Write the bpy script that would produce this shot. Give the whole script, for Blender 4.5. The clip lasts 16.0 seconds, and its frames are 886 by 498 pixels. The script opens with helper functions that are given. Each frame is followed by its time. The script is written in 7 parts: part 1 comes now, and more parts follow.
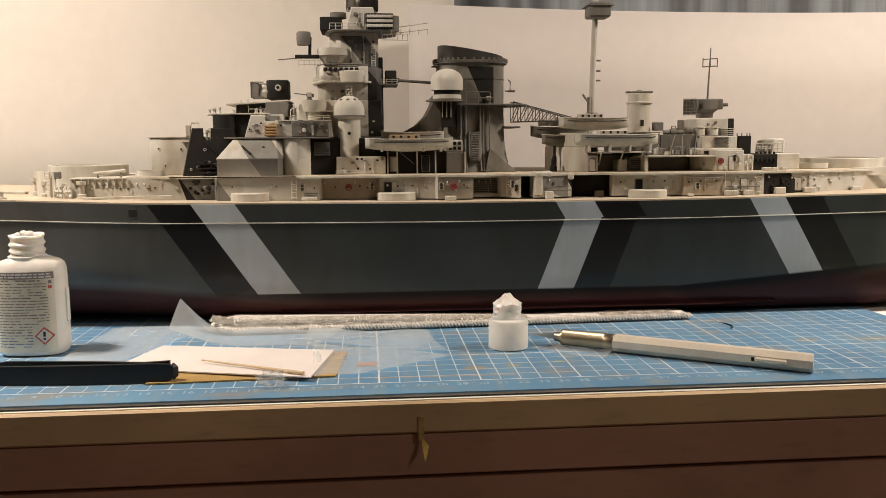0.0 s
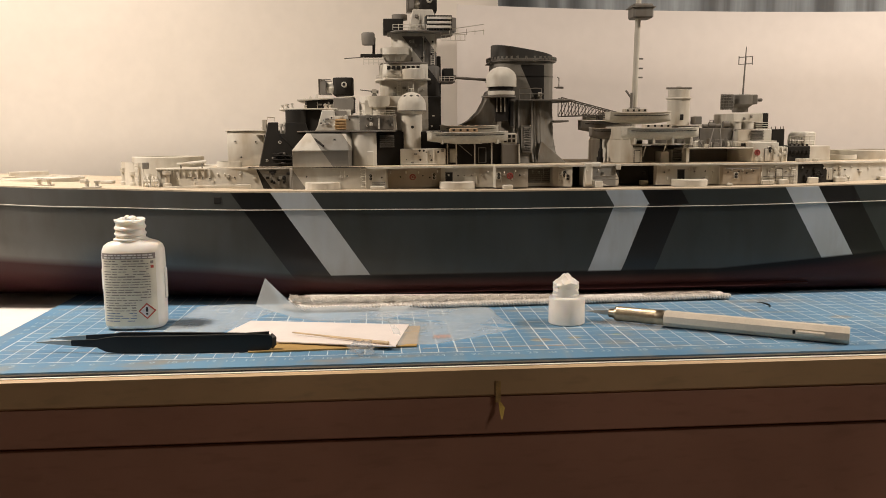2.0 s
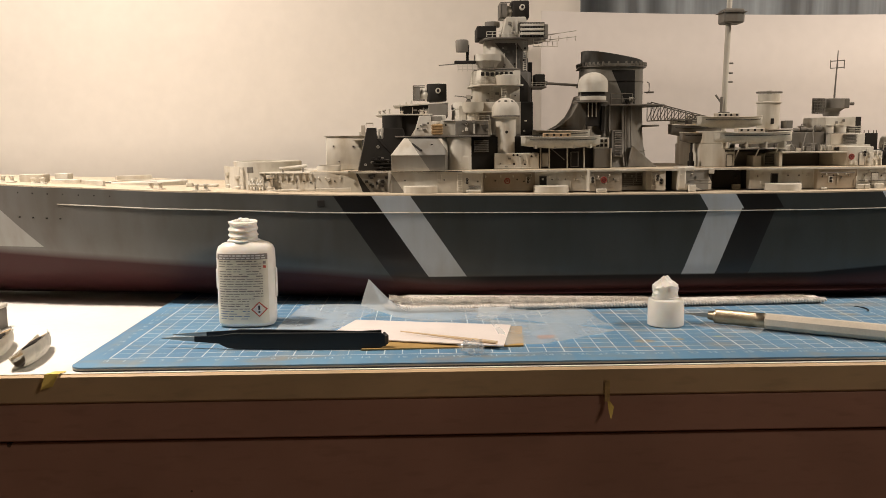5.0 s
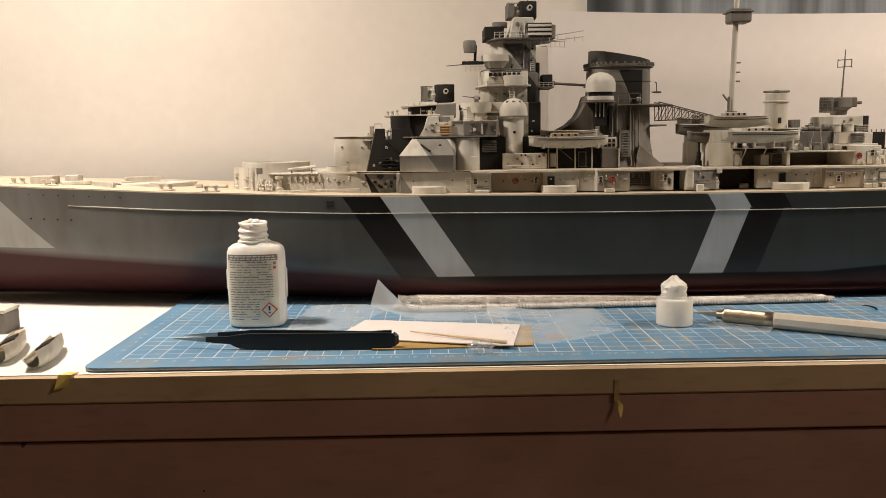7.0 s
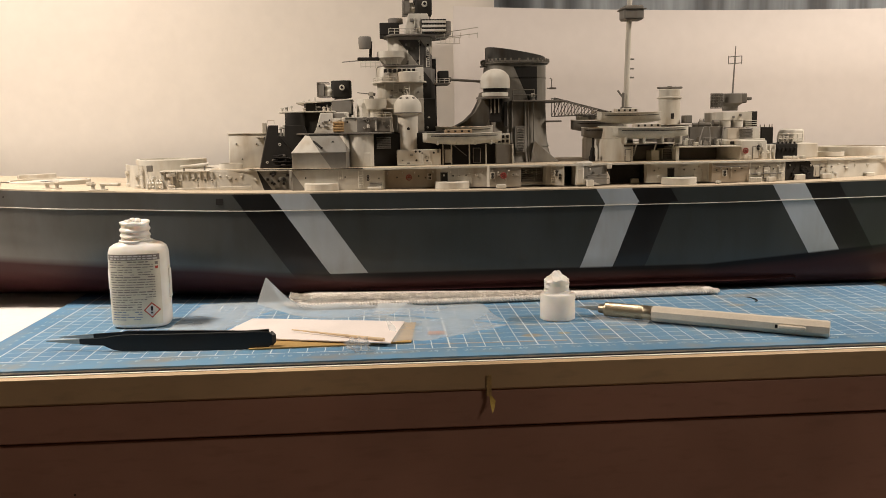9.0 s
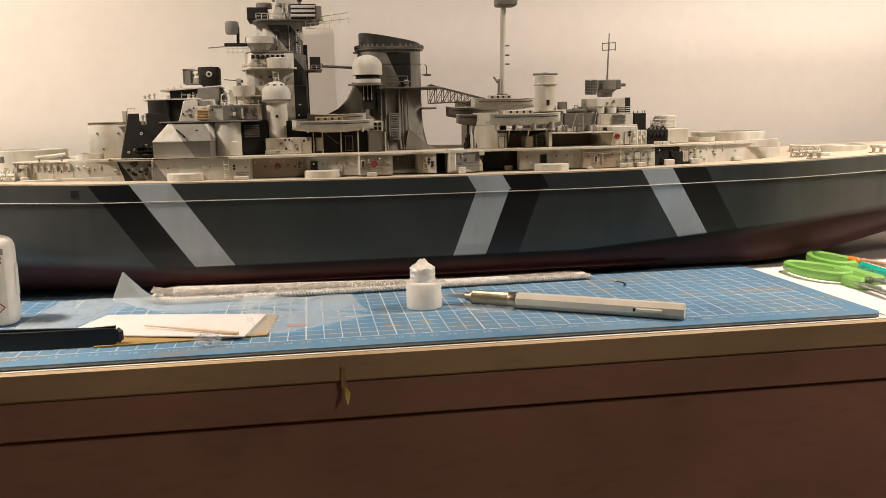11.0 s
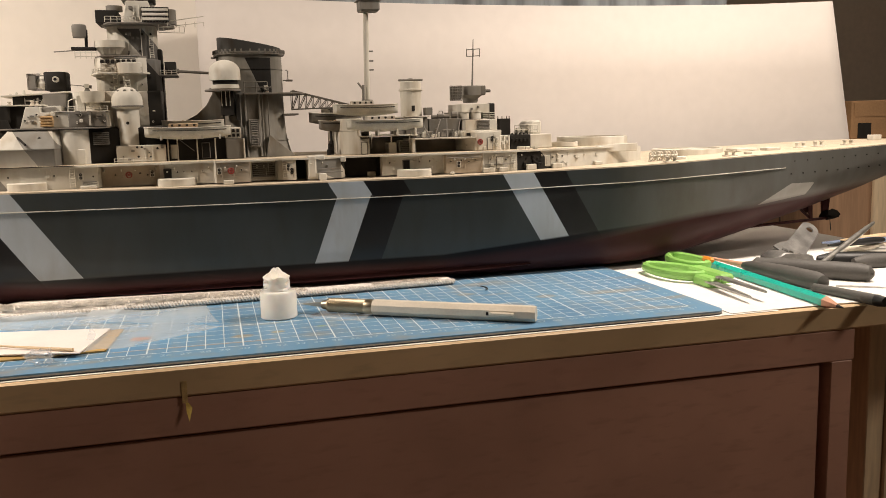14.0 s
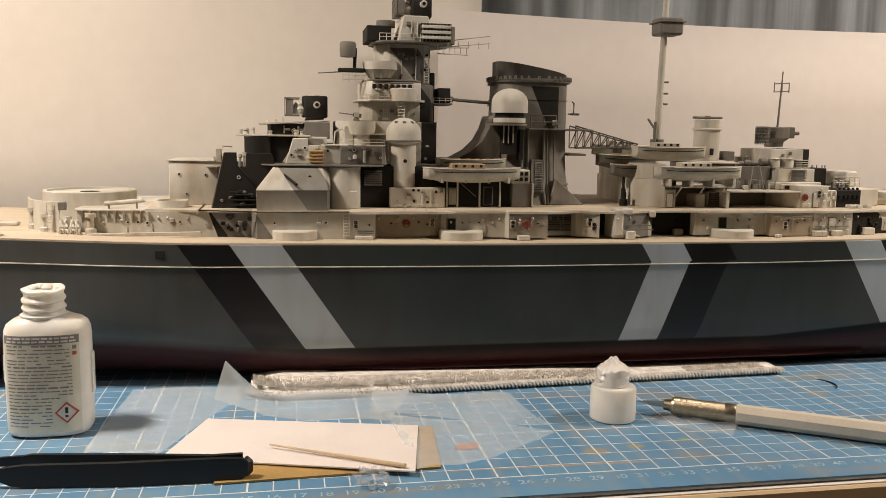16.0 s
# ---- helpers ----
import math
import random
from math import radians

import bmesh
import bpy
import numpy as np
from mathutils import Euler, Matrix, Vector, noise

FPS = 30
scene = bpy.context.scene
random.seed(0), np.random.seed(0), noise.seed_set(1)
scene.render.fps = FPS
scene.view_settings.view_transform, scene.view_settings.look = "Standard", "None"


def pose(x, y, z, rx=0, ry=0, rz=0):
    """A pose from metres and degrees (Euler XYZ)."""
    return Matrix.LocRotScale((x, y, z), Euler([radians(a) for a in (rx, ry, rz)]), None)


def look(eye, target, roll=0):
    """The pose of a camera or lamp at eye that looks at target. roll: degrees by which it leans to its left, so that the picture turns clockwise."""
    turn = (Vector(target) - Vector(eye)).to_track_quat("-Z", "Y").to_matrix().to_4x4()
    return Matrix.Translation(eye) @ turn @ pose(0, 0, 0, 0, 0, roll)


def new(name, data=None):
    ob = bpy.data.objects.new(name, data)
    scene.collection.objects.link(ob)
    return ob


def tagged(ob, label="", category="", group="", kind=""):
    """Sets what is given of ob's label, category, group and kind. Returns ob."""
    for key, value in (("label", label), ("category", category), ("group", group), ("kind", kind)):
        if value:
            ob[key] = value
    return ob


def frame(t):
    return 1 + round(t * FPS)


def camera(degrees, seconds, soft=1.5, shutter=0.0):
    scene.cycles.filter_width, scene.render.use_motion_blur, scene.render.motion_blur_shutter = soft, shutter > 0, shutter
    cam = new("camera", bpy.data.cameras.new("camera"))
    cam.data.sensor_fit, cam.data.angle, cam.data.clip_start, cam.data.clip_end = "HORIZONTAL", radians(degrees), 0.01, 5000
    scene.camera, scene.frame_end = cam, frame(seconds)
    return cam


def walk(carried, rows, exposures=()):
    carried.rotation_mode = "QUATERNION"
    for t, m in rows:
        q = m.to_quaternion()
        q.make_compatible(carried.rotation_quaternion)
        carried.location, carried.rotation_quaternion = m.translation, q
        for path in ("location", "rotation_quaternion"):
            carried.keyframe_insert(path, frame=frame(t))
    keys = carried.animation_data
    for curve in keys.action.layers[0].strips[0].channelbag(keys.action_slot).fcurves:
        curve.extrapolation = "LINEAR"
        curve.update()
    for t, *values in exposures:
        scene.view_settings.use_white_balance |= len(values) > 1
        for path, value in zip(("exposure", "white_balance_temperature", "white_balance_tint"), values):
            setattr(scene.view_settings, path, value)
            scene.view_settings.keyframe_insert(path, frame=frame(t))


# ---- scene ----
cam = camera(54.9, 16.0, soft=0.7)
PATH = [
    (0, (0.24586, -0.40437, 0.11666), (0.42022, 1.57205, -0.13507), -0.400),
    (0.5, (0.23071, -0.41456, 0.11383), (0.40317, 1.56284, -0.13140), -0.337),
    (1, (0.22376, -0.42411, 0.11491), (0.38804, 1.55266, -0.14081), -0.328),
    (1.5, (0.21657, -0.43417, 0.11600), (0.37860, 1.54139, -0.15027), -0.381),
    (2, (0.20811, -0.44730, 0.11617), (0.36016, 1.52924, -0.14879), -0.431),
    (2.5, (0.20238, -0.45361, 0.11866), (0.33453, 1.52497, -0.14161), -0.546),
    (3, (0.19801, -0.45932, 0.11958), (0.30766, 1.52295, -0.12248), -0.583),
    (3.5, (0.19343, -0.45824, 0.11866), (0.28652, 1.52371, -0.13277), -0.583),
    (4, (0.18526, -0.45764, 0.11643), (0.25753, 1.52496, -0.13671), -0.638),
    (4.5, (0.17744, -0.45920, 0.11727), (0.23205, 1.52407, -0.13504), -0.628),
    (5, (0.17351, -0.45922, 0.11767), (0.21457, 1.52379, -0.13917), -0.563),
    (7.3, (0.17062, -0.46148, 0.11929), (0.20074, 1.52135, -0.14049), -0.773),
    (7.5, (0.17337, -0.46149, 0.12041), (0.21365, 1.52062, -0.14343), -0.760),
    (8, (0.18233, -0.46218, 0.12091), (0.24663, 1.51840, -0.14956), -0.766),
    (8.5, (0.19639, -0.46164, 0.12026), (0.29796, 1.51637, -0.15749), -0.781),
    (9, (0.21478, -0.46450, 0.12185), (0.35073, 1.51111, -0.15826), -0.917),
    (9.2, (0.22140, -0.46408, 0.12223), (0.36860, 1.51060, -0.15880), -0.968),
    (11.5, (0.26188, -0.46036, 0.11726), (0.61692, 1.48345, -0.19184), -1.212),
    (12, (0.26872, -0.46118, 0.11595), (0.67550, 1.47317, -0.18871), -1.183),
    (12.5, (0.27693, -0.46189, 0.11651), (0.73080, 1.46168, -0.18992), -1.170),
    (13, (0.28854, -0.46262, 0.11465), (0.79123, 1.44909, -0.18981), -1.239),
    (13.5, (0.29350, -0.46547, 0.11575), (0.81368, 1.44196, -0.18614), -1.386),
    (14, (0.29001, -0.46261, 0.11672), (0.79853, 1.44936, -0.17616), -1.457),
    (14.5, (0.28267, -0.42601, 0.11991), (0.73826, 1.50250, -0.15080), -1.043),
    (15, (0.25806, -0.39114, 0.12396), (0.64612, 1.55401, -0.13258), -0.355),
    (15.5, (0.22002, -0.35414, 0.12404), (0.57220, 1.59858, -0.12663), 0.071),
    (16, (0.16650, -0.32170, 0.13900), (0.52450, 1.62750, -0.13200), 0.880),
]
walk(cam, [(t, look(eye, target, roll)) for t, eye, target, roll in PATH],
     exposures=[(0.0, -0.06), (3.5, -0.10), (9.0, -0.10), (11.5, 0.12), (14.0, 0.20), (15.0, -0.04), (16.0, -0.18)])



# ---------- exposure, world and lamps ----------
world = bpy.data.worlds.new("room_dark")
world.use_nodes = True
scene.world = world
world.node_tree.nodes["Background"].inputs[0].default_value = (0.9, 0.72, 0.55, 1)
world.node_tree.nodes["Background"].inputs[1].default_value = 0.014


def desk_lamp_light(name, eye, target, power, size, colour, spread=150):
    data = bpy.data.lights.new(name, "AREA")
    data.shape, data.size, data.energy, data.color, data.spread = "DISK", size, power, colour, radians(spread)
    ob = new(name, data)
    ob.matrix_basis = look(eye, target)
    return tagged(ob, "warm area light, its source out of view", "lamp", kind="structure")


WARM = (1.0, 0.855, 0.73)
# two desk lamps above the bench, out of view
desk_lamp_light("lamp_light_1", (-0.19, 0.04, 0.53), (-0.08, 0.14, 0.0), 3.95, 0.09, WARM)
desk_lamp_light("lamp_light_2", (0.79, 0.04, 0.51), (0.70, 0.14, 0.0), 2.95, 0.09, WARM)
# added room fill, no lamp seen; brightens the bench front from the right
desk_lamp_light("room_fill_light", (2.1, -1.0, 1.40), (0.6, -0.1, -0.1), 6.6, 0.35, (1.0, 0.85, 0.70))


# ---------- materials ----------
def nodes_of(name):
    m = bpy.data.materials.new(name)
    m.use_nodes = True
    nt = m.node_tree
    return m, nt, nt.nodes["Principled BSDF"]


def math_node(nt, op, a, b=None, c=None):
    n = nt.nodes.new("ShaderNodeMath")
    n.operation = op
    for i, v in enumerate((a, b, c)):
        if v is None:
            continue
        if isinstance(v, (int, float)):
            n.inputs[i].default_value = v
        else:
            nt.links.new(v, n.inputs[i])
    return n.outputs[0]


def mix_node(nt, fac, a, b):
    n = nt.nodes.new("ShaderNodeMix")
    n.data_type = "RGBA"
    for key, v in ((0, fac), (6, a), (7, b)):
        if isinstance(v, (int, float)):
            n.inputs[key].default_value = v
        elif isinstance(v, tuple):
            n.inputs[key].default_value = (*v, 1)
        else:
            nt.links.new(v, n.inputs[key])
    return n.outputs[2]


def noise_node(nt, scale, detail=3.0, stretch=(1, 1, 1)):
    co = nt.nodes.new("ShaderNodeNewGeometry")
    mp = nt.nodes.new("ShaderNodeMapping")
    mp.inputs["Scale"].default_value = stretch
    nt.links.new(co.outputs["Position"], mp.inputs[0])
    n = nt.nodes.new("ShaderNodeTexNoise")
    n.inputs["Scale"].default_value, n.inputs["Detail"].default_value = scale, detail
    nt.links.new(mp.outputs[0], n.inputs["Vector"])
    return n.outputs[0]


def ramp(nt, value, lo, hi):
    n = nt.nodes.new("ShaderNodeMapRange")
    n.inputs[1].default_value, n.inputs[2].default_value = lo, hi
    nt.links.new(value, n.inputs[0])
    return n.outputs[0]


def bump(nt, bsdf, height, strength, distance=0.001):
    n = nt.nodes.new("ShaderNodeBump")
    n.inputs["Strength"].default_value, n.inputs["Distance"].default_value = strength, distance
    nt.links.new(height, n.inputs["Height"])
    nt.links.new(n.outputs[0], bsdf.inputs["Normal"])


def xz(nt):
    co = nt.nodes.new("ShaderNodeNewGeometry")
    s = nt.nodes.new("ShaderNodeSeparateXYZ")
    nt.links.new(co.outputs["Position"], s.inputs[0])
    return s.outputs[0], s.outputs[1], s.outputs[2]


def region(nt, x, z, planes):
    """1 inside all half planes a*x + b*z > c."""
    out = None
    for a, b, c in planes:
        v = math_node(nt, "MULTIPLY_ADD", x, a, math_node(nt, "MULTIPLY", z, b))
        v = math_node(nt, "GREATER_THAN", v, c)
        out = v if out is None else math_node(nt, "MULTIPLY", out, v)
    return out


def band(lo, hi, k, z0=-1.0, z1=1.0):
    return [(1, k, lo), (-1, -k, -hi), (0, 1, z0), (0, -1, -z1)]


def plain(name, colour, rough=0.5, metal=0.0, vary=0.12, scale=60.0, relief=0.0, coat=0.0, stretch=(1, 1, 1), dark=None):
    """A paint, plastic, metal or paper with grain and blotches."""
    m, nt, bsdf = nodes_of(name)
    big = noise_node(nt, scale, 4.0, stretch)
    fine = noise_node(nt, scale * 14, 2.0, stretch)
    low = dark or tuple(c * (1 - vary * 1.6) for c in colour)
    high = tuple(min(1.0, c * (1 + vary)) for c in colour)
    f = ramp(nt, math_node(nt, "MULTIPLY_ADD", fine, 0.35, math_node(nt, "MULTIPLY", big, 0.65)), 0.34, 0.64)
    nt.links.new(mix_node(nt, f, low, high), bsdf.inputs["Base Color"])
    nt.links.new(math_node(nt, "MULTIPLY_ADD", big, 0.25, rough - 0.12), bsdf.inputs["Roughness"])
    bsdf.inputs["Metallic"].default_value = metal
    bsdf.inputs["Coat Weight"].default_value = coat
    if relief:
        bump(nt, bsdf, fine, relief, 0.0006)
    return m


def camo(name, base, patches, rough=0.55, wear=0.25, ends=None):
    """Model paint with hard-edged fields: patches are (half planes, colour)."""
    m, nt, bsdf = nodes_of(name)
    x, y, z = xz(nt)
    col = base
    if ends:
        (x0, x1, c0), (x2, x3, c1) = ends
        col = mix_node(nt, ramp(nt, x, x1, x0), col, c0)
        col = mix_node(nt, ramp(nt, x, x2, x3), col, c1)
    for planes, colour in patches:
        col = mix_node(nt, region(nt, x, z, planes), col, colour)
    big = noise_node(nt, 26.0, 5.0, (1, 1, 0.45))
    fine = noise_node(nt, 420.0, 2.0)
    streak = noise_node(nt, 130.0, 3.0, (1, 1, 0.08))
    f = math_node(nt, "MULTIPLY_ADD", streak, 0.22, math_node(nt, "MULTIPLY", big, 0.78))
    dark = nt.nodes.new("ShaderNodeMix")
    dark.data_type, dark.blend_type = "RGBA", "MULTIPLY"
    nt.links.new(ramp(nt, f, 0.62, 0.38), dark.inputs[0])
    if isinstance(col, tuple):
        dark.inputs[6].default_value = (*col, 1)
    else:
        nt.links.new(col, dark.inputs[6])
    g = 1 - wear
    dark.inputs[7].default_value = (g, g * 0.965, g * 0.90, 1)
    # rusty wash in patches and fine dark specks
    wash = noise_node(nt, 75.0, 5.0, (1, 1, 0.35))
    tint = nt.nodes.new("ShaderNodeMix")
    tint.data_type, tint.blend_type = "RGBA", "MULTIPLY"
    nt.links.new(math_node(nt, "MULTIPLY", ramp(nt, wash, 0.50, 0.72), min(1.0, wear * 2.0)), tint.inputs[0])
    nt.links.new(dark.outputs[2], tint.inputs[6])
    tint.inputs[7].default_value = (0.62, 0.50, 0.37, 1)
    nt.links.new(tint.outputs[2], bsdf.inputs["Base Color"])
    nt.links.new(math_node(nt, "MULTIPLY_ADD", big, 0.3, rough - 0.15), bsdf.inputs["Roughness"])
    bsdf.inputs["Specular IOR Level"].default_value = 0.13
    bump(nt, bsdf, fine, 0.12, 0.0004)
    return m


LIGHT_GREY, MID_GREY, BLACK, PALE = (0.60, 0.585, 0.53), (0.215, 0.205, 0.185), (0.0045, 0.0047, 0.005), (0.41, 0.455, 0.495)
HULL_RED, HULL_DARK = (0.050, 0.020, 0.020), (0.033, 0.040, 0.040)


def hull_paint():
    patches = [
        (band(0.1630, 0.1895, 0.68), BLACK), (band(0.1895, 0.2165, 0.68, 0.0205), PALE),
        (band(0.4385, 0.4670, 0.60, 0.067), BLACK), (band(0.4130, 0.4385, 0.60, 0.067), PALE),
        (band(0.3720, 0.3960, -0.375, 0.0, 0.067), BLACK), (band(0.3480, 0.3720, -0.375, 0.0185, 0.067), PALE),
        (band(0.5665, 0.5925, 0.585), BLACK), (band(0.5420, 0.5665, 0.585, 0.0265), PALE),
        ([(-1, -1.11, 0.056), (0, 1, 0.0425)], (0.36, 0.37, 0.36)),
        ([(-0.12, 1, -0.0434), (0.5, -1, 0.317), (0, -1, -0.0595), (-1.0, 0.6, -0.742)], (0.42, 0.42, 0.40)),
    ]
    # paler ends in paint; the bow's long ramp also holds light from the left
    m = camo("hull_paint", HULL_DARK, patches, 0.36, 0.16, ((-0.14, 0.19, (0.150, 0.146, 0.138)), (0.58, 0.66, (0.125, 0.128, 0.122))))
    nt = m.node_tree
    bsdf = nt.nodes["Principled BSDF"]
    old = bsdf.inputs["Base Color"].links[0].from_socket
    x, y, z = xz(nt)
    # anti-fouling red below a line that rises towards bow and stern
    fore = math_node(nt, "MULTIPLY", math_node(nt, "MAXIMUM", math_node(nt, "SUBTRACT", 0.17, x), 0.0), 0.062)
    aft = math_node(nt, "MULTIPLY", math_node(nt, "MAXIMUM", math_node(nt, "SUBTRACT", x, 0.45), 0.0), 0.085)
    line = math_node(nt, "ADD", math_node(nt, "ADD", fore, aft), 0.0205)
    depth = math_node(nt, "SUBTRACT", z, line)
    # near-black band below the line, amidships only
    amid = math_node(nt, "MULTIPLY", ramp(nt, x, 0.10, 0.22), ramp(nt, x, 0.66, 0.56))
    dark_band = math_node(nt, "MULTIPLY", ramp(nt, depth, 0.0006, -0.0008), amid)
    new_col = mix_node(nt, dark_band, old, (0.014, 0.013, 0.014))
    lower = math_node(nt, "MULTIPLY_ADD", amid, 0.0055, depth)
    red = ramp(nt, lower, 0.0030, -0.0030)
    new_col = mix_node(nt, red, new_col, HULL_RED)
    nt.links.new(math_node(nt, "MULTIPLY_ADD", math_node(nt, "MAXIMUM", red, dark_band), -0.42, 0.5), bsdf.inputs["Specular IOR Level"])
    nt.links.new(new_col, bsdf.inputs["Base Color"])
    return m


M = {}
M["hull"] = hull_paint()
SOFT_BLACK = (0.030, 0.0285, 0.026)
M["grey"] = camo("superstructure_paint", LIGHT_GREY, [
    ([(1, 0.35, 0.1560), (-1, 0, -0.1468), (0, -1, -0.0931)], SOFT_BLACK),
    (band(0.1880, 0.2130, 0.68, 0.0785, 0.0931), (0.25, 0.245, 0.225)),
    (band(0.2420, 0.2640, 0.68, 0.094, 0.119), (0.25, 0.245, 0.225)),
    # lower wall of the faceted house darkened; its shade is painted in
    ([(1, 0, 0.1480), (-1, 0, -0.1925), (0, 1, 0.0943), (0, -1, -0.1057)], (0.40, 0.375, 0.325)),
    (band(0.2420, 0.2640, 0.68, 0.0943, 0.1057), (0.21, 0.20, 0.18)),
    # recessed wall under the roof shelf, shade painted as a darker brown
    ([(1, 0, 0.2160), (-1, 0, -0.2540), (0, -1, -0.0931)], (0.42, 0.37, 0.30)),
    # box wall, then after wall, in a darker brown
    ([(1, 0, 0.2919), (-1, 0, -0.3152), (0, -1, -0.0931)], (0.37, 0.335, 0.28)),
    ([(1, 0, 0.4575), (-1, 0, -0.4870), (0, -1, -0.0931)], (0.44, 0.38, 0.30)),
    ([(1, 0.55, 0.4290), (-1, 0, -0.4100), (0, -1, -0.0931)], SOFT_BLACK),
    ([(1, 0, 0.5153), (-1, -0.85, -0.6150), (0, -1, -0.0931)], SOFT_BLACK),
    ([(1, 0, 0.3615), (-1, 0, -0.3800), (0.4, 1, 0.2290)], (0.25, 0.245, 0.225)),
    # opening beside the corner box: its inner shade painted black
    ([(1, 0, 0.3478), (-1, 0, -0.3552), (0, -1, -0.0931)], SOFT_BLACK),
], 0.6, 0.30)
M["tower"] = camo("tower_paint", LIGHT_GREY, [
    ([(1, 0, 0.2475), (0, -1, -0.166)], SOFT_BLACK),
    (band(0.381, 0.398, 0.8, 0.118, 0.19), (0.16, 0.155, 0.145)),
], 0.6, 0.35)
M["funnel"] = camo("funnel_paint", (0.31, 0.30, 0.27), [
    ([(-1, 0.4, -0.2475), (0, -1, -0.1480)], (0.20, 0.19, 0.165)),
    ([(1, 0.45, 0.3935), (-1, 0, -0.3365), (0, 1, 0.1424), (0, -1, -0.1685)], SOFT_BLACK),
    (band(0.36, 0.373, 0.4, 0.094, 0.143), (0.34, 0.33, 0.305)),
    ([(0, 1, 0.1735)], (0.10, 0.10, 0.095)),
], 0.6, 0.55)
M["conning"] = camo("conning_paint", LIGHT_GREY, [([(-1, 0.63, -0.0880)], SOFT_BLACK)], 0.6, 0.3)
M["light"] = camo("pale_grey_paint", (0.66, 0.64, 0.575), [], 0.6, 0.30)
M["mid"] = camo("grey_paint", MID_GREY, [], 0.6, 0.35)
M["black"] = camo("black_paint", (0.030, 0.0285, 0.026), [], 0.7, 0.2)
# near-black for dark fittings; on recess walls it also holds their shade
M["recess"] = camo("dark_fitting_and_shade_paint", (0.026, 0.024, 0.022), [], 0.75, 0.25)
M["red"] = plain("red_enamel", (0.30, 0.045, 0.035), 0.5, 0, 0.15, 200)
M["boat"] = plain("cream_boat_paint", (0.52, 0.50, 0.43), 0.5, 0, 0.14, 120)
M["buff"] = plain("faded_buff_paint", (0.36, 0.27, 0.17), 0.6, 0, 0.2, 160)
M["tan"] = plain("tan_wood_paint", (0.46, 0.31, 0.15), 0.55, 0, 0.2, 160)
M["glass_dark"] = plain("dark_glazing", (0.02, 0.02, 0.022), 0.15)


def wood_deck():
    m, nt, bsdf = nodes_of("planked_model_deck")
    x, y, z = xz(nt)
    seam = math_node(nt, "FRACT", math_node(nt, "MULTIPLY", y, 1 / 0.0014))
    line = math_node(nt, "LESS_THAN", seam, 0.16)
    grain = noise_node(nt, 60.0, 5.0, (0.2, 4, 1))
    big = noise_node(nt, 22.0, 3.0)
    col = mix_node(nt, ramp(nt, grain, 0.3, 0.7), (0.48, 0.40, 0.29), (0.64, 0.55, 0.42))
    col = mix_node(nt, math_node(nt, "MULTIPLY", ramp(nt, big, 0.5, 0.75), 0.35), col, (0.40, 0.33, 0.24))
    col = mix_node(nt, math_node(nt, "MULTIPLY", line, 0.3), col, (0.22, 0.17, 0.12))
    nt.links.new(col, bsdf.inputs["Base Color"])
    bsdf.inputs["Roughness"].default_value = 0.65
    return m


M["deck"] = wood_deck()
M["paper"] = plain("white_paper", (0.80, 0.78, 0.74), 0.7, 0, 0.03, 14)
M["backdrop_card"] = plain("pale_backdrop_card", (0.62, 0.575, 0.535), 0.8, 0, 0.03, 6)
M["backdrop"] = plain("white_backdrop_card", (0.74, 0.69, 0.62), 0.75, 0, 0.03, 6)
M["card"] = plain("off_white_card", (0.80, 0.74, 0.70), 0.65, 0, 0.03, 40)
M["kraft"] = plain("brown_card", (0.42, 0.27, 0.09), 0.7, 0, 0.12, 60)
M["room"] = plain("room_wall_plaster", (0.55, 0.47, 0.38), 0.8, 0, 0.08, 5)
M["floor"] = plain("room_floor", (0.16, 0.11, 0.08), 0.6, 0, 0.2, 8)
M["timber"] = plain("pale_timber", (0.70, 0.56, 0.375), 0.6, 0, 0.18, 24, 0.1, 0, (1, 1, 0.12))
M["cab"] = plain("brown_cabinet_wood", (0.36, 0.225, 0.135), 0.55, 0, 0.2, 20, 0.1, 0, (1, 1, 0.1))
M["carton"] = plain("brown_cardboard", (0.36, 0.21, 0.10), 0.75, 0, 0.12, 30)


def bench_paint(name, colour, spots):
    m, nt, bsdf = nodes_of(name)
    big = noise_node(nt, 9.0, 4.0)
    fine = noise_node(nt, 240.0, 2.0, (0.25, 1, 1))
    dots = nt.nodes.new("ShaderNodeTexVoronoi")
    dots.inputs["Scale"].default_value = spots
    co = nt.nodes.new("ShaderNodeNewGeometry")
    nt.links.new(co.outputs["Position"], dots.inputs["Vector"])
    rnd = nt.nodes.new("ShaderNodeSeparateXYZ")
    nt.links.new(dots.outputs["Color"], rnd.inputs[0])
    size = math_node(nt, "MULTIPLY", math_node(nt, "POWER", rnd.outputs[0], 9.0), 0.10)
    dot = math_node(nt, "LESS_THAN", dots.outputs["Distance"], size)
    col = mix_node(nt, ramp(nt, big, 0.3, 0.7), tuple(c * 0.8 for c in colour), tuple(c * 1.15 for c in colour))
    col = mix_node(nt, math_node(nt, "MULTIPLY", ramp(nt, fine, 0.55, 0.75), 0.3), col, tuple(c * 0.6 for c in colour))
    col = mix_node(nt, math_node(nt, "MULTIPLY", dot, 0.85), col, (0.02, 0.015, 0.012))
    nt.links.new(col, bsdf.inputs["Base Color"])
    nt.links.new(math_node(nt, "MULTIPLY_ADD", big, 0.3, 0.3), bsdf.inputs["Roughness"])
    bump(nt, bsdf, fine, 0.08, 0.0005)
    return m


M["bench_edge"] = bench_paint("bench_edge_board", (0.68, 0.50, 0.30), 60)
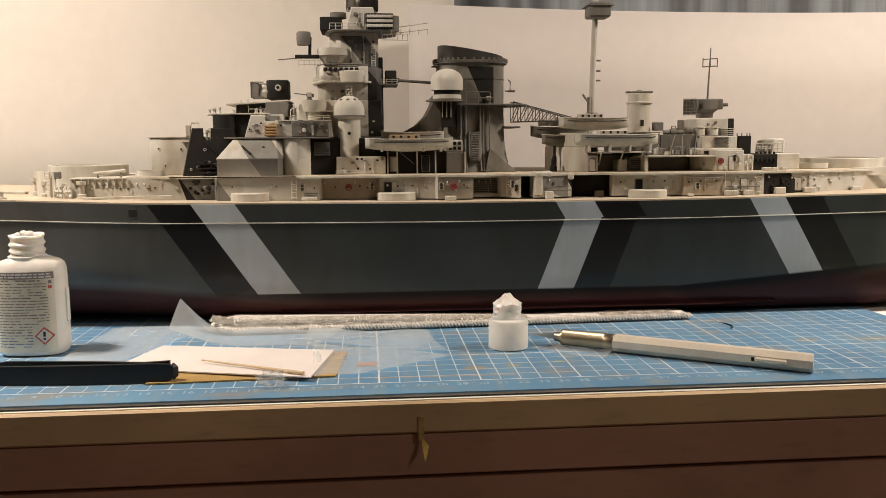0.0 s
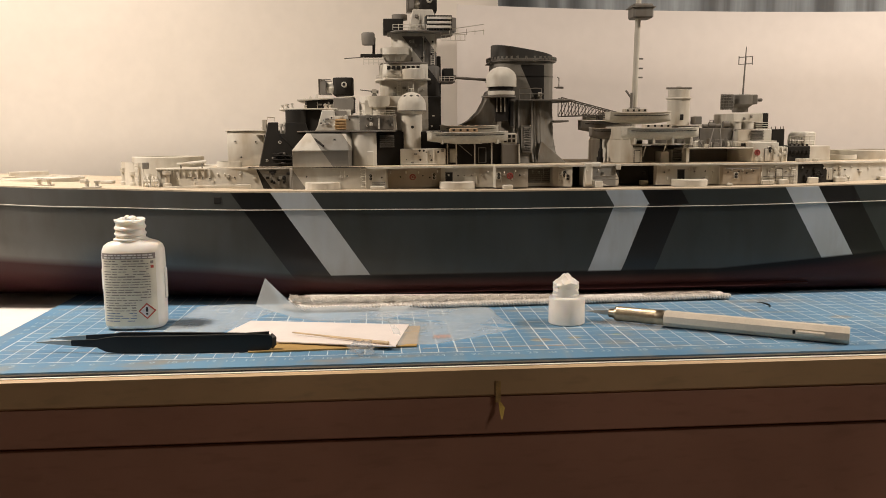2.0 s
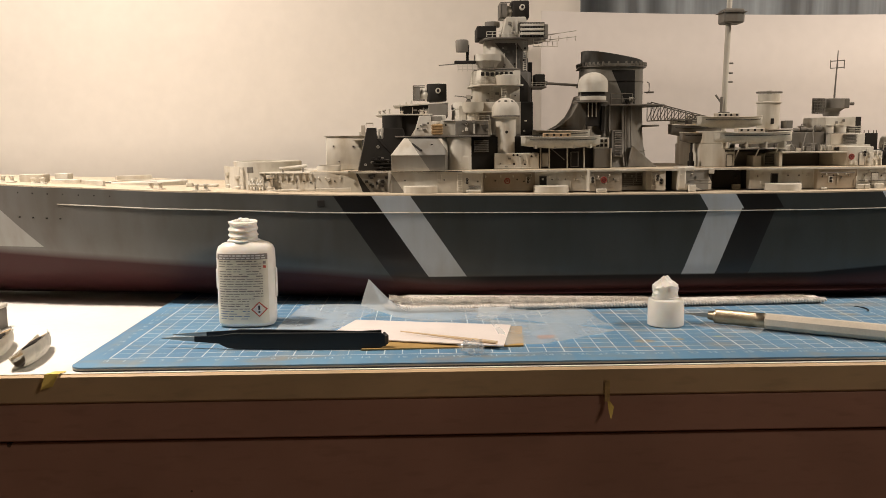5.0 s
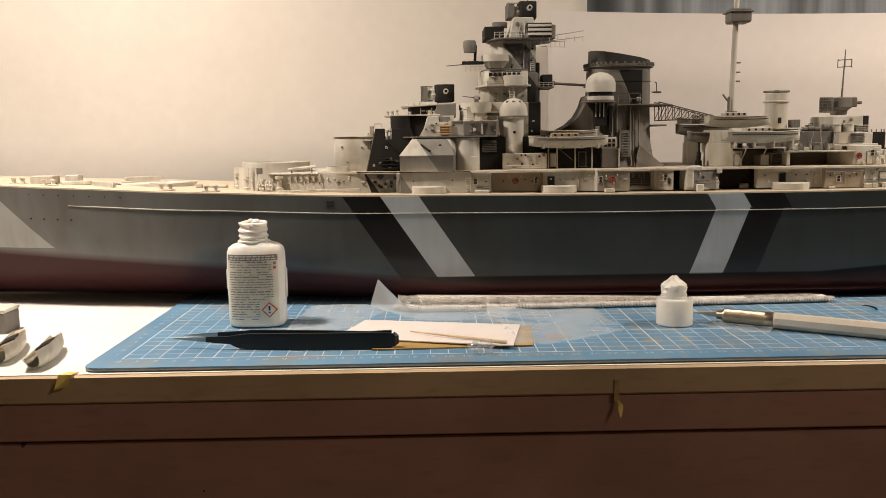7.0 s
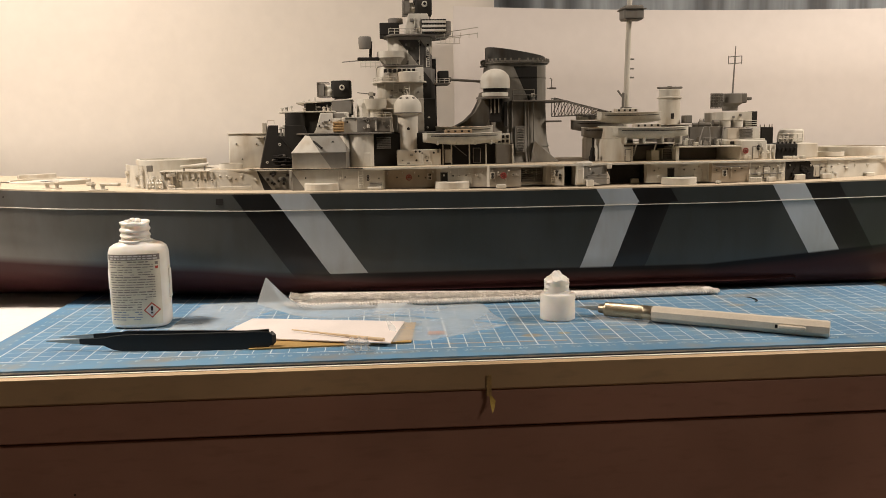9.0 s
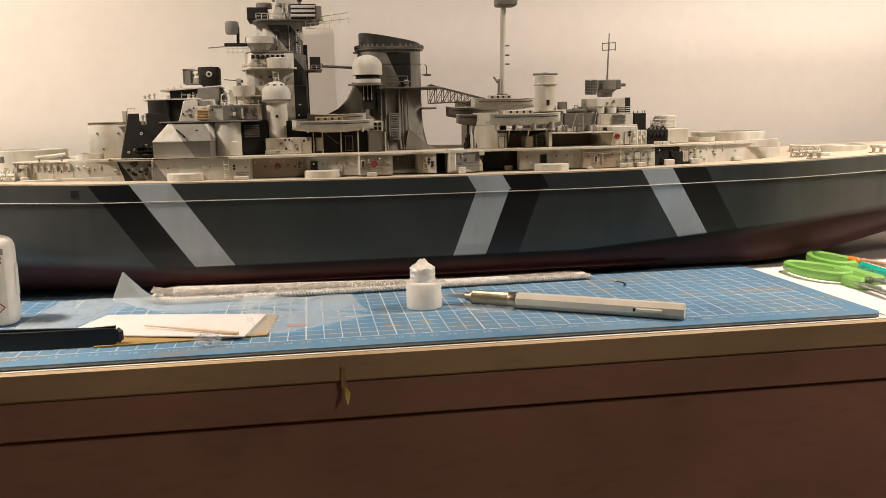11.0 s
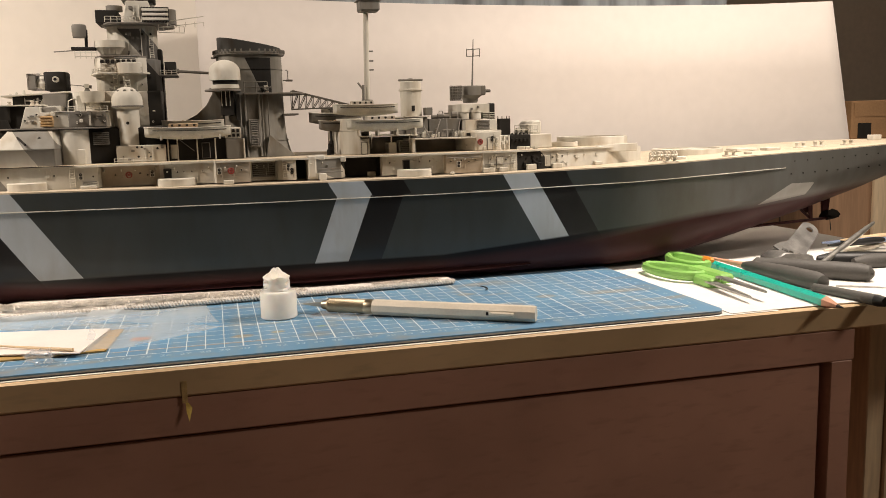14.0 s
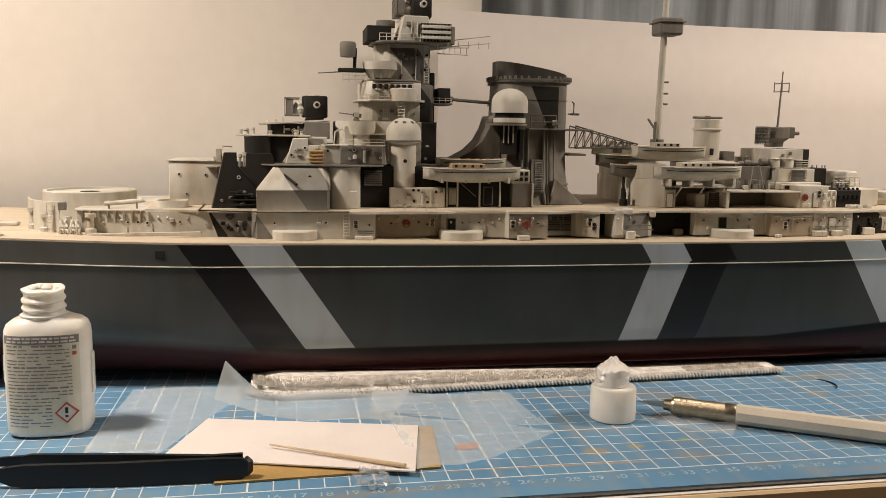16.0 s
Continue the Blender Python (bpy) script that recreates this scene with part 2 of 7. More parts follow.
M["bench"] = bench_paint("brown_bench_paint", (0.50, 0.285, 0.215), 42)


def mat_surface():
    m, nt, bsdf = nodes_of("blue_cutting_mat")
    big = noise_node(nt, 13.0, 5.0)
    fine = noise_node(nt, 900.0, 2.0)
    scr = noise_node(nt, 90.0, 3.0, (1, 0.12, 1))
    col = mix_node(nt, ramp(nt, big, 0.35, 0.65), (0.105, 0.245, 0.41), (0.150, 0.315, 0.48))
    col = mix_node(nt, math_node(nt, "MULTIPLY", ramp(nt, scr, 0.50, 0.70), 0.5), col, (0.28, 0.34, 0.37))
    stain = noise_node(nt, 34.0, 4.0, (0.45, 1.6, 1))
    col = mix_node(nt, math_node(nt, "MULTIPLY", ramp(nt, stain, 0.54, 0.70), 0.6), col, (0.33, 0.27, 0.17))
    # worn orange pen line near the ruler and a few paint spots
    x, y, z = xz(nt)
    wob = math_node(nt, "MULTIPLY_ADD", big, 0.002, y)
    line = region(nt, x, wob, [(1, 0, 0.232), (-1, 0, -0.318), (0.02, 1, 0.0146), (-0.02, -1, -0.0164)])
    col = mix_node(nt, math_node(nt, "MULTIPLY", line, 0.55), col, (0.52, 0.31, 0.11))
    for cx, cy, r, c in ((0.346, 0.031, 0.0032, (0.33, 0.40, 0.08)), (0.405, 0.052, 0.0050, (0.30, 0.29, 0.22)), (0.452, 0.088, 0.0060, (0.34, 0.30, 0.22)), (0.500, 0.062, 0.0055, (0.33, 0.28, 0.20)), (0.300, 0.022, 0.0045, (0.40, 0.29, 0.12)), (0.3205, 0.026, 0.0026, (0.42, 0.33, 0.10))):
        dx = math_node(nt, "POWER", math_node(nt, "MULTIPLY", math_node(nt, "SUBTRACT", x, cx), 0.7), 2.0)
        dy = math_node(nt, "POWER", math_node(nt, "SUBTRACT", y, cy), 2.0)
        d = math_node(nt, "SQRT", math_node(nt, "ADD", dx, dy))
        d = math_node(nt, "ADD", d, math_node(nt, "MULTIPLY", math_node(nt, "SUBTRACT", stain, 0.5), 0.008))
        col = mix_node(nt, math_node(nt, "MULTIPLY", ramp(nt, d, r, r * 0.5), 0.6), col, c)
    nt.links.new(col, bsdf.inputs["Base Color"])
    nt.links.new(math_node(nt, "MULTIPLY_ADD", big, 0.25, 0.33), bsdf.inputs["Roughness"])
    bump(nt, bsdf, fine, 0.1, 0.0003)
    return m


M["mat"] = mat_surface()
M["print"] = plain("pale_blue_print", (0.70, 0.77, 0.79), 0.5, 0, 0.12, 150)
M["number"] = plain("worn_pale_blue_print", (0.42, 0.55, 0.63), 0.5, 0, 0.3, 150)
M["matcore"] = plain("pale_mat_core", (0.42, 0.40, 0.35), 0.6, 0, 0.1, 80)
M["matblack"] = plain("dark_mat_base", (0.02, 0.022, 0.025), 0.5)


# ---------- mesh helpers ----------
def part(name, bm, material, parent=None, label="", smooth=True):
    me = bpy.data.meshes.new(name)
    bmesh.ops.recalc_face_normals(bm, faces=bm.faces)
    bm.to_mesh(me)
    bm.free()
    me.materials.append(M[material] if isinstance(material, str) else material)
    ob = new(name, me)
    if smooth:
        me.shade_smooth()
        me.set_sharp_from_angle(angle=radians(35))
    if parent:
        ob.parent = parent
        if parent.type == "EMPTY":
            ob.matrix_parent_inverse = parent.matrix_basis.inverted()
    if label:
        ob["label"] = label
    return ob


def thing(name, place, label, category, group="", kind=""):
    ob = new(name)
    ob.empty_display_size = 0.01
    ob.matrix_basis = Matrix.Translation(place)
    return tagged(ob, label, category, group, kind)


def bevel_all(bm, width, segments=1):
    if width:
        bmesh.ops.bevel(bm, geom=bm.edges[:], offset=width, segments=segments, profile=0.6, affect="EDGES", clamp_overlap=True)
    return bm


def box(x0, x1, y0, y1, z0, z1, bevel=0.0, bm=None):
    b = bmesh.new()
    bmesh.ops.create_cube(b, size=1.0)
    for v in b.verts:
        v.co = Vector(((x0 + x1) / 2 + v.co.x * (x1 - x0), (y0 + y1) / 2 + v.co.y * (y1 - y0), (z0 + z1) / 2 + v.co.z * (z1 - z0)))
    bevel_all(b, bevel)
    return join(bm, b)


def join(bm, b):
    if bm is None:
        return b
    me = bpy.data.meshes.new("tmp")
    b.to_mesh(me)
    b.free()
    bm.from_mesh(me)
    bpy.data.meshes.remove(me)
    return bm


def extrude(points, axis, a, b_, bevel=0.0, bm=None):
    """A prism: a closed outline in the other two axes, drawn out along axis from a to b_."""
    b = bmesh.new()
    lo, hi = [], []
    for p in points:
        for lst, w in ((lo, a), (hi, b_)):
            q = {"x": (w, p[0], p[1]), "y": (p[0], w, p[1]), "z": (p[0], p[1], w)}[axis]
            lst.append(b.verts.new(q))
    b.faces.new(lo)
    b.faces.new(list(reversed(hi)))
    n = len(points)
    for i in range(n):
        b.faces.new((lo[i], lo[(i + 1) % n], hi[(i + 1) % n], hi[i]))
    bmesh.ops.recalc_face_normals(b, faces=b.faces)
    bevel_all(b, bevel)
    return join(bm, b)


def lathe(profile, cx, cy, seg=32, bm=None, cz=0.0, sx=1.0, sy=1.0):
    """A turned form from (radius, z) pairs."""
    b = bmesh.new()
    rings = []
    for r, z in profile:
        rings.append([b.verts.new((cx + sx * r * math.cos(2 * math.pi * i / seg), cy + sy * r * math.sin(2 * math.pi * i / seg), cz + z)) for i in range(seg)])
    for r0, r1 in zip(rings, rings[1:]):
        for i in range(seg):
            b.faces.new((r0[i], r0[(i + 1) % seg], r1[(i + 1) % seg], r1[i]))
    if profile[0] != profile[-1]:
        b.faces.new(list(reversed(rings[0])))
        b.faces.new(rings[-1])
    bmesh.ops.remove_doubles(b, verts=b.verts, dist=1e-7)
    return join(bm, b)


def tube(p, q, r, seg=8, bm=None, r2=None):
    p, q = Vector(p), Vector(q)
    d = q - p
    b = bmesh.new()
    bmesh.ops.create_cone(b, cap_ends=True, segments=seg, radius1=r, radius2=r if r2 is None else r2, depth=d.length)
    m = Matrix.Translation((p + q) / 2) @ d.to_track_quat("Z", "Y").to_matrix().to_4x4()
    bmesh.ops.transform(b, matrix=m, verts=b.verts)
    return join(bm, b)


def hose(points, r, seg=6, bm=None):
    """One unbroken tube along a line of points."""
    bm = bm or bmesh.new()
    pts = [Vector(p) for p in points]
    rings = []
    for i, c in enumerate(pts):
        d = (pts[min(i + 1, len(pts) - 1)] - pts[max(i - 1, 0)]).normalized()
        u = d.cross(Vector((0, 0, 1))).normalized()
        v = d.cross(u)
        rings.append([bm.verts.new(c + (u * math.cos(2 * math.pi * k / seg) + v * math.sin(2 * math.pi * k / seg)) * r) for k in range(seg)])
    for p, q in zip(rings, rings[1:]):
        for k in range(seg):
            bm.faces.new((p[k], p[(k + 1) % seg], q[(k + 1) % seg], q[k]))
    bm.faces.new(rings[0])
    bm.faces.new(rings[-1])
    return bm


def rail(points, posts, height, r=0.00022, bm=None):
    """A fine handrail with posts along a line."""
    bm = bm or bmesh.new()
    pts = [Vector(p) for p in points]
    for a, b in zip(pts, pts[1:]):
        for h in (0.5, 1.0):
            tube(a + Vector((0, 0, height * h)), b + Vector((0, 0, height * h)), r, 4, bm)
        n = max(1, round((b - a).length / posts))
        for i in range(n + 1):
            p = a.lerp(b, i / n)
            tube(p, p + Vector((0, 0, height)), r, 4, bm)
    return bm


# ---------- room and bench ----------
def slab(name, x0, x1, y0, y1, z0, z1, material, label="", category=""):
    ob = part(name, box(x0, x1, y0, y1, z0, z1), material)
    return tagged(ob, label, category, kind="structure")


slab("floor", -2.0, 2.6, -2.0, 2.2, -0.85, -0.75, "floor", "dark floor of the hobby room", "floor")
slab("wall_north", -2.0, 2.6, 1.5, 1.6, -0.75, 1.7, "room", "plain plastered wall behind the bench", "wall")
slab("wall_south", -2.0, 2.6, -2.0, -1.9, -0.75, 1.7, "room", "plain plastered room wall", "wall")
slab("wall_west", -2.0, -1.9, -1.9, 1.5, -0.75, 1.7, "room", "plain plastered room wall", "wall")
slab("wall_east", 2.5, 2.6, -1.9, 1.5, -0.75, 1.7, "room", "plain plastered room wall", "wall")
slab("ceiling", -2.0, 2.6, -2.0, 1.6, 1.7, 1.8, "room", "plain room ceiling", "ceiling")


def build_bench():
    t = thing("workbench", (0.3, 0.2, -0.75), "brown painted wooden workbench with a pale edge board", "workbench")
    part("edge_board", box(-0.75, 0.874, -0.0225, 0.50, -0.0182, -0.0030, 0.0010), "bench_edge", t, "pale worn wooden edge board")
    part("apron_rail", box(-0.75, 0.6760, -0.0215, -0.006, -0.0388, -0.0186, 0.0006), "bench", t)
    part("drawer_front", box(-0.75, 0.6525, -0.0195, -0.004, -0.40, -0.0404, 0.0008), "bench", t, "brown painted panel with fine spots")
    part("stile", box(0.6590, 0.6750, -0.0215, -0.006, -0.75, -0.0388, 0.0006), "bench", t)
    part("side_panel", box(0.645, 0.673, -0.004, 0.45, -0.75, -0.0182, 0.0006), "bench", t)
    part("plinth", box(-0.75, 0.6530, -0.015, 0.0, -0.75, -0.402, 0.0006), "bench", t)
    part("bench_leg", box(0.736, 0.7515, 0.032, 0.062, -0.75, -0.0182, 0.0008), "timber", t, "pale timber bench leg")
    part("leg_board", box(0.752, 0.800, 0.030, 0.064, -0.75, -0.0182, 0.0008), "timber", t, "pale timber leg board")
    part("back_leg", box(0.79, 0.83, 0.40, 0.44, -0.75, -0.0182, 0.001), "timber", t)
    return t


build_bench()


def build_sheet(name, pts, z, label, material="paper"):
    bm = extrude(pts, "z", z, z + 0.0004)
    return tagged(part(name, bm, material), label, "paper")


def wave_outline(x0, x1, y0, y1, seed, amp=0.0012, n=18):
    rnd = random.Random(seed)
    out = [(x0 + (x1 - x0) * i / n, y0 + amp * rnd.uniform(-1, 1)) for i in range(n + 1)]
    out += [(x1, y1), (x0, y1)]
    return out


build_sheet("paper_sheet", wave_outline(-0.62, 0.62, -0.0206, 0.40, 3, 0.0004), -0.0029, "white paper sheet that covers the bench top")
build_sheet("paper_sheet", wave_outline(0.588, 0.870, -0.0195, 0.40, 5, 0.001), -0.0024, "white paper sheet under the tools, slightly wavy")


# ---------- backdrop, curtain and what stands beside it ----------
def build_backdrop(name, fx, top, x0, x1, label, n=48, slant=0.0, mat="backdrop"):
    b = bmesh.new()
    rows = []
    for i in range(n + 1):
        x = x0 + (x1 - x0) * i / n
        lift = slant * max(0.0, (i / n - 0.8) / 0.2)
        cut = 3.0 * lift
        rows.append([b.verts.new((x - (cut if h == 0 else lift * h), fx(x) + 0.002 * h, -0.003 + (top(x) + 0.003) * h)) for h in (0.0, 0.2, 0.4, 0.7, 1.0)])
    for a, c in zip(rows, rows[1:]):
        for k in range(4):
            b.faces.new((a[k], c[k], c[k + 1], a[k + 1]))
    ob = part(name, b, mat)
    mod = ob.modifiers.new("thick", "SOLIDIFY")
    mod.thickness, mod.offset = 0.0008, 1
    return tagged(ob, label, "backdrop")


build_backdrop("backdrop_sheet", lambda x: 0.3975, lambda x: 0.62, -0.80, 0.3285, "tall white backdrop sheet behind the bow")
build_backdrop("backdrop_sheet", lambda x: 0.390 - 0.10 * ((x - 0.60) / 0.5) ** 2, lambda x: 0.2345, 0.284, 0.983,
               "curved white backdrop card with a slanting end", slant=0.045, mat="backdrop_card")


def fabric():
    m, nt, bsdf = nodes_of("blue_grey_striped_fabric")
    a = noise_node(nt, 48.0, 6.0, (1, 1, 0.06))
    c = noise_node(nt, 300.0, 2.0, (0.2, 1, 1))
    col = mix_node(nt, ramp(nt, a, 0.35, 0.65), (0.13, 0.15, 0.165), (0.42, 0.48, 0.52))
    col = mix_node(nt, math_node(nt, "MULTIPLY", c, 0.3), col, (0.28, 0.22, 0.17))
    nt.links.new(col, bsdf.inputs["Base Color"])
    bsdf.inputs["Roughness"].default_value = 0.9
    return m


def build_curtain():
    b = bmesh.new()
    rows = []
    for i in range(241):
        x = 0.20 + 0.70 * i / 240
        y = 0.475 + 0.006 * math.sin(x * 95) + 0.004 * math.sin(x * 41 + 1)
        rows.append([b.verts.new((x, y + 0.002 * math.sin(k * 2 + x * 20), 0.02 + 0.70 * k / 6)) for k in range(7)])
    for p, q in zip(rows, rows[1:]):
        for k in range(6):
            b.faces.new((p[k], q[k], q[k + 1], p[k + 1]))
    ob = part("curtain", b, fabric())
    mod = ob.modifiers.new("thick", "SOLIDIFY")
    mod.thickness = 0.0015
    return tagged(ob, "blue-grey striped fabric curtain behind the backdrop card", "curtain")


build_curtain()


def build_carton(x0, x1, y0, y1, z1):
    t = thing("cardboard_box", ((x0 + x1) / 2, (y0 + y1) / 2, 0.083), "brown cardboard box standing on the cabinet", "box")
    part("box_body", box(x0, x1, y0, y1, 0.083, z1, 0.001), "carton", t)
    part("flap", box(x0 + 0.004, x1 - 0.004, y0 - 0.0006, y0 - 0.0001, z1 - 0.02, z1 - 0.003), "carton", t)
    part("cut_out", box(x0 + 0.010, x0 + 0.030, y0 - 0.0008, y0 - 0.0002, 0.084, 0.103), "recess", t, "dark cut-out hole")


def build_cabinet():
    t = thing("side_cabinet", (1.2, 0.55, -0.75), "brown wooden cabinet beside the bench", "cabinet")
    part("cabinet_body", box(0.900, 1.60, 0.455, 0.90, -0.75, 0.078, 0.002), "cab", t)
    part("cabinet_top", box(0.890, 1.61, 0.445, 0.91, 0.078, 0.083, 0.001), "timber", t)
    part("cabinet_stile", box(1.107, 1.26, 0.449, 0.4545, -0.74, 0.074, 0.001), "timber", t, "pale wooden stile")


build_cabinet()
build_carton(1.072, 1.130, 0.455, 0.50, 0.131)
build_carton(1.134, 1.25, 0.450, 0.54, 0.120)


# ---------- cutting mat ----------
def build_mat():
    t = thing("cutting_mat", (0.285, 0.21, -0.0024), "blue self-healing cutting mat with a white centimetre grid, stained", "cutting mat")

    def outline(x0, x1, y0, y1, r):
        pts = []
        for cx, cy, a in ((x1 - r, y0 + r, -90), (x1 - r, y1 - r, 0), (x0 + r, y1 - r, 90), (x0 + r, y0 + r, 180)):
            pts += [(cx + r * math.cos(radians(a + 90 * i / 8)), cy + r * math.sin(radians(a + 90 * i / 8))) for i in range(9)]
        return pts

    out = outline(-0.0155, 0.5855, -0.0185, 0.4385, 0.008)
    part("mat_base", extrude(out, "z", -0.0024, -0.0017), "matblack", t, "dark underside layer")
    part("mat_core", extrude(out, "z", -0.0017, -0.0008), "matcore", t, "pale middle layer")
    part("mat_top", extrude(out, "z", -0.0008, 0.0), "mat", t)
    def strip(x0, x1, y0, y1):
        b = bmesh.new()
        b.faces.new([b.verts.new(p) for p in ((x0, y0, 0.00008), (x1, y0, 0.00008), (x1, y1, 0.00008), (x0, y1, 0.00008))])
        part("grid_line", b, "print", t, "", False)

    for i in range(58):
        w = 0.00042 if i % 5 == 0 or i == 57 else 0.00026
        strip(i * 0.01 - w, i * 0.01 + w, 0.0, 0.42)
    for j in range(43):
        w = 0.00042 if j % 5 == 0 else 0.00026
        strip(-0.0003, 0.5703, j * 0.01 - w, j * 0.01 + w)

    def digits(text, x, y, turn=0):
        cu = bpy.data.curves.new("ruler_number", "FONT")
        cu.body, cu.size, cu.align_x, cu.align_y = text, 0.0056, "CENTER", "CENTER"
        ob = new("ruler_number", cu)
        ob.scale = (1.15, 1, 1)
        bpy.context.view_layer.update()
        me = bpy.data.meshes.new_from_object(ob)
        bpy.data.objects.remove(ob)
        bpy.data.curves.remove(cu)
        me.materials.clear()
        me.materials.append(M["number"])
        o = new("ruler_number", me)
        o.parent = t
        o.matrix_parent_inverse = t.matrix_basis.inverted()
        o.matrix_basis = pose(x, y, 0.0001, 0, 0, turn) @ Matrix.Diagonal((1.15, 1, 1, 1))

    for i in range(58):
        digits(str(i), i * 0.01, -0.0060)
    for j in range(1, 15):
        digits(str(j), -0.0065, j * 0.01)
        digits(str(j), 0.5765, j * 0.01)
    return t


build_mat()

# ---------- battleship model ----------
YC = 0.225          # the ship's middle line
BOW, STERN = -0.335, 0.922


def lerp_table(x, table):
    if x <= table[0][0]:
        return table[0][1]
    for (a, va), (b, vb) in zip(table, table[1:]):
        if x <= b:
            f = (x - a) / (b - a)
            f = f * f * (3 - 2 * f) * 0.35 + f * 0.65
            return va + (vb - va) * f
    return table[-1][1]


BEAM = [(-0.335, 0.001), (-0.31, 0.014), (-0.25, 0.036), (-0.17, 0.057), (-0.08, 0.074), (0.0, 0.0830), (0.08, 0.0880), (0.16, 0.0897), (0.30, 0.0897), (0.50, 0.0893),
        (0.60, 0.088), (0.70, 0.0845), (0.78, 0.077), (0.85, 0.066), (0.89, 0.055), (0.91, 0.040), (0.919, 0.022), (0.922, 0.002)]
SHEER = [(-0.335, 0.098), (-0.20, 0.0905), (-0.10, 0.0860), (0.0, 0.0820), (0.12, 0.0785), (0.30, 0.0771), (0.45, 0.0772), (0.60, 0.0792), (0.75, 0.0845), (0.92, 0.0895)]


def half_beam(x):
    return lerp_table(x, BEAM)


def deck_z(x):
    return lerp_table(x, SHEER)


def keel_z(x):
    if x > 0.63:
        return 0.062 * ((x - 0.63) / 0.292) ** 1.35
    if x < -0.27:
        return 0.03 * ((-0.27 - x) / 0.065) ** 2
    return 0.0


def section(x, n=22):
    b, zd, zk = half_beam(x), deck_z(x), keel_z(x)
    mid = min(1.0, max(0.0, (x + 0.20) / 0.38)) * min(1.0, max(0.0, (0.95 - x) / 0.36))
    r = (zd - zk) * (0.40 + 0.54 * (1 - mid))
    flat = 0.72 * mid ** 1.8
    pts = []
    for i in range(n + 1):
        u = i / n
        z = zk + (zd - zk) * (u ** 1.25)
        if z - zk < r:
            q = 1 - (1 - (z - zk) / r) ** 2
            w = flat + (0.985 - flat) * math.sqrt(max(0.0, q))
        else:
            w = 0.985 + 0.015 * (z - zk - r) / (zd - zk - r)
        pts.append((b * w, z))
    return pts


def stations():
    xs = [BOW + 0.012 * i for i in range(int((STERN - BOW) / 0.012) + 1)]
    return sorted(set(xs + [0.90, 0.907, 0.913, 0.917, 0.920, STERN]))


def build_hull(ship):
    b = bmesh.new()
    loops = []
    for x in stations():
        s = section(x)
        near = [b.verts.new((x, YC - w, z)) for w, z in s]
        far = [b.verts.new((x, YC + w, z)) for w, z in s]
        loops.append((near, far))
    for (n0, f0), (n1, f1) in zip(loops, loops[1:]):
        for i in range(len(n0) - 1):
            b.faces.new((n0[i], n0[i + 1], n1[i + 1], n1[i]))
            b.faces.new((f0[i], f1[i], f1[i + 1], f0[i + 1]))
        b.faces.new((n0[0], n1[0], f1[0], f0[0]))
        b.faces.new((n0[-1], f0[-1], f1[-1], n1[-1]))
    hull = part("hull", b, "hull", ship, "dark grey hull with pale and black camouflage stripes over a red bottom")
    # wooden deck a little inside the edge
    b = bmesh.new()
    rows = []
    for x in stations():
        w = max(0.0005, half_beam(x) - 0.0012)
        z = deck_z(x) + 0.0009
        rows.append([b.verts.new((x, YC + s * w, z)) for s in (-1, -0.5, 0, 0.5, 1)] + [b.verts.new((x, YC - w, z - 0.0012)), b.verts.new((x, YC + w, z - 0.0012))])
    for p, q in zip(rows, rows[1:]):
        for k in range(4):
            b.faces.new((p[k], p[k + 1], q[k + 1], q[k]))
        b.faces.new((p[5], p[0], q[0], q[5]))
        b.faces.new((p[4], p[6], q[6], q[4]))
    part("main_deck", b, "deck", ship, "planked wooden deck")
    # thin ledge along the side; its pale colour paints in the highlight
    for s, name in ((-1, "side_ledge"), (1, "side_ledge")):
        b = bmesh.new()
        prev = None
        for i in range(72):
            x = -0.088 + (0.746 + 0.088) * i / 71
            y = YC + s * half_beam(x) * 0.997
            z = deck_z(x) - 0.0115
            d = 0.0007 * min(1.0, i / 6, (71 - i) / 3)
            q = [b.verts.new((x, y - s * 0.001, z - 0.0008)), b.verts.new((x, y + s * d, z - 0.0004)), b.verts.new((x, y + s * d, z)), b.verts.new((x, y - s * 0.001, z + 0.0001))]
            if prev:
                for k in range(3):
                    b.faces.new((prev[k], prev[k + 1], q[k + 1], q[k]))
            prev = q
        part(name, b, "light", ship, "thin ledge along the hull side, paled for its highlight")
    # bilge keel
    b = bmesh.new()
    prev = None
    for i in range(40):
        x = 0.19 + 0.33 * i / 39
        y, z = YC - half_beam(x) * 0.925, 0.0080
        d = 0.0018 * min(1.0, i / 5, (39 - i) / 5)
        q = [b.verts.new((x, y + 0.002, z + 0.001)), b.verts.new((x, y - d, z - d * 0.6)), b.verts.new((x, y + 0.002, z - 0.001))]
        if prev:
            for k in range(2):
                b.faces.new((prev[k], prev[k + 1], q[k + 1], q[k]))
        prev = q
    part("bilge_keel", b, "hull", ship)
    # hull openings: rows of portholes fore and aft
    for x, dz in [(-0.118 + 0.0115 * i, 0.0045) for i in range(7)] + [(-0.118 + 0.0105 * i, 0.022) for i in range(4)] + \
            [(0.755 + 0.0135 * i, 0.0065) for i in range(11)] + [(0.752 + 0.0125 * i, 0.0170) for i in range(12)]:
        y = YC - half_beam(x) * 0.999
        slope = (half_beam(x + 0.004) - half_beam(x - 0.004)) / 0.008
        n = Vector((-slope, -1, 0)).normalized()
        c = Vector((x, y, deck_z(x) - dz))
        part("porthole", tube(c - n * 0.001, c + n * 0.00006, 0.0005, 10), "recess", ship)
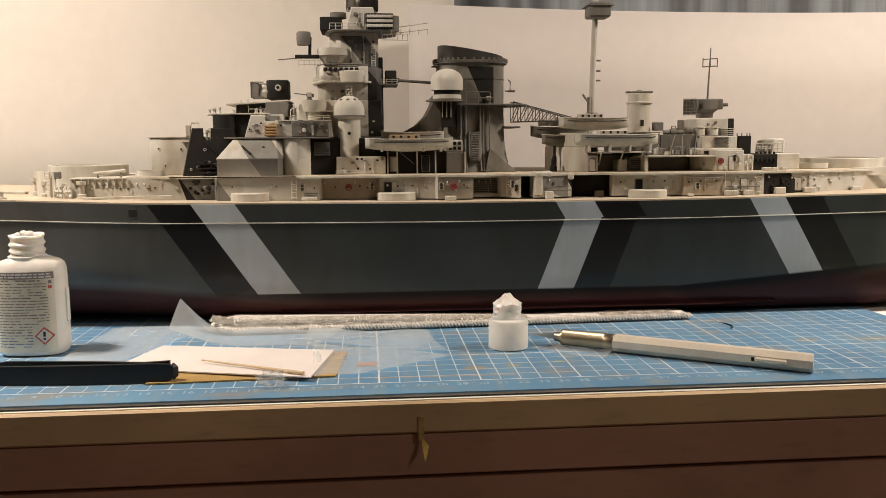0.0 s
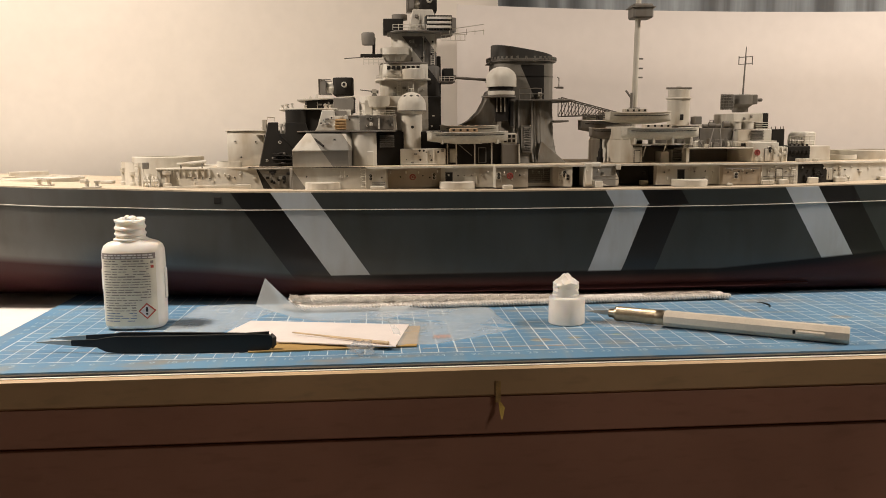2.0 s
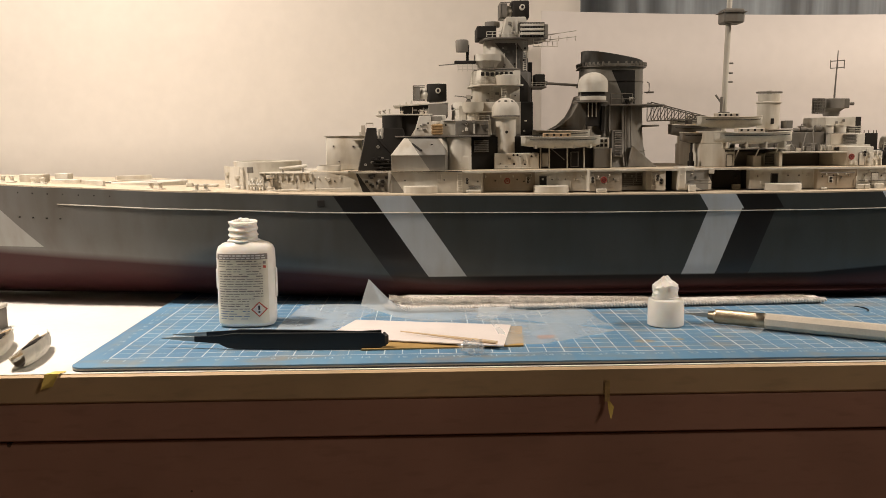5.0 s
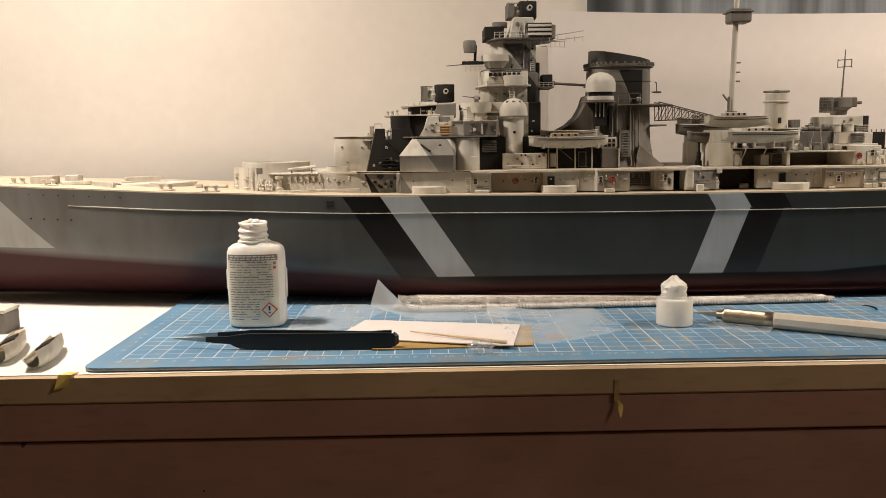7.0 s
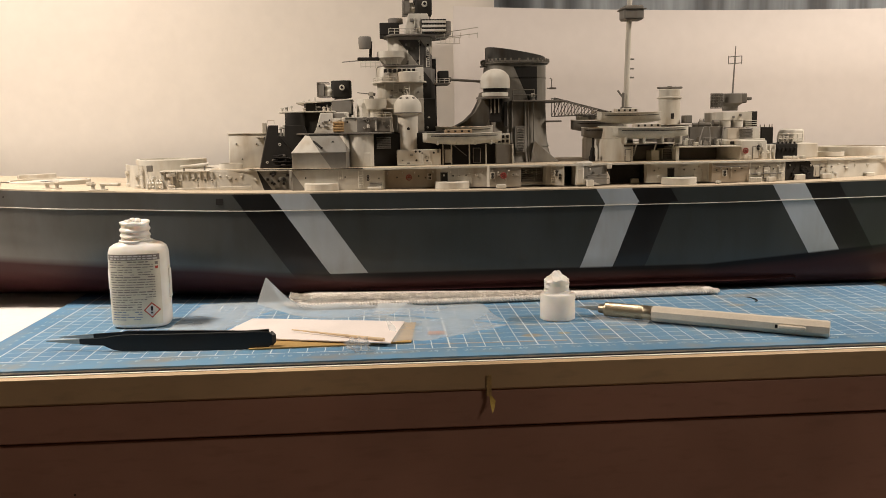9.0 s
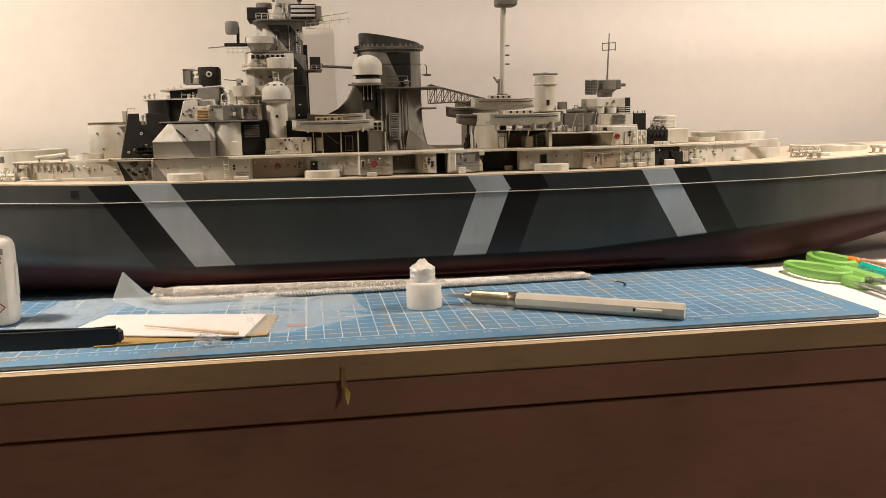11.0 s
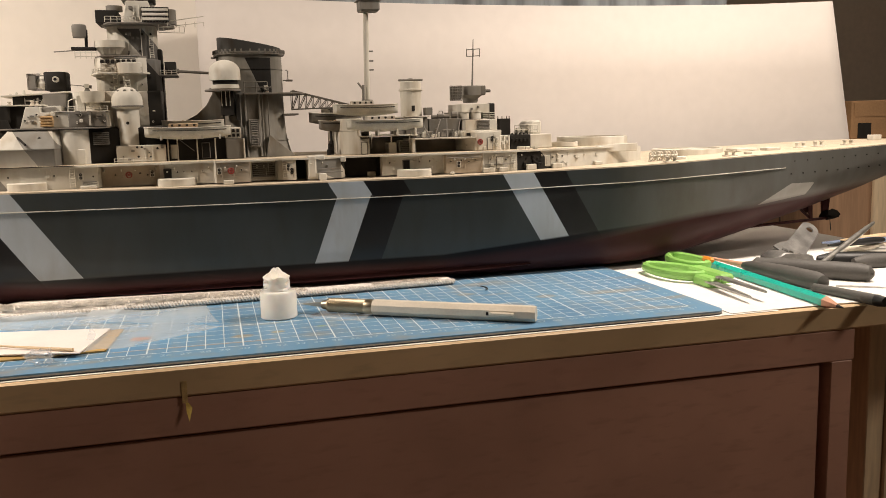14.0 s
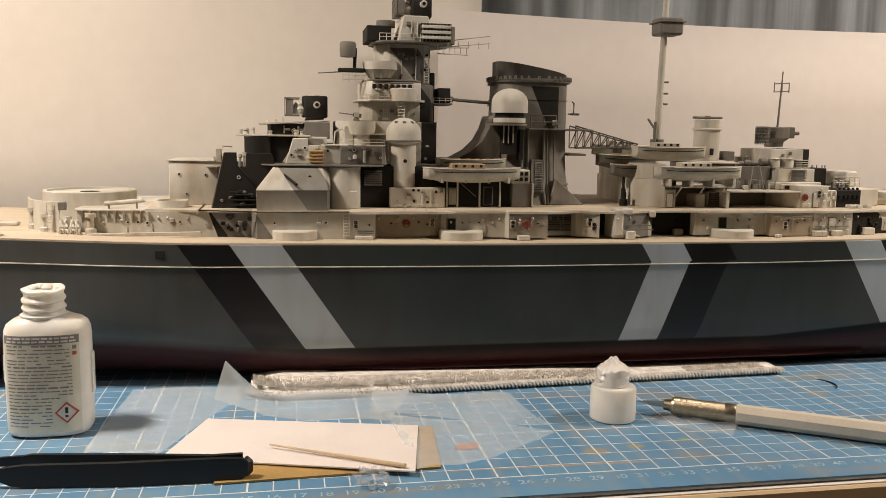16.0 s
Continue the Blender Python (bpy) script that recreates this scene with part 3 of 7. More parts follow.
    part("hull_hatch", box(0.0985, 0.1035, YC - half_beam(0.1) - 0.0003, YC - half_beam(0.1) + 0.002, 0.0715, 0.0760, 0.0003), "recess", ship)
    # propellers, shafts and rudder under the stern
    for dy in (-0.036, 0.036):
        part("propeller_shaft", tube((0.66, YC + dy, 0.016), (0.826, YC + dy, 0.0228), 0.0013, 10), "hull", ship)
        part("shaft_bracket", extrude([(0.8015, 0.048), (0.8070, 0.048), (0.8085, 0.0215), (0.8050, 0.0215)], "y", YC + dy - 0.0007, YC + dy + 0.0007, 0.0003), "hull", ship)
        part("shaft_strut", tube((0.790, YC + dy * 0.8, 0.040), (0.807, YC + dy, 0.0225), 0.0011, 8), "hull", ship)
        b = tube((0.823, YC + dy, 0.0228), (0.832, YC + dy, 0.0231), 0.0022, 12, None, 0.0012)
        for k in range(3):
            a = radians(120 * k + 20)
            blade = bmesh.new()
            pts = [(0.001, -0.0016), (0.006, -0.0040), (0.0105, -0.0032), (0.0120, 0.0), (0.0105, 0.0030), (0.006, 0.0036), (0.001, 0.0014)]
            for off in (0.0, 0.0005):
                blade.faces.new([blade.verts.new((0.8265 + off + w * 0.9, YC + dy + r * math.cos(a) - w * math.sin(a), 0.0226 + r * math.sin(a) + w * math.cos(a))) for r, w in pts])
            join(b, blade)
        part("propeller", b, "recess", ship, "dark three-bladed propeller")
    for dy in (-0.013, 0.013):
        part("rudder", extrude([(0.8365, 0.022), (0.8430, 0.022), (0.8455, 0.046), (0.8345, 0.043)], "y", YC + dy - 0.0012, YC + dy + 0.0012, 0.0005), "hull", ship)
    return hull


ship = thing("battleship_model", (0.29, YC, 0.0), "large battleship model kit in grey camouflage, standing on the cutting mat", "model ship")
build_hull(ship)


def sym(name, make, material, label=""):
    """The same part on the near and on the far side."""
    for s in (-1, 1):
        part(name, make(s), material, ship, label)


def side_box(x0, x1, inner, outer, z0, z1, bevel=0.0004):
    """A box between two distances from the middle line, on side s."""
    return lambda s: box(x0, x1, min(YC + s * inner, YC + s * outer), max(YC + s * inner, YC + s * outer), z0, z1, bevel)


def plan(pts, z0, z1, bevel=0.0004):
    """A prism on the middle line from half outline points (x, half width)."""
    out = [(x, YC - w) for x, w in pts] + [(x, YC + w) for x, w in reversed(pts)]
    return extrude(out, "z", z0, z1, bevel)


# barbettes
def barbette(x, r, z0, z1, wall=0.0022):
    prof = [(r - wall, z0), (r, z0), (r, z1 - 0.0004), (r - 0.0004, z1), (r - wall, z1), (r - wall, z0)]
    part("barbette", lathe(prof, x, YC, 56), "light", ship, "pale round turret base ring")
    part("barbette_cover", lathe([(0.0, z1 - 0.0012), (r - wall, z1 - 0.0012), (r - wall, z1 - 0.0022), (0.0, z1 - 0.0022)], x, YC, 40), "light", ship)
    part("barbette_hole", lathe([(0.0, z1 - 0.0011), (r * 0.22, z1 - 0.0011), (r * 0.22, z1 - 0.0016), (0.0, z1 - 0.0016)], x, YC, 24), "recess", ship)


barbette(-0.046, 0.0300, 0.0825, 0.0868)
barbette(0.049, 0.0265, 0.0800, 0.1015)
barbette(0.609, 0.0300, 0.0790, 0.1020)
barbette(0.702, 0.0310, 0.0810, 0.0885)
for x in (0.1705, 0.2650, 0.4345):
    for s in (-1, 1):
        prof = [(0.003, 0.0), (0.0128, 0.0), (0.0128, 0.0046), (0.0122, 0.0052), (0.0040, 0.0052), (0.003, 0.0046), (0.003, 0.0)]
        part("gun_ring", lathe(prof, x, YC + s * 0.067, 36, None, deck_z(x) + 0.0009), "light", ship, "pale ring for a secondary turret")

# lower deckhouse
LOW = [(0.0505, 0.044), (0.0520, 0.0490), (0.0915, 0.0550), (0.1180, 0.0600), (0.1465, 0.0605), (0.1500, 0.0705), (0.2010, 0.0708), (0.2148, 0.0700), (0.2165, 0.0625), (0.2535, 0.0615), (0.2575, 0.0655),
       (0.2905, 0.0690), (0.2918, 0.0735), (0.3150, 0.0735), (0.3160, 0.0610), (0.3335, 0.0610), (0.3345, 0.0660), (0.3470, 0.0725), (0.3480, 0.0500), (0.3550, 0.0500), (0.3555, 0.0735), (0.3610, 0.0735), (0.3690, 0.0715),
       (0.3825, 0.0660), (0.3835, 0.0540), (0.4085, 0.0540), (0.4110, 0.0650), (0.4570, 0.0650), (0.4585, 0.0700), (0.4868, 0.0705), (0.4880, 0.0690), (0.5153, 0.0685), (0.5391, 0.0640), (0.585, 0.052), (0.620, 0.042), (0.640, 0.030)]
part("lower_deckhouse", plan(LOW, 0.0790, 0.0932, 0.0), "grey", ship, "pale grey deckhouse with camouflage bands")
ROOF = [(0.0890, 0.0530), (0.1180, 0.0612), (0.1470, 0.0620), (0.1500, 0.0715), (0.2010, 0.0718), (0.2110, 0.0745), (0.2560, 0.0735), (0.2620, 0.0690), (0.2905, 0.0700), (0.2915, 0.0745), (0.3155, 0.0745), (0.3345, 0.0700),
        (0.3470, 0.0735), (0.3610, 0.0745), (0.3690, 0.0725), (0.3825, 0.0672), (0.4110, 0.0672), (0.4150, 0.0720), (0.4450, 0.0725), (0.4585, 0.0715), (0.5153, 0.0700), (0.5391, 0.0655), (0.585, 0.0535), (0.622, 0.043)]
part("boat_deck", plan(ROOF, 0.0932, 0.0944, 0.0), "light", ship, "pale grey roof plate of the lower deckhouse")
part("boat_deck_planking", plan([(x, w - 0.004) for x, w in ROOF], 0.0944, 0.0946, 0.0), "deck", ship, "wooden planking")
part("forecastle_roof", plan([(0.0500, 0.0440), (0.0520, 0.0500), (0.0885, 0.0550), (0.0885, 0.0)], 0.0932, 0.0938, 0.0), "light", ship, "pale roof plate with a rim")


# fittings on the walls of the lower deckhouse
def wall_y(x):
    for (a, wa), (b, wb) in zip(LOW, LOW[1:]):
        if a <= x <= b:
            return YC - (wa + (wb - wa) * (x - a) / max(1e-6, b - a))
    return YC - 0.05


rnd = random.Random(11)


def port(x, z, y, r=0.0009, name="porthole", parent=None):
    bm = tube((x, y + 0.001, z), (x, y - 0.00015, z), r, 12)
    return part(name, bm, "recess", parent or ship)


def handwheel(x, z, y, r=0.0020):
    bm = bmesh.new()
    for i in range(14):
        a, c = 2 * math.pi * i / 14, 2 * math.pi * (i + 1) / 14
        tube((x + r * math.cos(a), y - 0.0006, z + r * math.sin(a)), (x + r * math.cos(c), y - 0.0006, z + r * math.sin(c)), 0.0004, 6, bm)
    for k in range(3):
        a = math.pi * k / 3
        tube((x - r * math.cos(a), y - 0.0006, z - r * math.sin(a)), (x + r * math.cos(a), y - 0.0006, z + r * math.sin(a)), 0.00025, 5, bm)
    tube((x, y + 0.0005, z), (x, y - 0.0008, z), 0.0006, 8, bm)
    part("life_ring", bm, "red", ship, "small red life ring on the wall")


def door(x, z0, y, w=0.0045, h=0.0095, dark=False, parent=None):
    d = part("bulkhead_door", box(x - w / 2, x + w / 2, y - 0.0006, y + 0.001, z0, z0 + h, 0.0003), "recess" if dark else "light", parent or ship)
    part("door_coaming", box(x - w / 2 - 0.0005, x + w / 2 + 0.0005, y - 0.0004, y + 0.001, z0 - 0.0004, z0 + h + 0.0005, 0.0003), "mid", parent or ship)
    return d


def louvre(x0, x1, z0, z1, y, n=6):
    # near-black backing: the shade between the slats is its colour
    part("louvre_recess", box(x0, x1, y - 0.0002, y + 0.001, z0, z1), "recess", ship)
    for i in range(n):
        z = z0 + (z1 - z0) * (i + 0.5) / n
        bm = extrude([(y - 0.0011, z - 0.0006), (y - 0.0002, z + 0.0004), (y + 0.0002, z + 0.0004), (y - 0.0007, z - 0.0006)], "x", x0 + 0.0002, x1 - 0.0002)
        part("louvre_slat", bm, "mid", ship)


def locker(x, y, z, w, d, h, mat="light"):
    part("deck_locker", box(x - w / 2, x + w / 2, y - d / 2, y + d / 2, z, z + h, 0.0004), mat, ship)


def ladder(x, y, z0, z1, w=0.0032, parent=None):
    bm = bmesh.new()
    for dx in (-w / 2, w / 2):
        tube((x + dx, y, z0), (x + dx, y, z1), 0.0002, 4, bm)
    n = int((z1 - z0) / 0.0016)
    for i in range(n):
        z = z0 + (i + 0.5) * (z1 - z0) / n
        tube((x - w / 2, y, z), (x + w / 2, y, z), 0.0002, 4, bm)
    part("ladder", bm, "light", parent or ship)


def rimmed_port(x, z, y, r=0.0009):
    """A porthole with a raised ring and a dark glass."""
    ring = bmesh.new()
    for i in range(12):
        a, c = 2 * math.pi * i / 12, 2 * math.pi * (i + 1) / 12
        tube((x + r * math.cos(a), y - 0.0002, z + r * math.sin(a)), (x + r * math.cos(c), y - 0.0002, z + r * math.sin(c)), 0.00022, 4, ring)
    part("porthole_rim", ring, "grey", port(x, z, y, r))


def wall_pipe(x0, x1, z, y, r=0.00035):
    part("pipe", tube((x0, y - 0.0006, z), (x1, y - 0.0006, z), r, 6), "mid", ship)


def hose_rack(x, z, y):
    """A small frame with two coiled hoses."""
    bm = box(x - 0.0016, x + 0.0016, y - 0.0005, y + 0.0004, z - 0.0024, z + 0.0024, 0.0002)
    r = part("hose_rack", bm, "light", ship)
    for dz in (-0.0011, 0.0011):
        part("hose_coil", lathe([(0.0004, -0.0003), (0.0010, -0.0003), (0.0010, 0.0003), (0.0004, 0.0003), (0.0004, -0.0003)], 0, 0, 10), "recess", r).matrix_basis = pose(x, y - 0.0008, z + dz, 90)


def cleat(x, z, y):
    part("wall_cleat", extrude([(y - 0.0012, z), (y + 0.0004, z - 0.0012), (y + 0.0004, z + 0.0012)], "x", x - 0.0004, x + 0.0004), "light", ship)


for x, z in ((0.1594, 0.0880), (0.1875, 0.0882), (0.2117, 0.0868), (0.2250, 0.0868), (0.2410, 0.0875), (0.2460, 0.0862), (0.2659, 0.0874), (0.2700, 0.0876), (0.2754, 0.0876), (0.2828, 0.0876), (0.2955, 0.0874),
             (0.3090, 0.0876), (0.4165, 0.0882), (0.4390, 0.0885), (0.4470, 0.0886), (0.4530, 0.0884), (0.4620, 0.0880), (0.4700, 0.0885), (0.4760, 0.0872), (0.4810, 0.0886), (0.4930, 0.0882), (0.4985, 0.0882), (0.5060, 0.0880),
             (0.5230, 0.0880), (0.5285, 0.0886), (0.5330, 0.0874), (0.5470, 0.0880), (0.5560, 0.0884), (0.5680, 0.0880), (0.0795, 0.0870), (0.0850, 0.0872), (0.0900, 0.0868), (0.1040, 0.0874), (0.1080, 0.0876)):
    rimmed_port(x, z, wall_y(x), 0.0008)
for x, z, y in ((0.2337, 0.0866, wall_y(0.2337)), (0.3020, 0.0872, wall_y(0.3020)), (0.4902, 0.1015, YC - 0.0547)):
    handwheel(x, z, y, 0.0019)
for x, dark in ((0.2595, True), (0.4290, True), (0.5010, False), (0.5420, False)):
    door(x, 0.0812, wall_y(x), 0.0048, 0.0085, dark)
louvre(0.3170, 0.3330, 0.0815, 0.0915, YC - 0.0612, 7)
for x in (0.1987, 0.3395, 0.5120):
    ladder(x, wall_y(x) - 0.0007, 0.0800, 0.0935)
for x, z in ((0.2040, 0.0872), (0.3418, 0.0880), (0.3440, 0.0855), (0.2490, 0.0870), (0.2940, 0.0872), (0.4680, 0.0855)):
    hose_rack(x, z, wall_y(x))
for x0, x1, z in ((0.2050, 0.2140, 0.0822), (0.2050, 0.2140, 0.0834), (0.3615, 0.3800, 0.0838), (0.3640, 0.3790, 0.0862), (0.4600, 0.4850, 0.0905), (0.4890, 0.5120, 0.0845)):
    wall_pipe(x0, x1, z, min(wall_y(x0), wall_y(x1)))
for x in (0.0960, 0.1010, 0.1120, 0.2180, 0.2290, 0.2380, 0.2515, 0.2640, 0.2870, 0.2980, 0.3060, 0.3575, 0.3660, 0.4200, 0.4350, 0.4500, 0.4650, 0.4730, 0.4790, 0.4950, 0.5090, 0.5190, 0.5370, 0.5510, 0.5620):
    cleat(x, 0.0905 - 0.0012 * rnd.random(), wall_y(x))
for x, w, h in ((0.2085, 0.010, 0.0022), (0.3000, 0.007, 0.003), (0.3655, 0.005, 0.005), (0.4040, 0.006, 0.004), (0.4890, 0.0050, 0.0035), (0.4935, 0.0040, 0.0035), (0.5035, 0.0060, 0.0035), (0.5265, 0.0075, 0.0045),
                (0.5500, 0.0080, 0.0038), (0.5900, 0.007, 0.003), (0.4625, 0.003, 0.002)):
    locker(x, wall_y(x) - 0.0025, deck_z(x) + 0.0009, w, 0.004, h)
# dark hooks and boxes on the black bands, pipes and small boxes elsewhere
for i in range(26):
    x, z = (rnd.uniform(0.128, 0.146) if i % 2 else rnd.uniform(0.517, 0.536)), rnd.uniform(0.0815, 0.0915)
    part("wall_fitting", box(x - rnd.uniform(0.0006, 0.0016), x + 0.001, wall_y(x) - rnd.uniform(0.0008, 0.0020), wall_y(x) + 0.0006, z - 0.0009, z + 0.0009, 0.0002), "recess", ship)
for i in range(90):
    x = rnd.uniform(0.060, 0.60)
    y, z = wall_y(x), rnd.uniform(0.0815, 0.0925)
    if i % 3 == 0:
        bm = tube((x, y - 0.0004, z - 0.003), (x, y - 0.0004, min(z + 0.003, 0.0931)), 0.00022, 5)
        part("pipe", bm, "grey", ship)
    else:
        w, h = rnd.uniform(0.0005, 0.0013), rnd.uniform(0.0004, 0.0012)
        part("wall_fitting", box(x - w, x + w, y - rnd.uniform(0.0005, 0.0012), y + 0.0006, z - h, z + h, 0.0002), "grey", ship)
# curved bay beside the black recess, with a pale corner post
part("corner_box", box(0.3557, 0.3612, YC - 0.0742, YC - 0.0600, 0.0800, 0.0958, 0.0008), "light", ship)
part("corner_box_lid", box(0.3600, 0.3680, YC - 0.0735, YC - 0.0640, 0.0925, 0.0962, 0.0010), "light", ship)
part("bay_post", box(0.3795, 0.3832, YC - 0.0700, YC - 0.0655, 0.0905, 0.0945, 0.0006), "light", ship)

# bulwark ends by the forward barbette: reels, hatches, winches
for x, y, r, h in ((0.036, 0.175, 0.0030, 0.010), (0.0485, 0.170, 0.0022, 0.009), (0.060, 0.172, 0.0030, 0.011), (0.0265, 0.186, 0.0028, 0.012)):
    z = deck_z(x) + 0.0009
    bm = lathe([(r, 0), (r, h * 0.2), (r * 0.6, h * 0.25), (r * 0.6, h * 0.75), (r, h * 0.8), (r, h), (0.0, h)], x, y, 14, None, z)
    part("deck_winch", bm, "light", ship)
for i, (x, y) in enumerate(((0.0475, 0.1655), (0.0535, 0.1645), (0.6365, 0.168), (0.6435, 0.169), (0.6505, 0.170), (0.6575, 0.171))):
    bm = bmesh.new()
    for k in range(12):
        a, c = 2 * math.pi * k / 12, 2 * math.pi * (k + 1) / 12
        for dx in (-0.0012, 0.0012):
            tube((x + dx, y + 0.0036 * math.cos(a), 0.0855 + 0.0036 * math.sin(a)), (x + dx, y + 0.0036 * math.cos(c), 0.0855 + 0.0036 * math.sin(c)), 0.0004, 5, bm)
    tube((x - 0.0025, y, 0.0855), (x + 0.0025, y, 0.0855), 0.0011, 8, bm)
    for dx in (-0.0024, 0.0024):
        tube((x + dx, y - 0.002, 0.0805), (x + dx, y, 0.0858), 0.0004, 5, bm)
        tube((x + dx, y + 0.002, 0.0805), (x + dx, y, 0.0858), 0.0004, 5, bm)
    part("cable_reel", bm, "light", ship)
part("breakwater", extrude([(0.058, 0.0808), (0.120, 0.0805), (0.120, 0.0830), (0.062, 0.0822)], "y", 0.1600, 0.1610, 0.0003), "light", ship)
# curved splinter screen with a ladder beside the forward turret base, and a stowed boom
bm = bmesh.new()
rows = []
for i in range(9):
    a = radians(200 + 62 * i / 8)
    rows.append([bm.verts.new((0.049 + r * math.cos(a), YC + r * 1.75 * math.sin(a), z)) for r, z in ((0.0320, 0.0815), (0.0320, 0.0985), (0.0312, 0.0985), (0.0312, 0.0815))])
for p, q in zip(rows, rows[1:]):
    for k in range(4):
        bm.faces.new((p[k], p[(k + 1) % 4], q[(k + 1) % 4], q[k]))
bm.faces.new(rows[0])
bm.faces.new(rows[-1])
part("splinter_screen", bm, "light", ship, "pale curved screen beside the turret base")
ladder(0.0395, YC - 0.0552, 0.0815, 0.0985, 0.0030)
part("screen_locker", box(0.0440, 0.0480, YC - 0.0565, YC - 0.0530, 0.0940, 0.0985, 0.0004), "mid", ship)
part("stowed_boom", tube((0.0655, YC - 0.0440, 0.0965), (0.0860, YC - 0.0440, 0.0985), 0.0012, 10), "light", ship)
for x in (0.0680, 0.0830):
    part("boom_crutch", box(x - 0.0004, x + 0.0004, YC - 0.0450, YC - 0.0430, 0.0935, 0.0972, 0.0002), "mid", ship)
part("gun_tub", lathe([(0.0085, 0.0936), (0.0088, 0.0940), (0.0088, 0.0985), (0.0083, 0.0985), (0.0083, 0.0945), (0.0, 0.0945)], 0.1020, YC - 0.0420, 24), "light", ship)
for k in range(9):
    x = 0.055 + 0.0045 * k
    part("bulwark_bracket", extrude([(wall_y(x) - 0.0022, 0.0932), (wall_y(x), 0.0865), (wall_y(x), 0.0932)], "x", x - 0.0003, x + 0.0003), "grey", ship)

# foredeck and afterdeck fittings
for x, y, w, d, h in ((-0.124, 0.200, 0.018, 0.012, 0.006), (-0.104, 0.205, 0.010, 0.010, 0.007), (-0.098, 0.195, 0.022, 0.004, 0.003), (-0.006, 0.198, 0.005, 0.004, 0.003), (0.008, 0.200, 0.014, 0.006, 0.002),
                      (0.745, 0.205, 0.022, 0.016, 0.0025), (0.763, 0.190, 0.014, 0.010, 0.0025), (0.72, 0.160, 0.006, 0.004, 0.002), (0.66, 0.166, 0.010, 0.004, 0.0025), (0.903, 0.225, 0.010, 0.008, 0.005)):
    locker(x, y, deck_z(x) + 0.0009, w, d, h)


def bollard(x, y):
    z = deck_z(x) + 0.0009
    part("bollard_base", box(x - 0.006, x + 0.006, y - 0.0025, y + 0.0025, z, z + 0.0008, 0.0002), "light", ship)
    for dx in (-0.0033, 0.0033):
        part("bollard", lathe([(0.0016, 0), (0.0014, 0.0008), (0.0014, 0.0034), (0.0020, 0.0038), (0.0020, 0.0046), (0.0, 0.0048)], x + dx, y, 12, None, z), "light", ship)


for x, y in ((-0.112, 0.1785), (-0.138, 0.186), (-0.020, 0.160), (0.015, 0.150), (0.798, 0.196), (0.817, 0.196), (0.70, 0.1555), (0.84, 0.186), (0.64, 0.145)):
    bollard(x, y)
part("wave_breaker", extrude([(-0.085, 0.190), (-0.062, 0.170), (-0.060, 0.1715), (-0.083, 0.192)], "z", 0.0830, 0.0895, 0.0004), "light", ship)
part("wave_breaker", extrude([(-0.085, 0.260), (-0.062, 0.280), (-0.060, 0.2785), (-0.083, 0.258)], "z", 0.0830, 0.0895, 0.0004), "light", ship)
for i in range(26):
    x = -0.112 + 0.0022 * i
    part("anchor_link", box(x - 0.0012, x + 0.0012, 0.2058 - (0.0005 if i % 2 else 0.0009), 0.2058 + (0.0005 if i % 2 else 0.0009), deck_z(x) + 0.0009, deck_z(x) + 0.0020, 0.0003), "mid", ship)

# ---- bridge block ----
# forward deckhouse behind the second turret base
part("bridge_front_house", plan([(0.0985, 0.0270), (0.0990, 0.0280), (0.1500, 0.0280), (0.150, 0.0)], 0.0946, 0.1200, 0.0004), "light", ship)
part("house_roof", plan([(0.0975, 0.0285), (0.150, 0.0290), (0.150, 0.0)], 0.1200, 0.1206, 0.0002), "light", ship)
for x, z in ((0.1045, 0.1125), (0.1195, 0.1122), (0.1085, 0.1010)):
    rimmed_port(x, z, YC - 0.0280, 0.0008)
part("roof_vent", box(0.1240, 0.1290, YC - 0.0280, YC - 0.0220, 0.1206, 0.1232, 0.0004), "light", ship)
part("wall_step", box(0.1200, 0.1285, YC - 0.0330, YC - 0.0280, 0.1168, 0.1176, 0.0002), "light", ship)
# black splinter shield with two raised ends over a closed platform
part("splinter_shield", extrude([(0.1245, 0.0946), (0.1600, 0.0946), (0.1600, 0.1190), (0.1580, 0.1255), (0.1437, 0.1260), (0.1435, 0.1180), (0.1386, 0.1180), (0.1385, 0.1260), (0.1316, 0.1260)],
                                         "y", YC - 0.0500, YC - 0.0475, 0.0003), "black", ship, "black stepped splinter shield")
part("far_shield", extrude([(0.1245, 0.0946), (0.1600, 0.0946), (0.1600, 0.1180), (0.1300, 0.1180)], "y", YC + 0.0475, YC + 0.0500, 0.0003), "black", ship)
part("shield_house", plan([(0.1270, 0.0400), (0.1320, 0.0470), (0.1600, 0.0470), (0.1600, 0.0)], 0.0946, 0.1175, 0.0004), "black", ship)
part("shield_front", extrude([(0.1240, 0.0946), (0.1262, 0.0946), (0.1322, 0.1255), (0.1312, 0.1255)], "y", YC - 0.0498, YC - 0.0300, 0.0002), "mid", ship)
for x, h in ((0.1400, 0.0075), (0.1425, 0.0085)):
    part("vent_post", lathe([(0.0008, 0), (0.0008, h * 0.7), (0.0013, h * 0.75), (0.0013, h), (0.0, h)], x, YC - 0.0440, 10, None, 0.1175), "light", ship)
part("sight_frame", hose([(0.1310, YC - 0.0485, 0.1260), (0.1310, YC - 0.0485, 0.1295), (0.1360, YC - 0.0485, 0.1295), (0.1360, YC - 0.0485, 0.1260)], 0.0005, 5), "light", ship)
part("sight_box", box(0.1270, 0.1300, YC - 0.0480, YC - 0.0440, 0.1205, 0.1280, 0.0003), "light", ship)
rimmed_port(0.1395, 0.1120, YC - 0.0500, 0.0009)
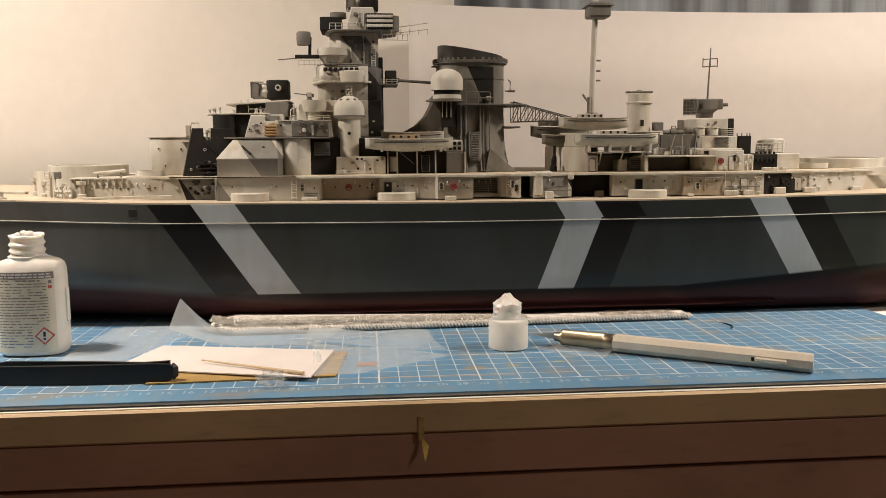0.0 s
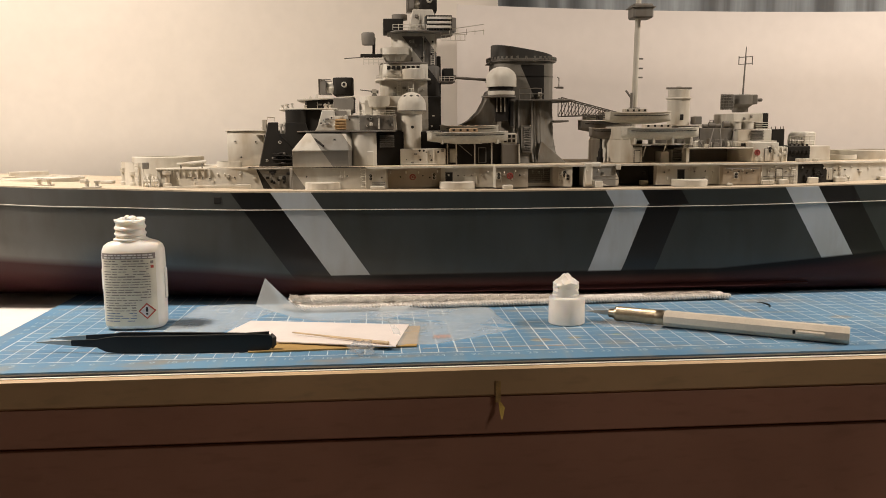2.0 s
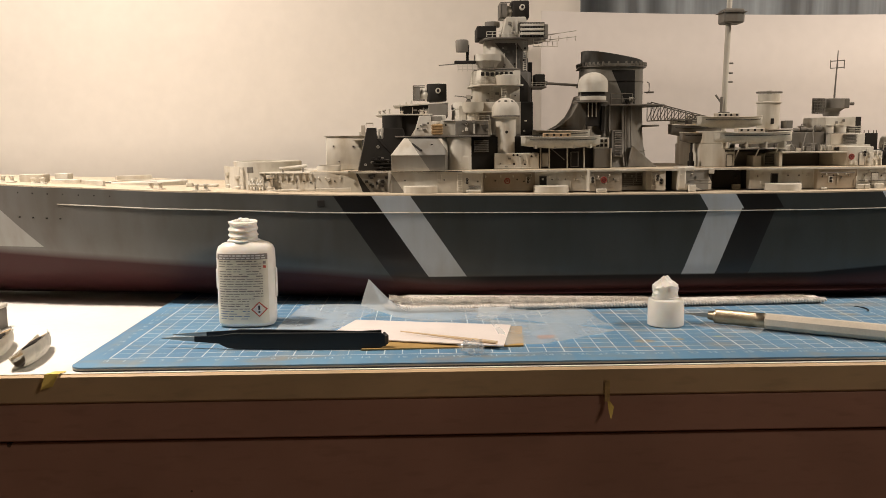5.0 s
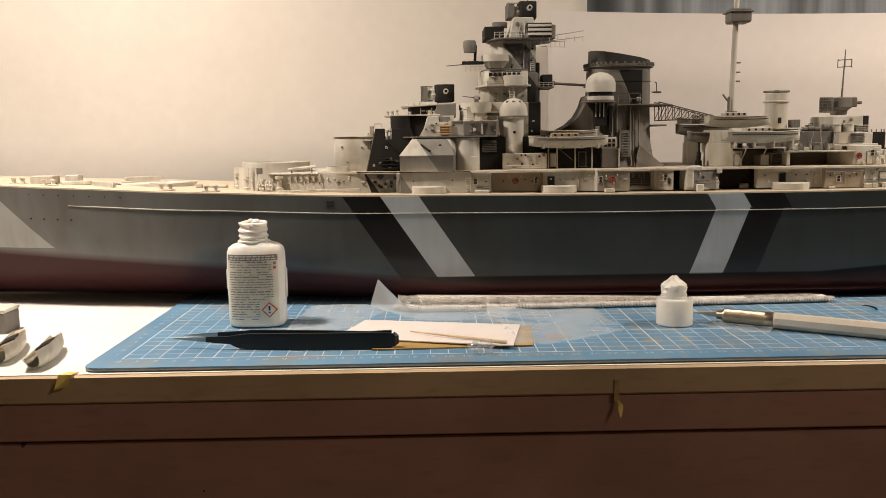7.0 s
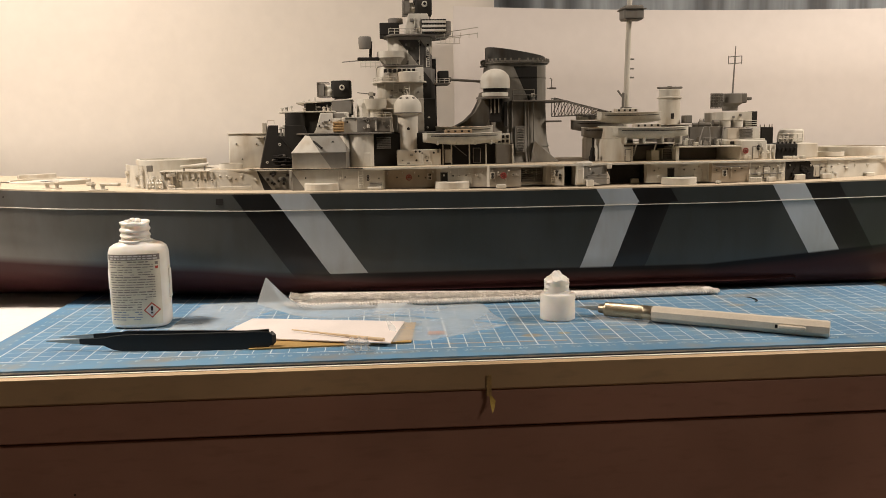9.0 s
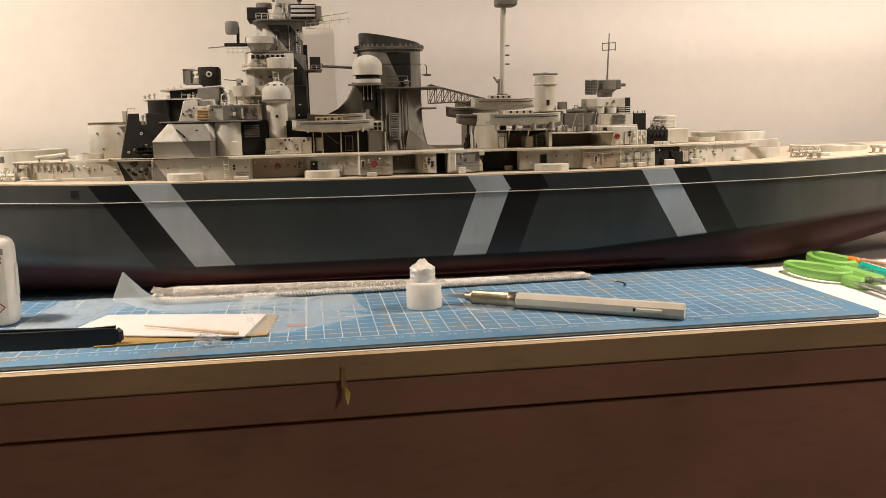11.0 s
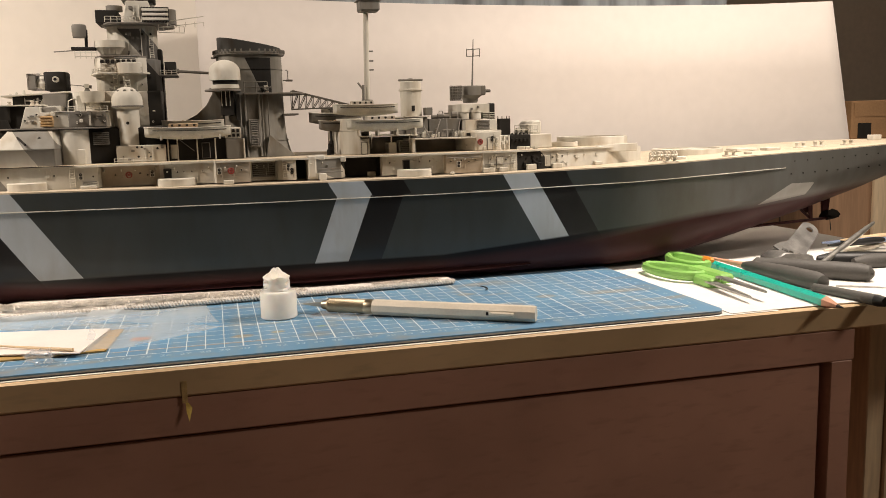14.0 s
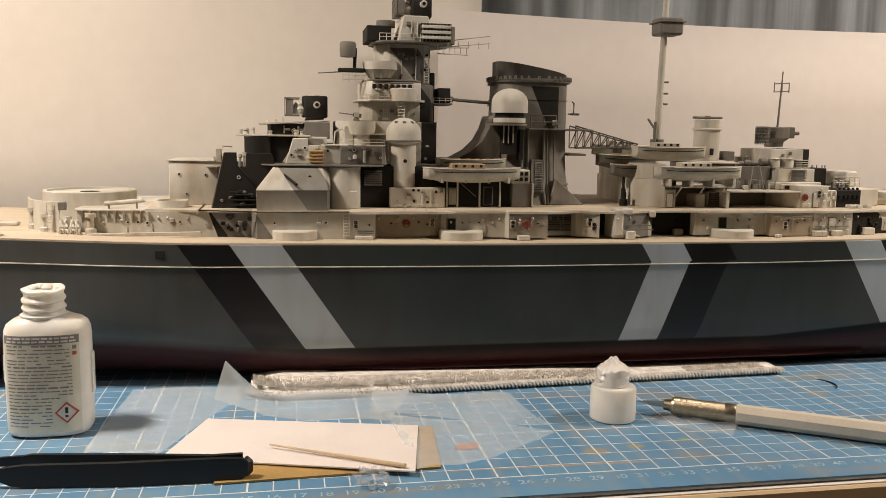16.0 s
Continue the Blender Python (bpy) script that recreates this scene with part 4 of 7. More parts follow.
rimmed_port(0.1300, 0.0990, YC - 0.0500, 0.0007)
for i in range(18):
    x, z = rnd.uniform(0.1350, 0.1490), rnd.uniform(0.0955, 0.1040)
    part("deck_clutter", box(x - 0.0014, x + 0.0014, YC - rnd.uniform(0.0515, 0.0545), YC - 0.0495, z - 0.0008, z + 0.0008, 0.0003), "recess" if i % 4 else "mid", ship)
for k in range(3):
    part("clutter_bar", tube((0.1350, YC - 0.0540, 0.0965 + 0.003 * k), (0.1490, YC - 0.0545, 0.0970 + 0.0026 * k), 0.0004, 6), "recess", ship)
part("slant_rail", tube((0.1395, YC - 0.0508, 0.1178), (0.1490, YC - 0.0508, 0.1075), 0.0007, 6), "recess", ship)
# faceted gun-house block with a knuckle
def knuckle(s):
    b = bmesh.new()
    wall = [(0.1497, 0.0672), (0.1885, 0.0672), (0.1915, 0.0500), (0.1530, 0.0500)]
    kn = [(0.1492, 0.0680), (0.1890, 0.0680), (0.1918, 0.0500), (0.1525, 0.0490)]
    top = [(0.1590, 0.0560), (0.1862, 0.0560), (0.1915, 0.0460), (0.1610, 0.0460)]
    rows = []
    for outline, z in ((wall, 0.0942), (wall, 0.1054), (kn, 0.1060), (top, 0.1186)):
        rows.append([b.verts.new((x, YC + s * w, z)) for x, w in outline])
    for p, q in zip(rows, rows[1:]):
        for k in range(4):
            b.faces.new((p[k], p[(k + 1) % 4], q[(k + 1) % 4], q[k]))
    b.faces.new(rows[0])
    b.faces.new(rows[-1])
    bmesh.ops.recalc_face_normals(b, faces=b.faces)
    return bevel_all(b, 0.0003)


sym("faceted_house", knuckle, "grey")
part("deck_edge_trim", plan([(0.118, 0.0618), (0.149, 0.0725), (0.200, 0.0728), (0.2005, 0.0715), (0.150, 0.0710), (0.119, 0.0606)], 0.0941, 0.0946, 0.0), "recess", ship)
rimmed_port(0.1790, 0.1130, YC - 0.0612, 0.0010)
part("gun_barrel", tube((0.1635, YC - 0.0570, 0.1150), (0.1715, YC - 0.0700, 0.1092), 0.0008, 10), "recess", ship)
# core walls near-black, so the bridge recess has its shade in the colour
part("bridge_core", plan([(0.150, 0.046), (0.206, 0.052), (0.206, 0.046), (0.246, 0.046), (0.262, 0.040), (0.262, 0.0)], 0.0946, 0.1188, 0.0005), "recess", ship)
sym("curved_house", lambda s: lathe([(0.0095, 0.0946), (0.0095, 0.1182), (0.0090, 0.1186), (0.0, 0.1186)], 0.1990, YC + s * 0.0480, 24), "light")
sym("corner_locker", side_box(0.1990, 0.2062, 0.046, 0.0572, 0.0946, 0.1050), "light")
part("upper_bridge_deck", plan([(0.150, 0.048), (0.159, 0.057), (0.193, 0.0575), (0.204, 0.0600), (0.221, 0.0560), (0.224, 0.0360), (0.262, 0.0340), (0.262, 0.0)], 0.1188, 0.1198, 0.0002), "mid", ship)
louvre(0.2105, 0.2215, 0.1075, 0.1165, YC - 0.0464, 7)
part("side_house", box(0.2255, 0.2585, YC - 0.0500, YC - 0.030, 0.0946, 0.1065, 0.0005), "light", ship)
for x, z in ((0.2395, 0.1050), (0.2425, 0.1050), (0.2400, 0.0985), (0.2480, 0.0980), (0.2530, 0.1040)):
    port(x, z, YC - 0.0500, 0.0008)
# second level with hatch boxes
# upper works
sym("second_bridge_house", lambda s: extrude([(0.1655, 0.1198), (0.2235, 0.1198), (0.2226, 0.1302), (0.1785, 0.1304), (0.1785, 0.1344), (0.1700, 0.1344)], "y", YC + s * 0.0200, YC + s * 0.0500, 0.0003), "light")
sym("hatch_house", side_box(0.1965, 0.2210, 0.0400, 0.0515, 0.1200, 0.1306), "mid")
sym("house_coaming", side_box(0.1860, 0.2230, 0.0300, 0.0508, 0.1304, 0.1310, 0.0001), "light")
rack = part("slatted_rack", box(0.1792, 0.1870, YC - 0.0535, YC - 0.0500, 0.1205, 0.1280, 0.0004), "tan", ship, "small yellow slatted rack")
for k in range(4):
    part("rack_slat", box(0.1789, 0.1873, YC - 0.0542, YC - 0.0534, 0.1209 + 0.0019 * k, 0.1218 + 0.0019 * k, 0.0001), "tan", rack)
for x, z in ((0.1690, 0.1250), (0.1766, 0.1290), (0.1895, 0.1275)):
    rimmed_port(x, z, YC - 0.0500, 0.0009)
rimmed_port(0.2045, 0.1283, YC - 0.0515, 0.0009)
for dz in (0.0, 0.0035):
    part("wall_step", box(0.1722, 0.1748, YC - 0.0508, YC - 0.0498, 0.1240 + dz, 0.1252 + dz, 0.0002), "mid", ship)
part("wall_lamp", lathe([(0.0011, 0), (0.0011, 0.0020), (0.0, 0.0024)], 0.2048, YC - 0.0525, 12, None, 0.1232), "light", ship)
# armoured conning position, black, with its two platforms and director
part("conning_house", plan([(0.1455, 0.0200), (0.1470, 0.0300), (0.1520, 0.0345), (0.1900, 0.0350), (0.1900, 0.0)], 0.1198, 0.1352, 0.0004), "conning", ship)
part("forward_platform", plan([(0.1365, 0.0200), (0.1400, 0.0330), (0.1500, 0.0375), (0.1800, 0.0375), (0.1800, 0.0)], 0.1352, 0.1362, 0.0002), "light", ship)
part("forward_house", plan([(0.1550, 0.0120), (0.1570, 0.0215), (0.1915, 0.0225), (0.1915, 0.0)], 0.1362, 0.1428, 0.0003), "conning", ship)
part("forward_roof", extrude([(0.1500, 0.1420), (0.1660, 0.1428), (0.1925, 0.1446), (0.1925, 0.1456), (0.1660, 0.1440), (0.1500, 0.1432)], "y", YC - 0.0240, YC + 0.0240, 0.0002), "light", ship)
part("forward_house_end", box(0.1770, 0.1920, YC - 0.0245, YC + 0.0245, 0.1340, 0.1440, 0.0003), "mid", ship)
for x, y, r, h in ((0.1400, 0.030, 0.0012, 0.0028), (0.1435, 0.033, 0.0016, 0.0034), (0.1475, 0.034, 0.0010, 0.0040), (0.1570, 0.034, 0.0013, 0.0024), (0.1720, 0.036, 0.0014, 0.0030), (0.1750, 0.036, 0.0011, 0.0024)):
    part("platform_fitting", lathe([(r, 0), (r * 0.8, h * 0.3), (r * 0.6, h * 0.6), (r, h * 0.7), (r * 0.9, h), (0.0, h)], x, YC - y, 10, None, 0.1362), "light", ship)
for x, y, h in ((0.1555, 0.020, 0.0016), (0.1600, 0.022, 0.0024), (0.1640, 0.018, 0.0040), (0.1690, 0.021, 0.0020)):
    part("roof_fitting", lathe([(0.0012, 0), (0.0010, h * 0.5), (0.0005, h), (0.0, h)], x, YC - y, 8, None, 0.1430), "light", ship)
part("black_side_drum", lathe([(0.0080, 0.1240), (0.0080, 0.1350), (0.0, 0.1350)], 0.1500, YC - 0.0310, 24), "black", ship)
part("slender_davit", hose([(0.1940, YC - 0.0320, 0.1310), (0.1948, YC - 0.0320, 0.1385), (0.1985, YC - 0.0330, 0.1400), (0.2005, YC - 0.0330, 0.1392)], 0.0004, 5), "light", ship)
part("deck_box", box(0.1790, 0.1870, YC - 0.0420, YC - 0.0300, 0.1304, 0.1342, 0.0003), "mid", ship)
part("signal_locker", box(0.2000, 0.2055, YC - 0.0330, YC - 0.0200, 0.1304, 0.1420, 0.0004), "light", ship)
part("shelf_platform", box(0.2050, 0.2280, YC - 0.0360, YC - 0.0220, 0.1368, 0.1376, 0.0002), "light", ship)


def director(x0, x1, zb, zt, arm):
    d = part("director_housing", plan([(x0, 0.0075), (x0 + 0.002, 0.0105), (x1 - 0.001, 0.0105), (x1, 0.0085), (x1, 0.0)], zb, zt, 0.0006), "black", ship, "black rangefinder housing")
    part("director_pedestal", lathe([(0.0065, -0.003), (0.0055, 0.0), (0.0, 0.0)], (x0 + x1) / 2, YC, 18, None, zb), "mid", ship)
    xm = (x0 + x1) / 2 + 0.001
    part("rangefinder_eye", tube((xm, YC - 0.0102, (zb + zt) / 2 + 0.001), (xm, YC - 0.0150, (zb + zt) / 2 + 0.001), 0.0021, 14), "light", d)
    part("rangefinder_lens", tube((xm, YC - 0.0150, (zb + zt) / 2 + 0.001), (xm, YC - 0.0154, (zb + zt) / 2 + 0.001), 0.0011, 12), "glass_dark", d)
    bm = bmesh.new()
    a, b_ = arm
    for z in (zb + 0.001, zt - 0.0015):
        for y in (-0.010, 0.010):
            tube((a, YC + y, z), (b_, YC + y, z), 0.0004, 5, bm)
        tube((a, YC - 0.010, z), (a, YC + 0.010, z), 0.0004, 5, bm)
    for k in range(7):
        y = -0.010 + 0.02 * k / 6
        tube((a, YC + y, zb + 0.001), (a, YC + y, zt - 0.0015), 0.00028, 4, bm)
    for k in range(4):
        z = zb + 0.001 + (zt - zb - 0.0025) * k / 3
        tube((a, YC - 0.010, z), (a, YC + 0.010, z), 0.00028, 4, bm)
    part("radar_frame", bm, "mid", d)
    part("radar_panel", box(a + 0.0006, a + 0.0052, YC - 0.0098, YC + 0.0098, zb + 0.0015, zt - 0.002, 0.0002), "mid", d)
    part("radar_arm", lathe([(0.0040, 0.0), (0.0052, 0.004), (0.0034, 0.008), (0.0, 0.009)], x0 - 0.0010, YC - 0.004, 16, None, zb + 0.001), "light", d)
    tip = part("housing_cap", lathe([(0.0034, 0), (0.003, 0.0008), (0.0, 0.0012)], (x0 + x1) / 2, YC, 14, None, zt), "light", d)
    return d


director(0.1760, 0.1915, 0.1470, 0.1600, (0.1655, 0.1745))

# ---- tower ----
part("tower_base", plan([(0.196, 0.020), (0.204, 0.028), (0.257, 0.026), (0.258, 0.0)], 0.1198, 0.1450, 0.0006), "tower", ship)
part("tower_mid", plan([(0.212, 0.012), (0.218, 0.020), (0.254, 0.019), (0.2575, 0.010), (0.2575, 0.0)], 0.1450, 0.1680, 0.0006), "tower", ship)
part("tower_shaft", plan([(0.2210, 0.006), (0.2290, 0.0150), (0.2480, 0.0150), (0.2555, 0.008), (0.2555, 0.0)], 0.1680, 0.1925, 0.0006), "tower", ship, "grey faceted command tower")
part("tower_fin", box(0.2555, 0.2585, YC - 0.008, YC + 0.008, 0.1190, 0.1760, 0.0004), "black", ship)
for x, z in ((0.244, 0.174), (0.251, 0.177), (0.246, 0.186), (0.252, 0.186), (0.236, 0.172), (0.250, 0.155), (0.244, 0.150)):
    port(x, z, YC - 0.0155 - (0.004 if z < 0.168 else 0), 0.0008)
# enclosed bridge with windows
part("bridge_floor", plan([(0.2085, 0.012), (0.216, 0.030), (0.246, 0.030), (0.250, 0.022), (0.250, 0.0)], 0.1570, 0.1582, 0.0002), "light", ship)
part("bridge_wall", plan([(0.2115, 0.012), (0.2170, 0.0270), (0.2430, 0.0275), (0.2480, 0.020), (0.2480, 0.0)], 0.1582, 0.1690, 0.0005), "light", ship)
for k in range(7):
    x = 0.2185 + 0.0036 * k
    part("bridge_window", box(x - 0.0012, x + 0.0012, YC - 0.0277, YC - 0.0262, 0.1645, 0.1672, 0.0001), "recess", ship)
part("bridge_apron", lathe([(0.0085, 0.1572), (0.0085, 0.1645), (0.0078, 0.1650), (0.0078, 0.1600), (0.0, 0.1600)], 0.2365, YC - 0.026, 24), "light", ship)
part("searchlight_rack", box(0.2275, 0.2415, YC - 0.0335, YC - 0.0315, 0.1672, 0.1682, 0.0003), "mid", ship)
part("bridge_roof", plan([(0.2125, 0.014), (0.2175, 0.0280), (0.2440, 0.0280), (0.2480, 0.020), (0.2480, 0.0)], 0.1690, 0.1700, 0.0002), "mid", ship)
# round gun platform above it
part("round_platform", lathe([(0.0070, 0.1715), (0.0100, 0.1760), (0.0108, 0.1764), (0.0108, 0.1812), (0.0103, 0.1812), (0.0103, 0.1768), (0.0, 0.1768)], 0.2235, YC - 0.0120, 32), "light", ship, "round pale gun platform")
for k in range(5):
    a = radians(205 + 32 * k)
    part("platform_strut", tube((0.2235 + 0.0100 * math.cos(a), YC - 0.012 + 0.0100 * math.sin(a), 0.1765), (0.2235 + 0.0065 * math.cos(a), YC - 0.012 + 0.0065 * math.sin(a), 0.1700), 0.0003, 5), "light", ship)


def light_gun(x, y, z, turn, length=0.011, parent=None):
    g = part("gun_mount", lathe([(0.0022, 0), (0.0014, 0.0018), (0.0010, 0.0030), (0.0, 0.0032)], x, y, 12, None, z), "mid", ship, "light twin gun on a pedestal")
    d = Vector((math.cos(radians(turn)), math.sin(radians(turn)), 0.12))
    n = Vector((-d.y, d.x, 0)).normalized() * 0.0008
    c = Vector((x, y, z + 0.0034))
    for k in (-1, 1):
        part("barrel", tube(c + n * k - d * 0.002, c + n * k + d * length, 0.0003, 6), "mid", g)
    part("breech", tube(c - d * 0.003, c + d * 0.002, 0.0012, 8), "mid", g)
    part("gun_shield", box(x - 0.0016, x + 0.0016, y - 0.0018, y - 0.0012, z + 0.002, z + 0.0052, 0.0002), "light", g)


light_gun(0.2235, YC - 0.012, 0.1768, 200, 0.008)
light_gun(0.2075, YC - 0.030, 0.1450, 178, 0.0105)
part("gun_tub", lathe([(0.0075, 0.1370), (0.0085, 0.1405), (0.0085, 0.1448), (0.0080, 0.1448), (0.0080, 0.1410), (0.0, 0.1410)], 0.2105, YC - 0.0300, 26), "light", ship)
part("gun_tub_stem", lathe([(0.0052, 0.1198), (0.0052, 0.1370), (0.0, 0.1370)], 0.2105, YC - 0.0300, 20), "light", ship)
# searchlight arm forward of the round platform
part("searchlight_bracket", box(0.1975, 0.2140, YC - 0.0180, YC - 0.0120, 0.1745, 0.1768, 0.0004), "black", ship)
sl = part("searchlight", lathe([(0.0046, -0.0040), (0.0050, 0.0), (0.0050, 0.0040), (0.0044, 0.0050), (0.0, 0.0054)], 0.2035, YC - 0.0150, 20, None, 0.1875), "mid", ship, "round grey searchlight")
part("searchlight_yoke", tube((0.2075, YC - 0.015, 0.1768), (0.2080, YC - 0.015, 0.1890), 0.0011, 8), "black", sl)
part("yard_rod", tube((0.1855, YC - 0.015, 0.1735), (0.2010, YC - 0.015, 0.1747), 0.0004, 5), "mid", ship)
bm = bmesh.new()
for z in (0.1700, 0.1725):
    tube((0.2000, YC - 0.020, z), (0.2150, YC - 0.020, z), 0.0003, 5, bm)
for k in range(5):
    tube((0.2000 + 0.0037 * k, YC - 0.020, 0.1685), (0.2000 + 0.0037 * k, YC - 0.020, 0.1740), 0.0003, 5, bm)
part("signal_frame", bm, "light", ship)
# top platform
part("top_platform", plan([(0.2180, 0.010), (0.2240, 0.0230), (0.2600, 0.0230), (0.2685, 0.012), (0.2685, 0.0)], 0.1925, 0.1937, 0.0003), "mid", ship)
part("top_house", extrude([(0.2335, 0.1937), (0.2560, 0.1937), (0.2520, 0.2090), (0.2370, 0.2090)], "y", YC - 0.0200, YC + 0.0200, 0.0005), "light", ship, "pale sloping top house")
part("top_house_front", box(0.2150, 0.2300, YC - 0.0150, YC + 0.0150, 0.1937, 0.2030, 0.0005), "black", ship)
part("top_drum", lathe([(0.0058, 0.2030), (0.0058, 0.2068), (0.0, 0.2068)], 0.2275, YC - 0.006, 20), "mid", ship)
for k in range(3):
    part("vent_panel", box(0.2475, 0.2655, YC - 0.0245, YC - 0.0225, 0.1950 + 0.0032 * k, 0.1968 + 0.0032 * k, 0.0002), "light", ship)
part("vent_backing", box(0.2470, 0.2660, YC - 0.0226, YC - 0.0210, 0.1937, 0.2045, 0.0003), "recess", ship)
for k in range(9):
    part("vent_post", box(0.2480 + 0.0021 * k, 0.2485 + 0.0021 * k, YC - 0.0240, YC - 0.0224, 0.1940, 0.2040), "mid", ship)
part("end_drum", lathe([(0.0050, 0.1937), (0.0050, 0.2040), (0.0, 0.2040)], 0.2655, YC - 0.010, 20), "mid", ship)
part("top_rail", rail([(0.222, YC - 0.0225, 0.1937), (0.2470, YC - 0.0228, 0.1937)], 0.004, 0.004), "light", ship)
director(0.2420, 0.2560, 0.2095, 0.2225, (0.2335, 0.2420))
part("top_antenna", tube((0.2500, YC, 0.2230), (0.2502, YC, 0.2420), 0.0004, 6), "mid", ship)
# ladders and yards trailing aft of the tower
for z, x1 in ((0.1905, 0.2900), (0.1870, 0.2760)):
    bm = bmesh.new()
    for dz in (0.0, 0.0034):
        tube((0.2580, YC - 0.018, z + dz), (x1, YC - 0.024, z + dz * 1.3 + (0.003 if z > 0.19 else -0.001)), 0.0003, 5, bm)
    for k in range(6):
        x = 0.2580 + (x1 - 0.258) * k / 5
        tube((x, YC - 0.020, z), (x, YC - 0.020, z + 0.0040), 0.00022, 4, bm)
    part("aerial_yard", bm, "light", ship)
# side bracket and pipe to the funnel
part("rear_gallery", box(0.2560, 0.2690, YC - 0.0140, YC + 0.0140, 0.1560, 0.1572, 0.0002), "mid", ship)
part("rear_locker", box(0.2600, 0.2680, YC - 0.0120, YC + 0.0020, 0.1572, 0.1665, 0.0004), "black", ship)
part("steam_pipe", tube((0.2640, YC - 0.010, 0.1600), (0.2960, YC - 0.006, 0.1580), 0.0010, 10), "mid", ship)
part("pipe_collar", tube((0.2670, YC - 0.010, 0.1599), (0.2700, YC - 0.010, 0.1597), 0.0018, 10), "mid", ship)
ladder(0.2345, YC - 0.0310, 0.1460, 0.1565, 0.0040)

# domed high-angle director on a stem, near and far side
for s in (-1, 1):
    y = YC + s * 0.0420
    part("director_stem", lathe([(0.0075, 0.1065), (0.0075, 0.1315), (0.0090, 0.1330), (0.0, 0.1330)], 0.2345, y, 32), "light", ship, "pale round stem under the dome")
    dome = part("director_dome", lathe([(0.0095, 0.1325), (0.0104, 0.1332), (0.0104, 0.1375)] + [(0.0104 * math.cos(radians(a)), 0.1375 + 0.0098 * math.sin(radians(a))) for a in range(10, 91, 10)], 0.2345, y, 36), "light", ship,
                "pale grey dome with ribs")
    part("dome_band", lathe([(0.0106, 0.1332), (0.0109, 0.1334), (0.0109, 0.1340), (0.0106, 0.1342)], 0.2345, y, 36), "mid", dome)
    for k in range(4):
        a = radians(225 + 40 * k)
        part("dome_hatch", lathe([(0.0011, 0.0), (0.0011, 0.0012), (0.0, 0.0014)], 0.2345 + 0.0070 * math.cos(a), y + 0.0070 * math.sin(a), 8, None, 0.1438), "mid", dome)
    part("dome_tip", tube((0.2345, y, 0.1470), (0.2345, y, 0.1495), 0.0005, 6), "light", dome)
port(0.2345, 0.1220, YC - 0.0495, 0.0011)

# small fittings, pipes and hand rails on the bridge and tower walls
WALLS = [(0.168, 0.195, 0.0506, 0.121, 0.130), (0.197, 0.220, 0.0521, 0.121, 0.130), (0.228, 0.258, 0.0506, 0.096, 0.106), (0.206, 0.255, 0.0282, 0.121, 0.143),
         (0.220, 0.252, 0.0203, 0.146, 0.156), (0.230, 0.247, 0.0155, 0.170, 0.191), (0.219, 0.243, 0.0281, 0.1590, 0.1640), (0.160, 0.176, 0.0222, 0.137, 0.142), (0.238, 0.252, 0.0204, 0.196, 0.206)]
for i in range(72):
    x0, x1, w, z0, z1 = WALLS[i % len(WALLS)]
    x, z, y = rnd.uniform(x0, x1), rnd.uniform(z0, z1), YC - w
    if i % 4 == 0:
        rimmed_port(x, z, y + 0.0004, 0.0006)
    elif i % 4 == 1:
        part("pipe", tube((x, y, z0), (x, y, min(z1, z + 0.004)), 0.00025, 5), "light", ship)
    else:
        w2, h = rnd.uniform(0.0005, 0.0016), rnd.uniform(0.0004, 0.0014)
        part("wall_fitting", box(x - w2, x + w2, y - rnd.uniform(0.0004, 0.0012), y + 0.0008, z - h, z + h, 0.0002), ("light", "mid", "mid")[i % 3], ship)
for pts, z in (([(0.2095, 0.0115), (0.2162, 0.0293), (0.2455, 0.0293)], 0.1582), ([(0.1968, 0.0500), (0.2220, 0.0500)], 0.1310), ([(0.2595, 0.0225), (0.2680, 0.0115)], 0.1937), ([(0.2570, 0.0135), (0.2685, 0.0135)], 0.1572)):
    part("guard_rail", rail([(x, YC - w, z) for x, w in pts], 0.0045, 0.0030, 0.00018), "light", ship)
for x, z0, z1 in ((0.2260, 0.1460, 0.1568), (0.2520, 0.1690, 0.1920)):
    ladder(x, YC - (0.0210 if z0 < 0.15 else 0.0145), z0, z1, 0.0026)

# ---- funnel ----
def oval(x0, x1, w, n=40):
    xm, a = (x0 + x1) / 2, (x1 - x0) / 2
    return [(xm + a * math.copysign(abs(math.cos(t)) ** 0.75, math.cos(t)), YC + w * math.copysign(abs(math.sin(t)) ** 0.85, math.sin(t))) for t in (2 * math.pi * i / n for i in range(n))]


def funnel_body():
    b = bmesh.new()
    rows = []
    for z, x0, x1, w in ((0.0946, 0.2950, 0.3520, 0.0300), (0.0990, 0.2958, 0.3500, 0.0275), (0.1050, 0.2962, 0.3485, 0.0255), (0.1130, 0.2964, 0.3472, 0.0240), (0.1230, 0.2965, 0.3466, 0.0230), (0.1360, 0.2965, 0.3463, 0.0224),
                         (0.1500, 0.2965, 0.3463, 0.0221), (0.1620, 0.2968, 0.3463, 0.0220), (0.1735, 0.2975, 0.3463, 0.0220)):
        rows.append([b.verts.new((x, y, z)) for x, y in oval(x0, x1, w)])
    for p, q in zip(rows, rows[1:]):
        for i in range(len(p)):
            b.faces.new((p[i], p[(i + 1) % len(p)], q[(i + 1) % len(p)], q[i]))
    b.faces.new(rows[0])
    b.faces.new(rows[-1])
    return b


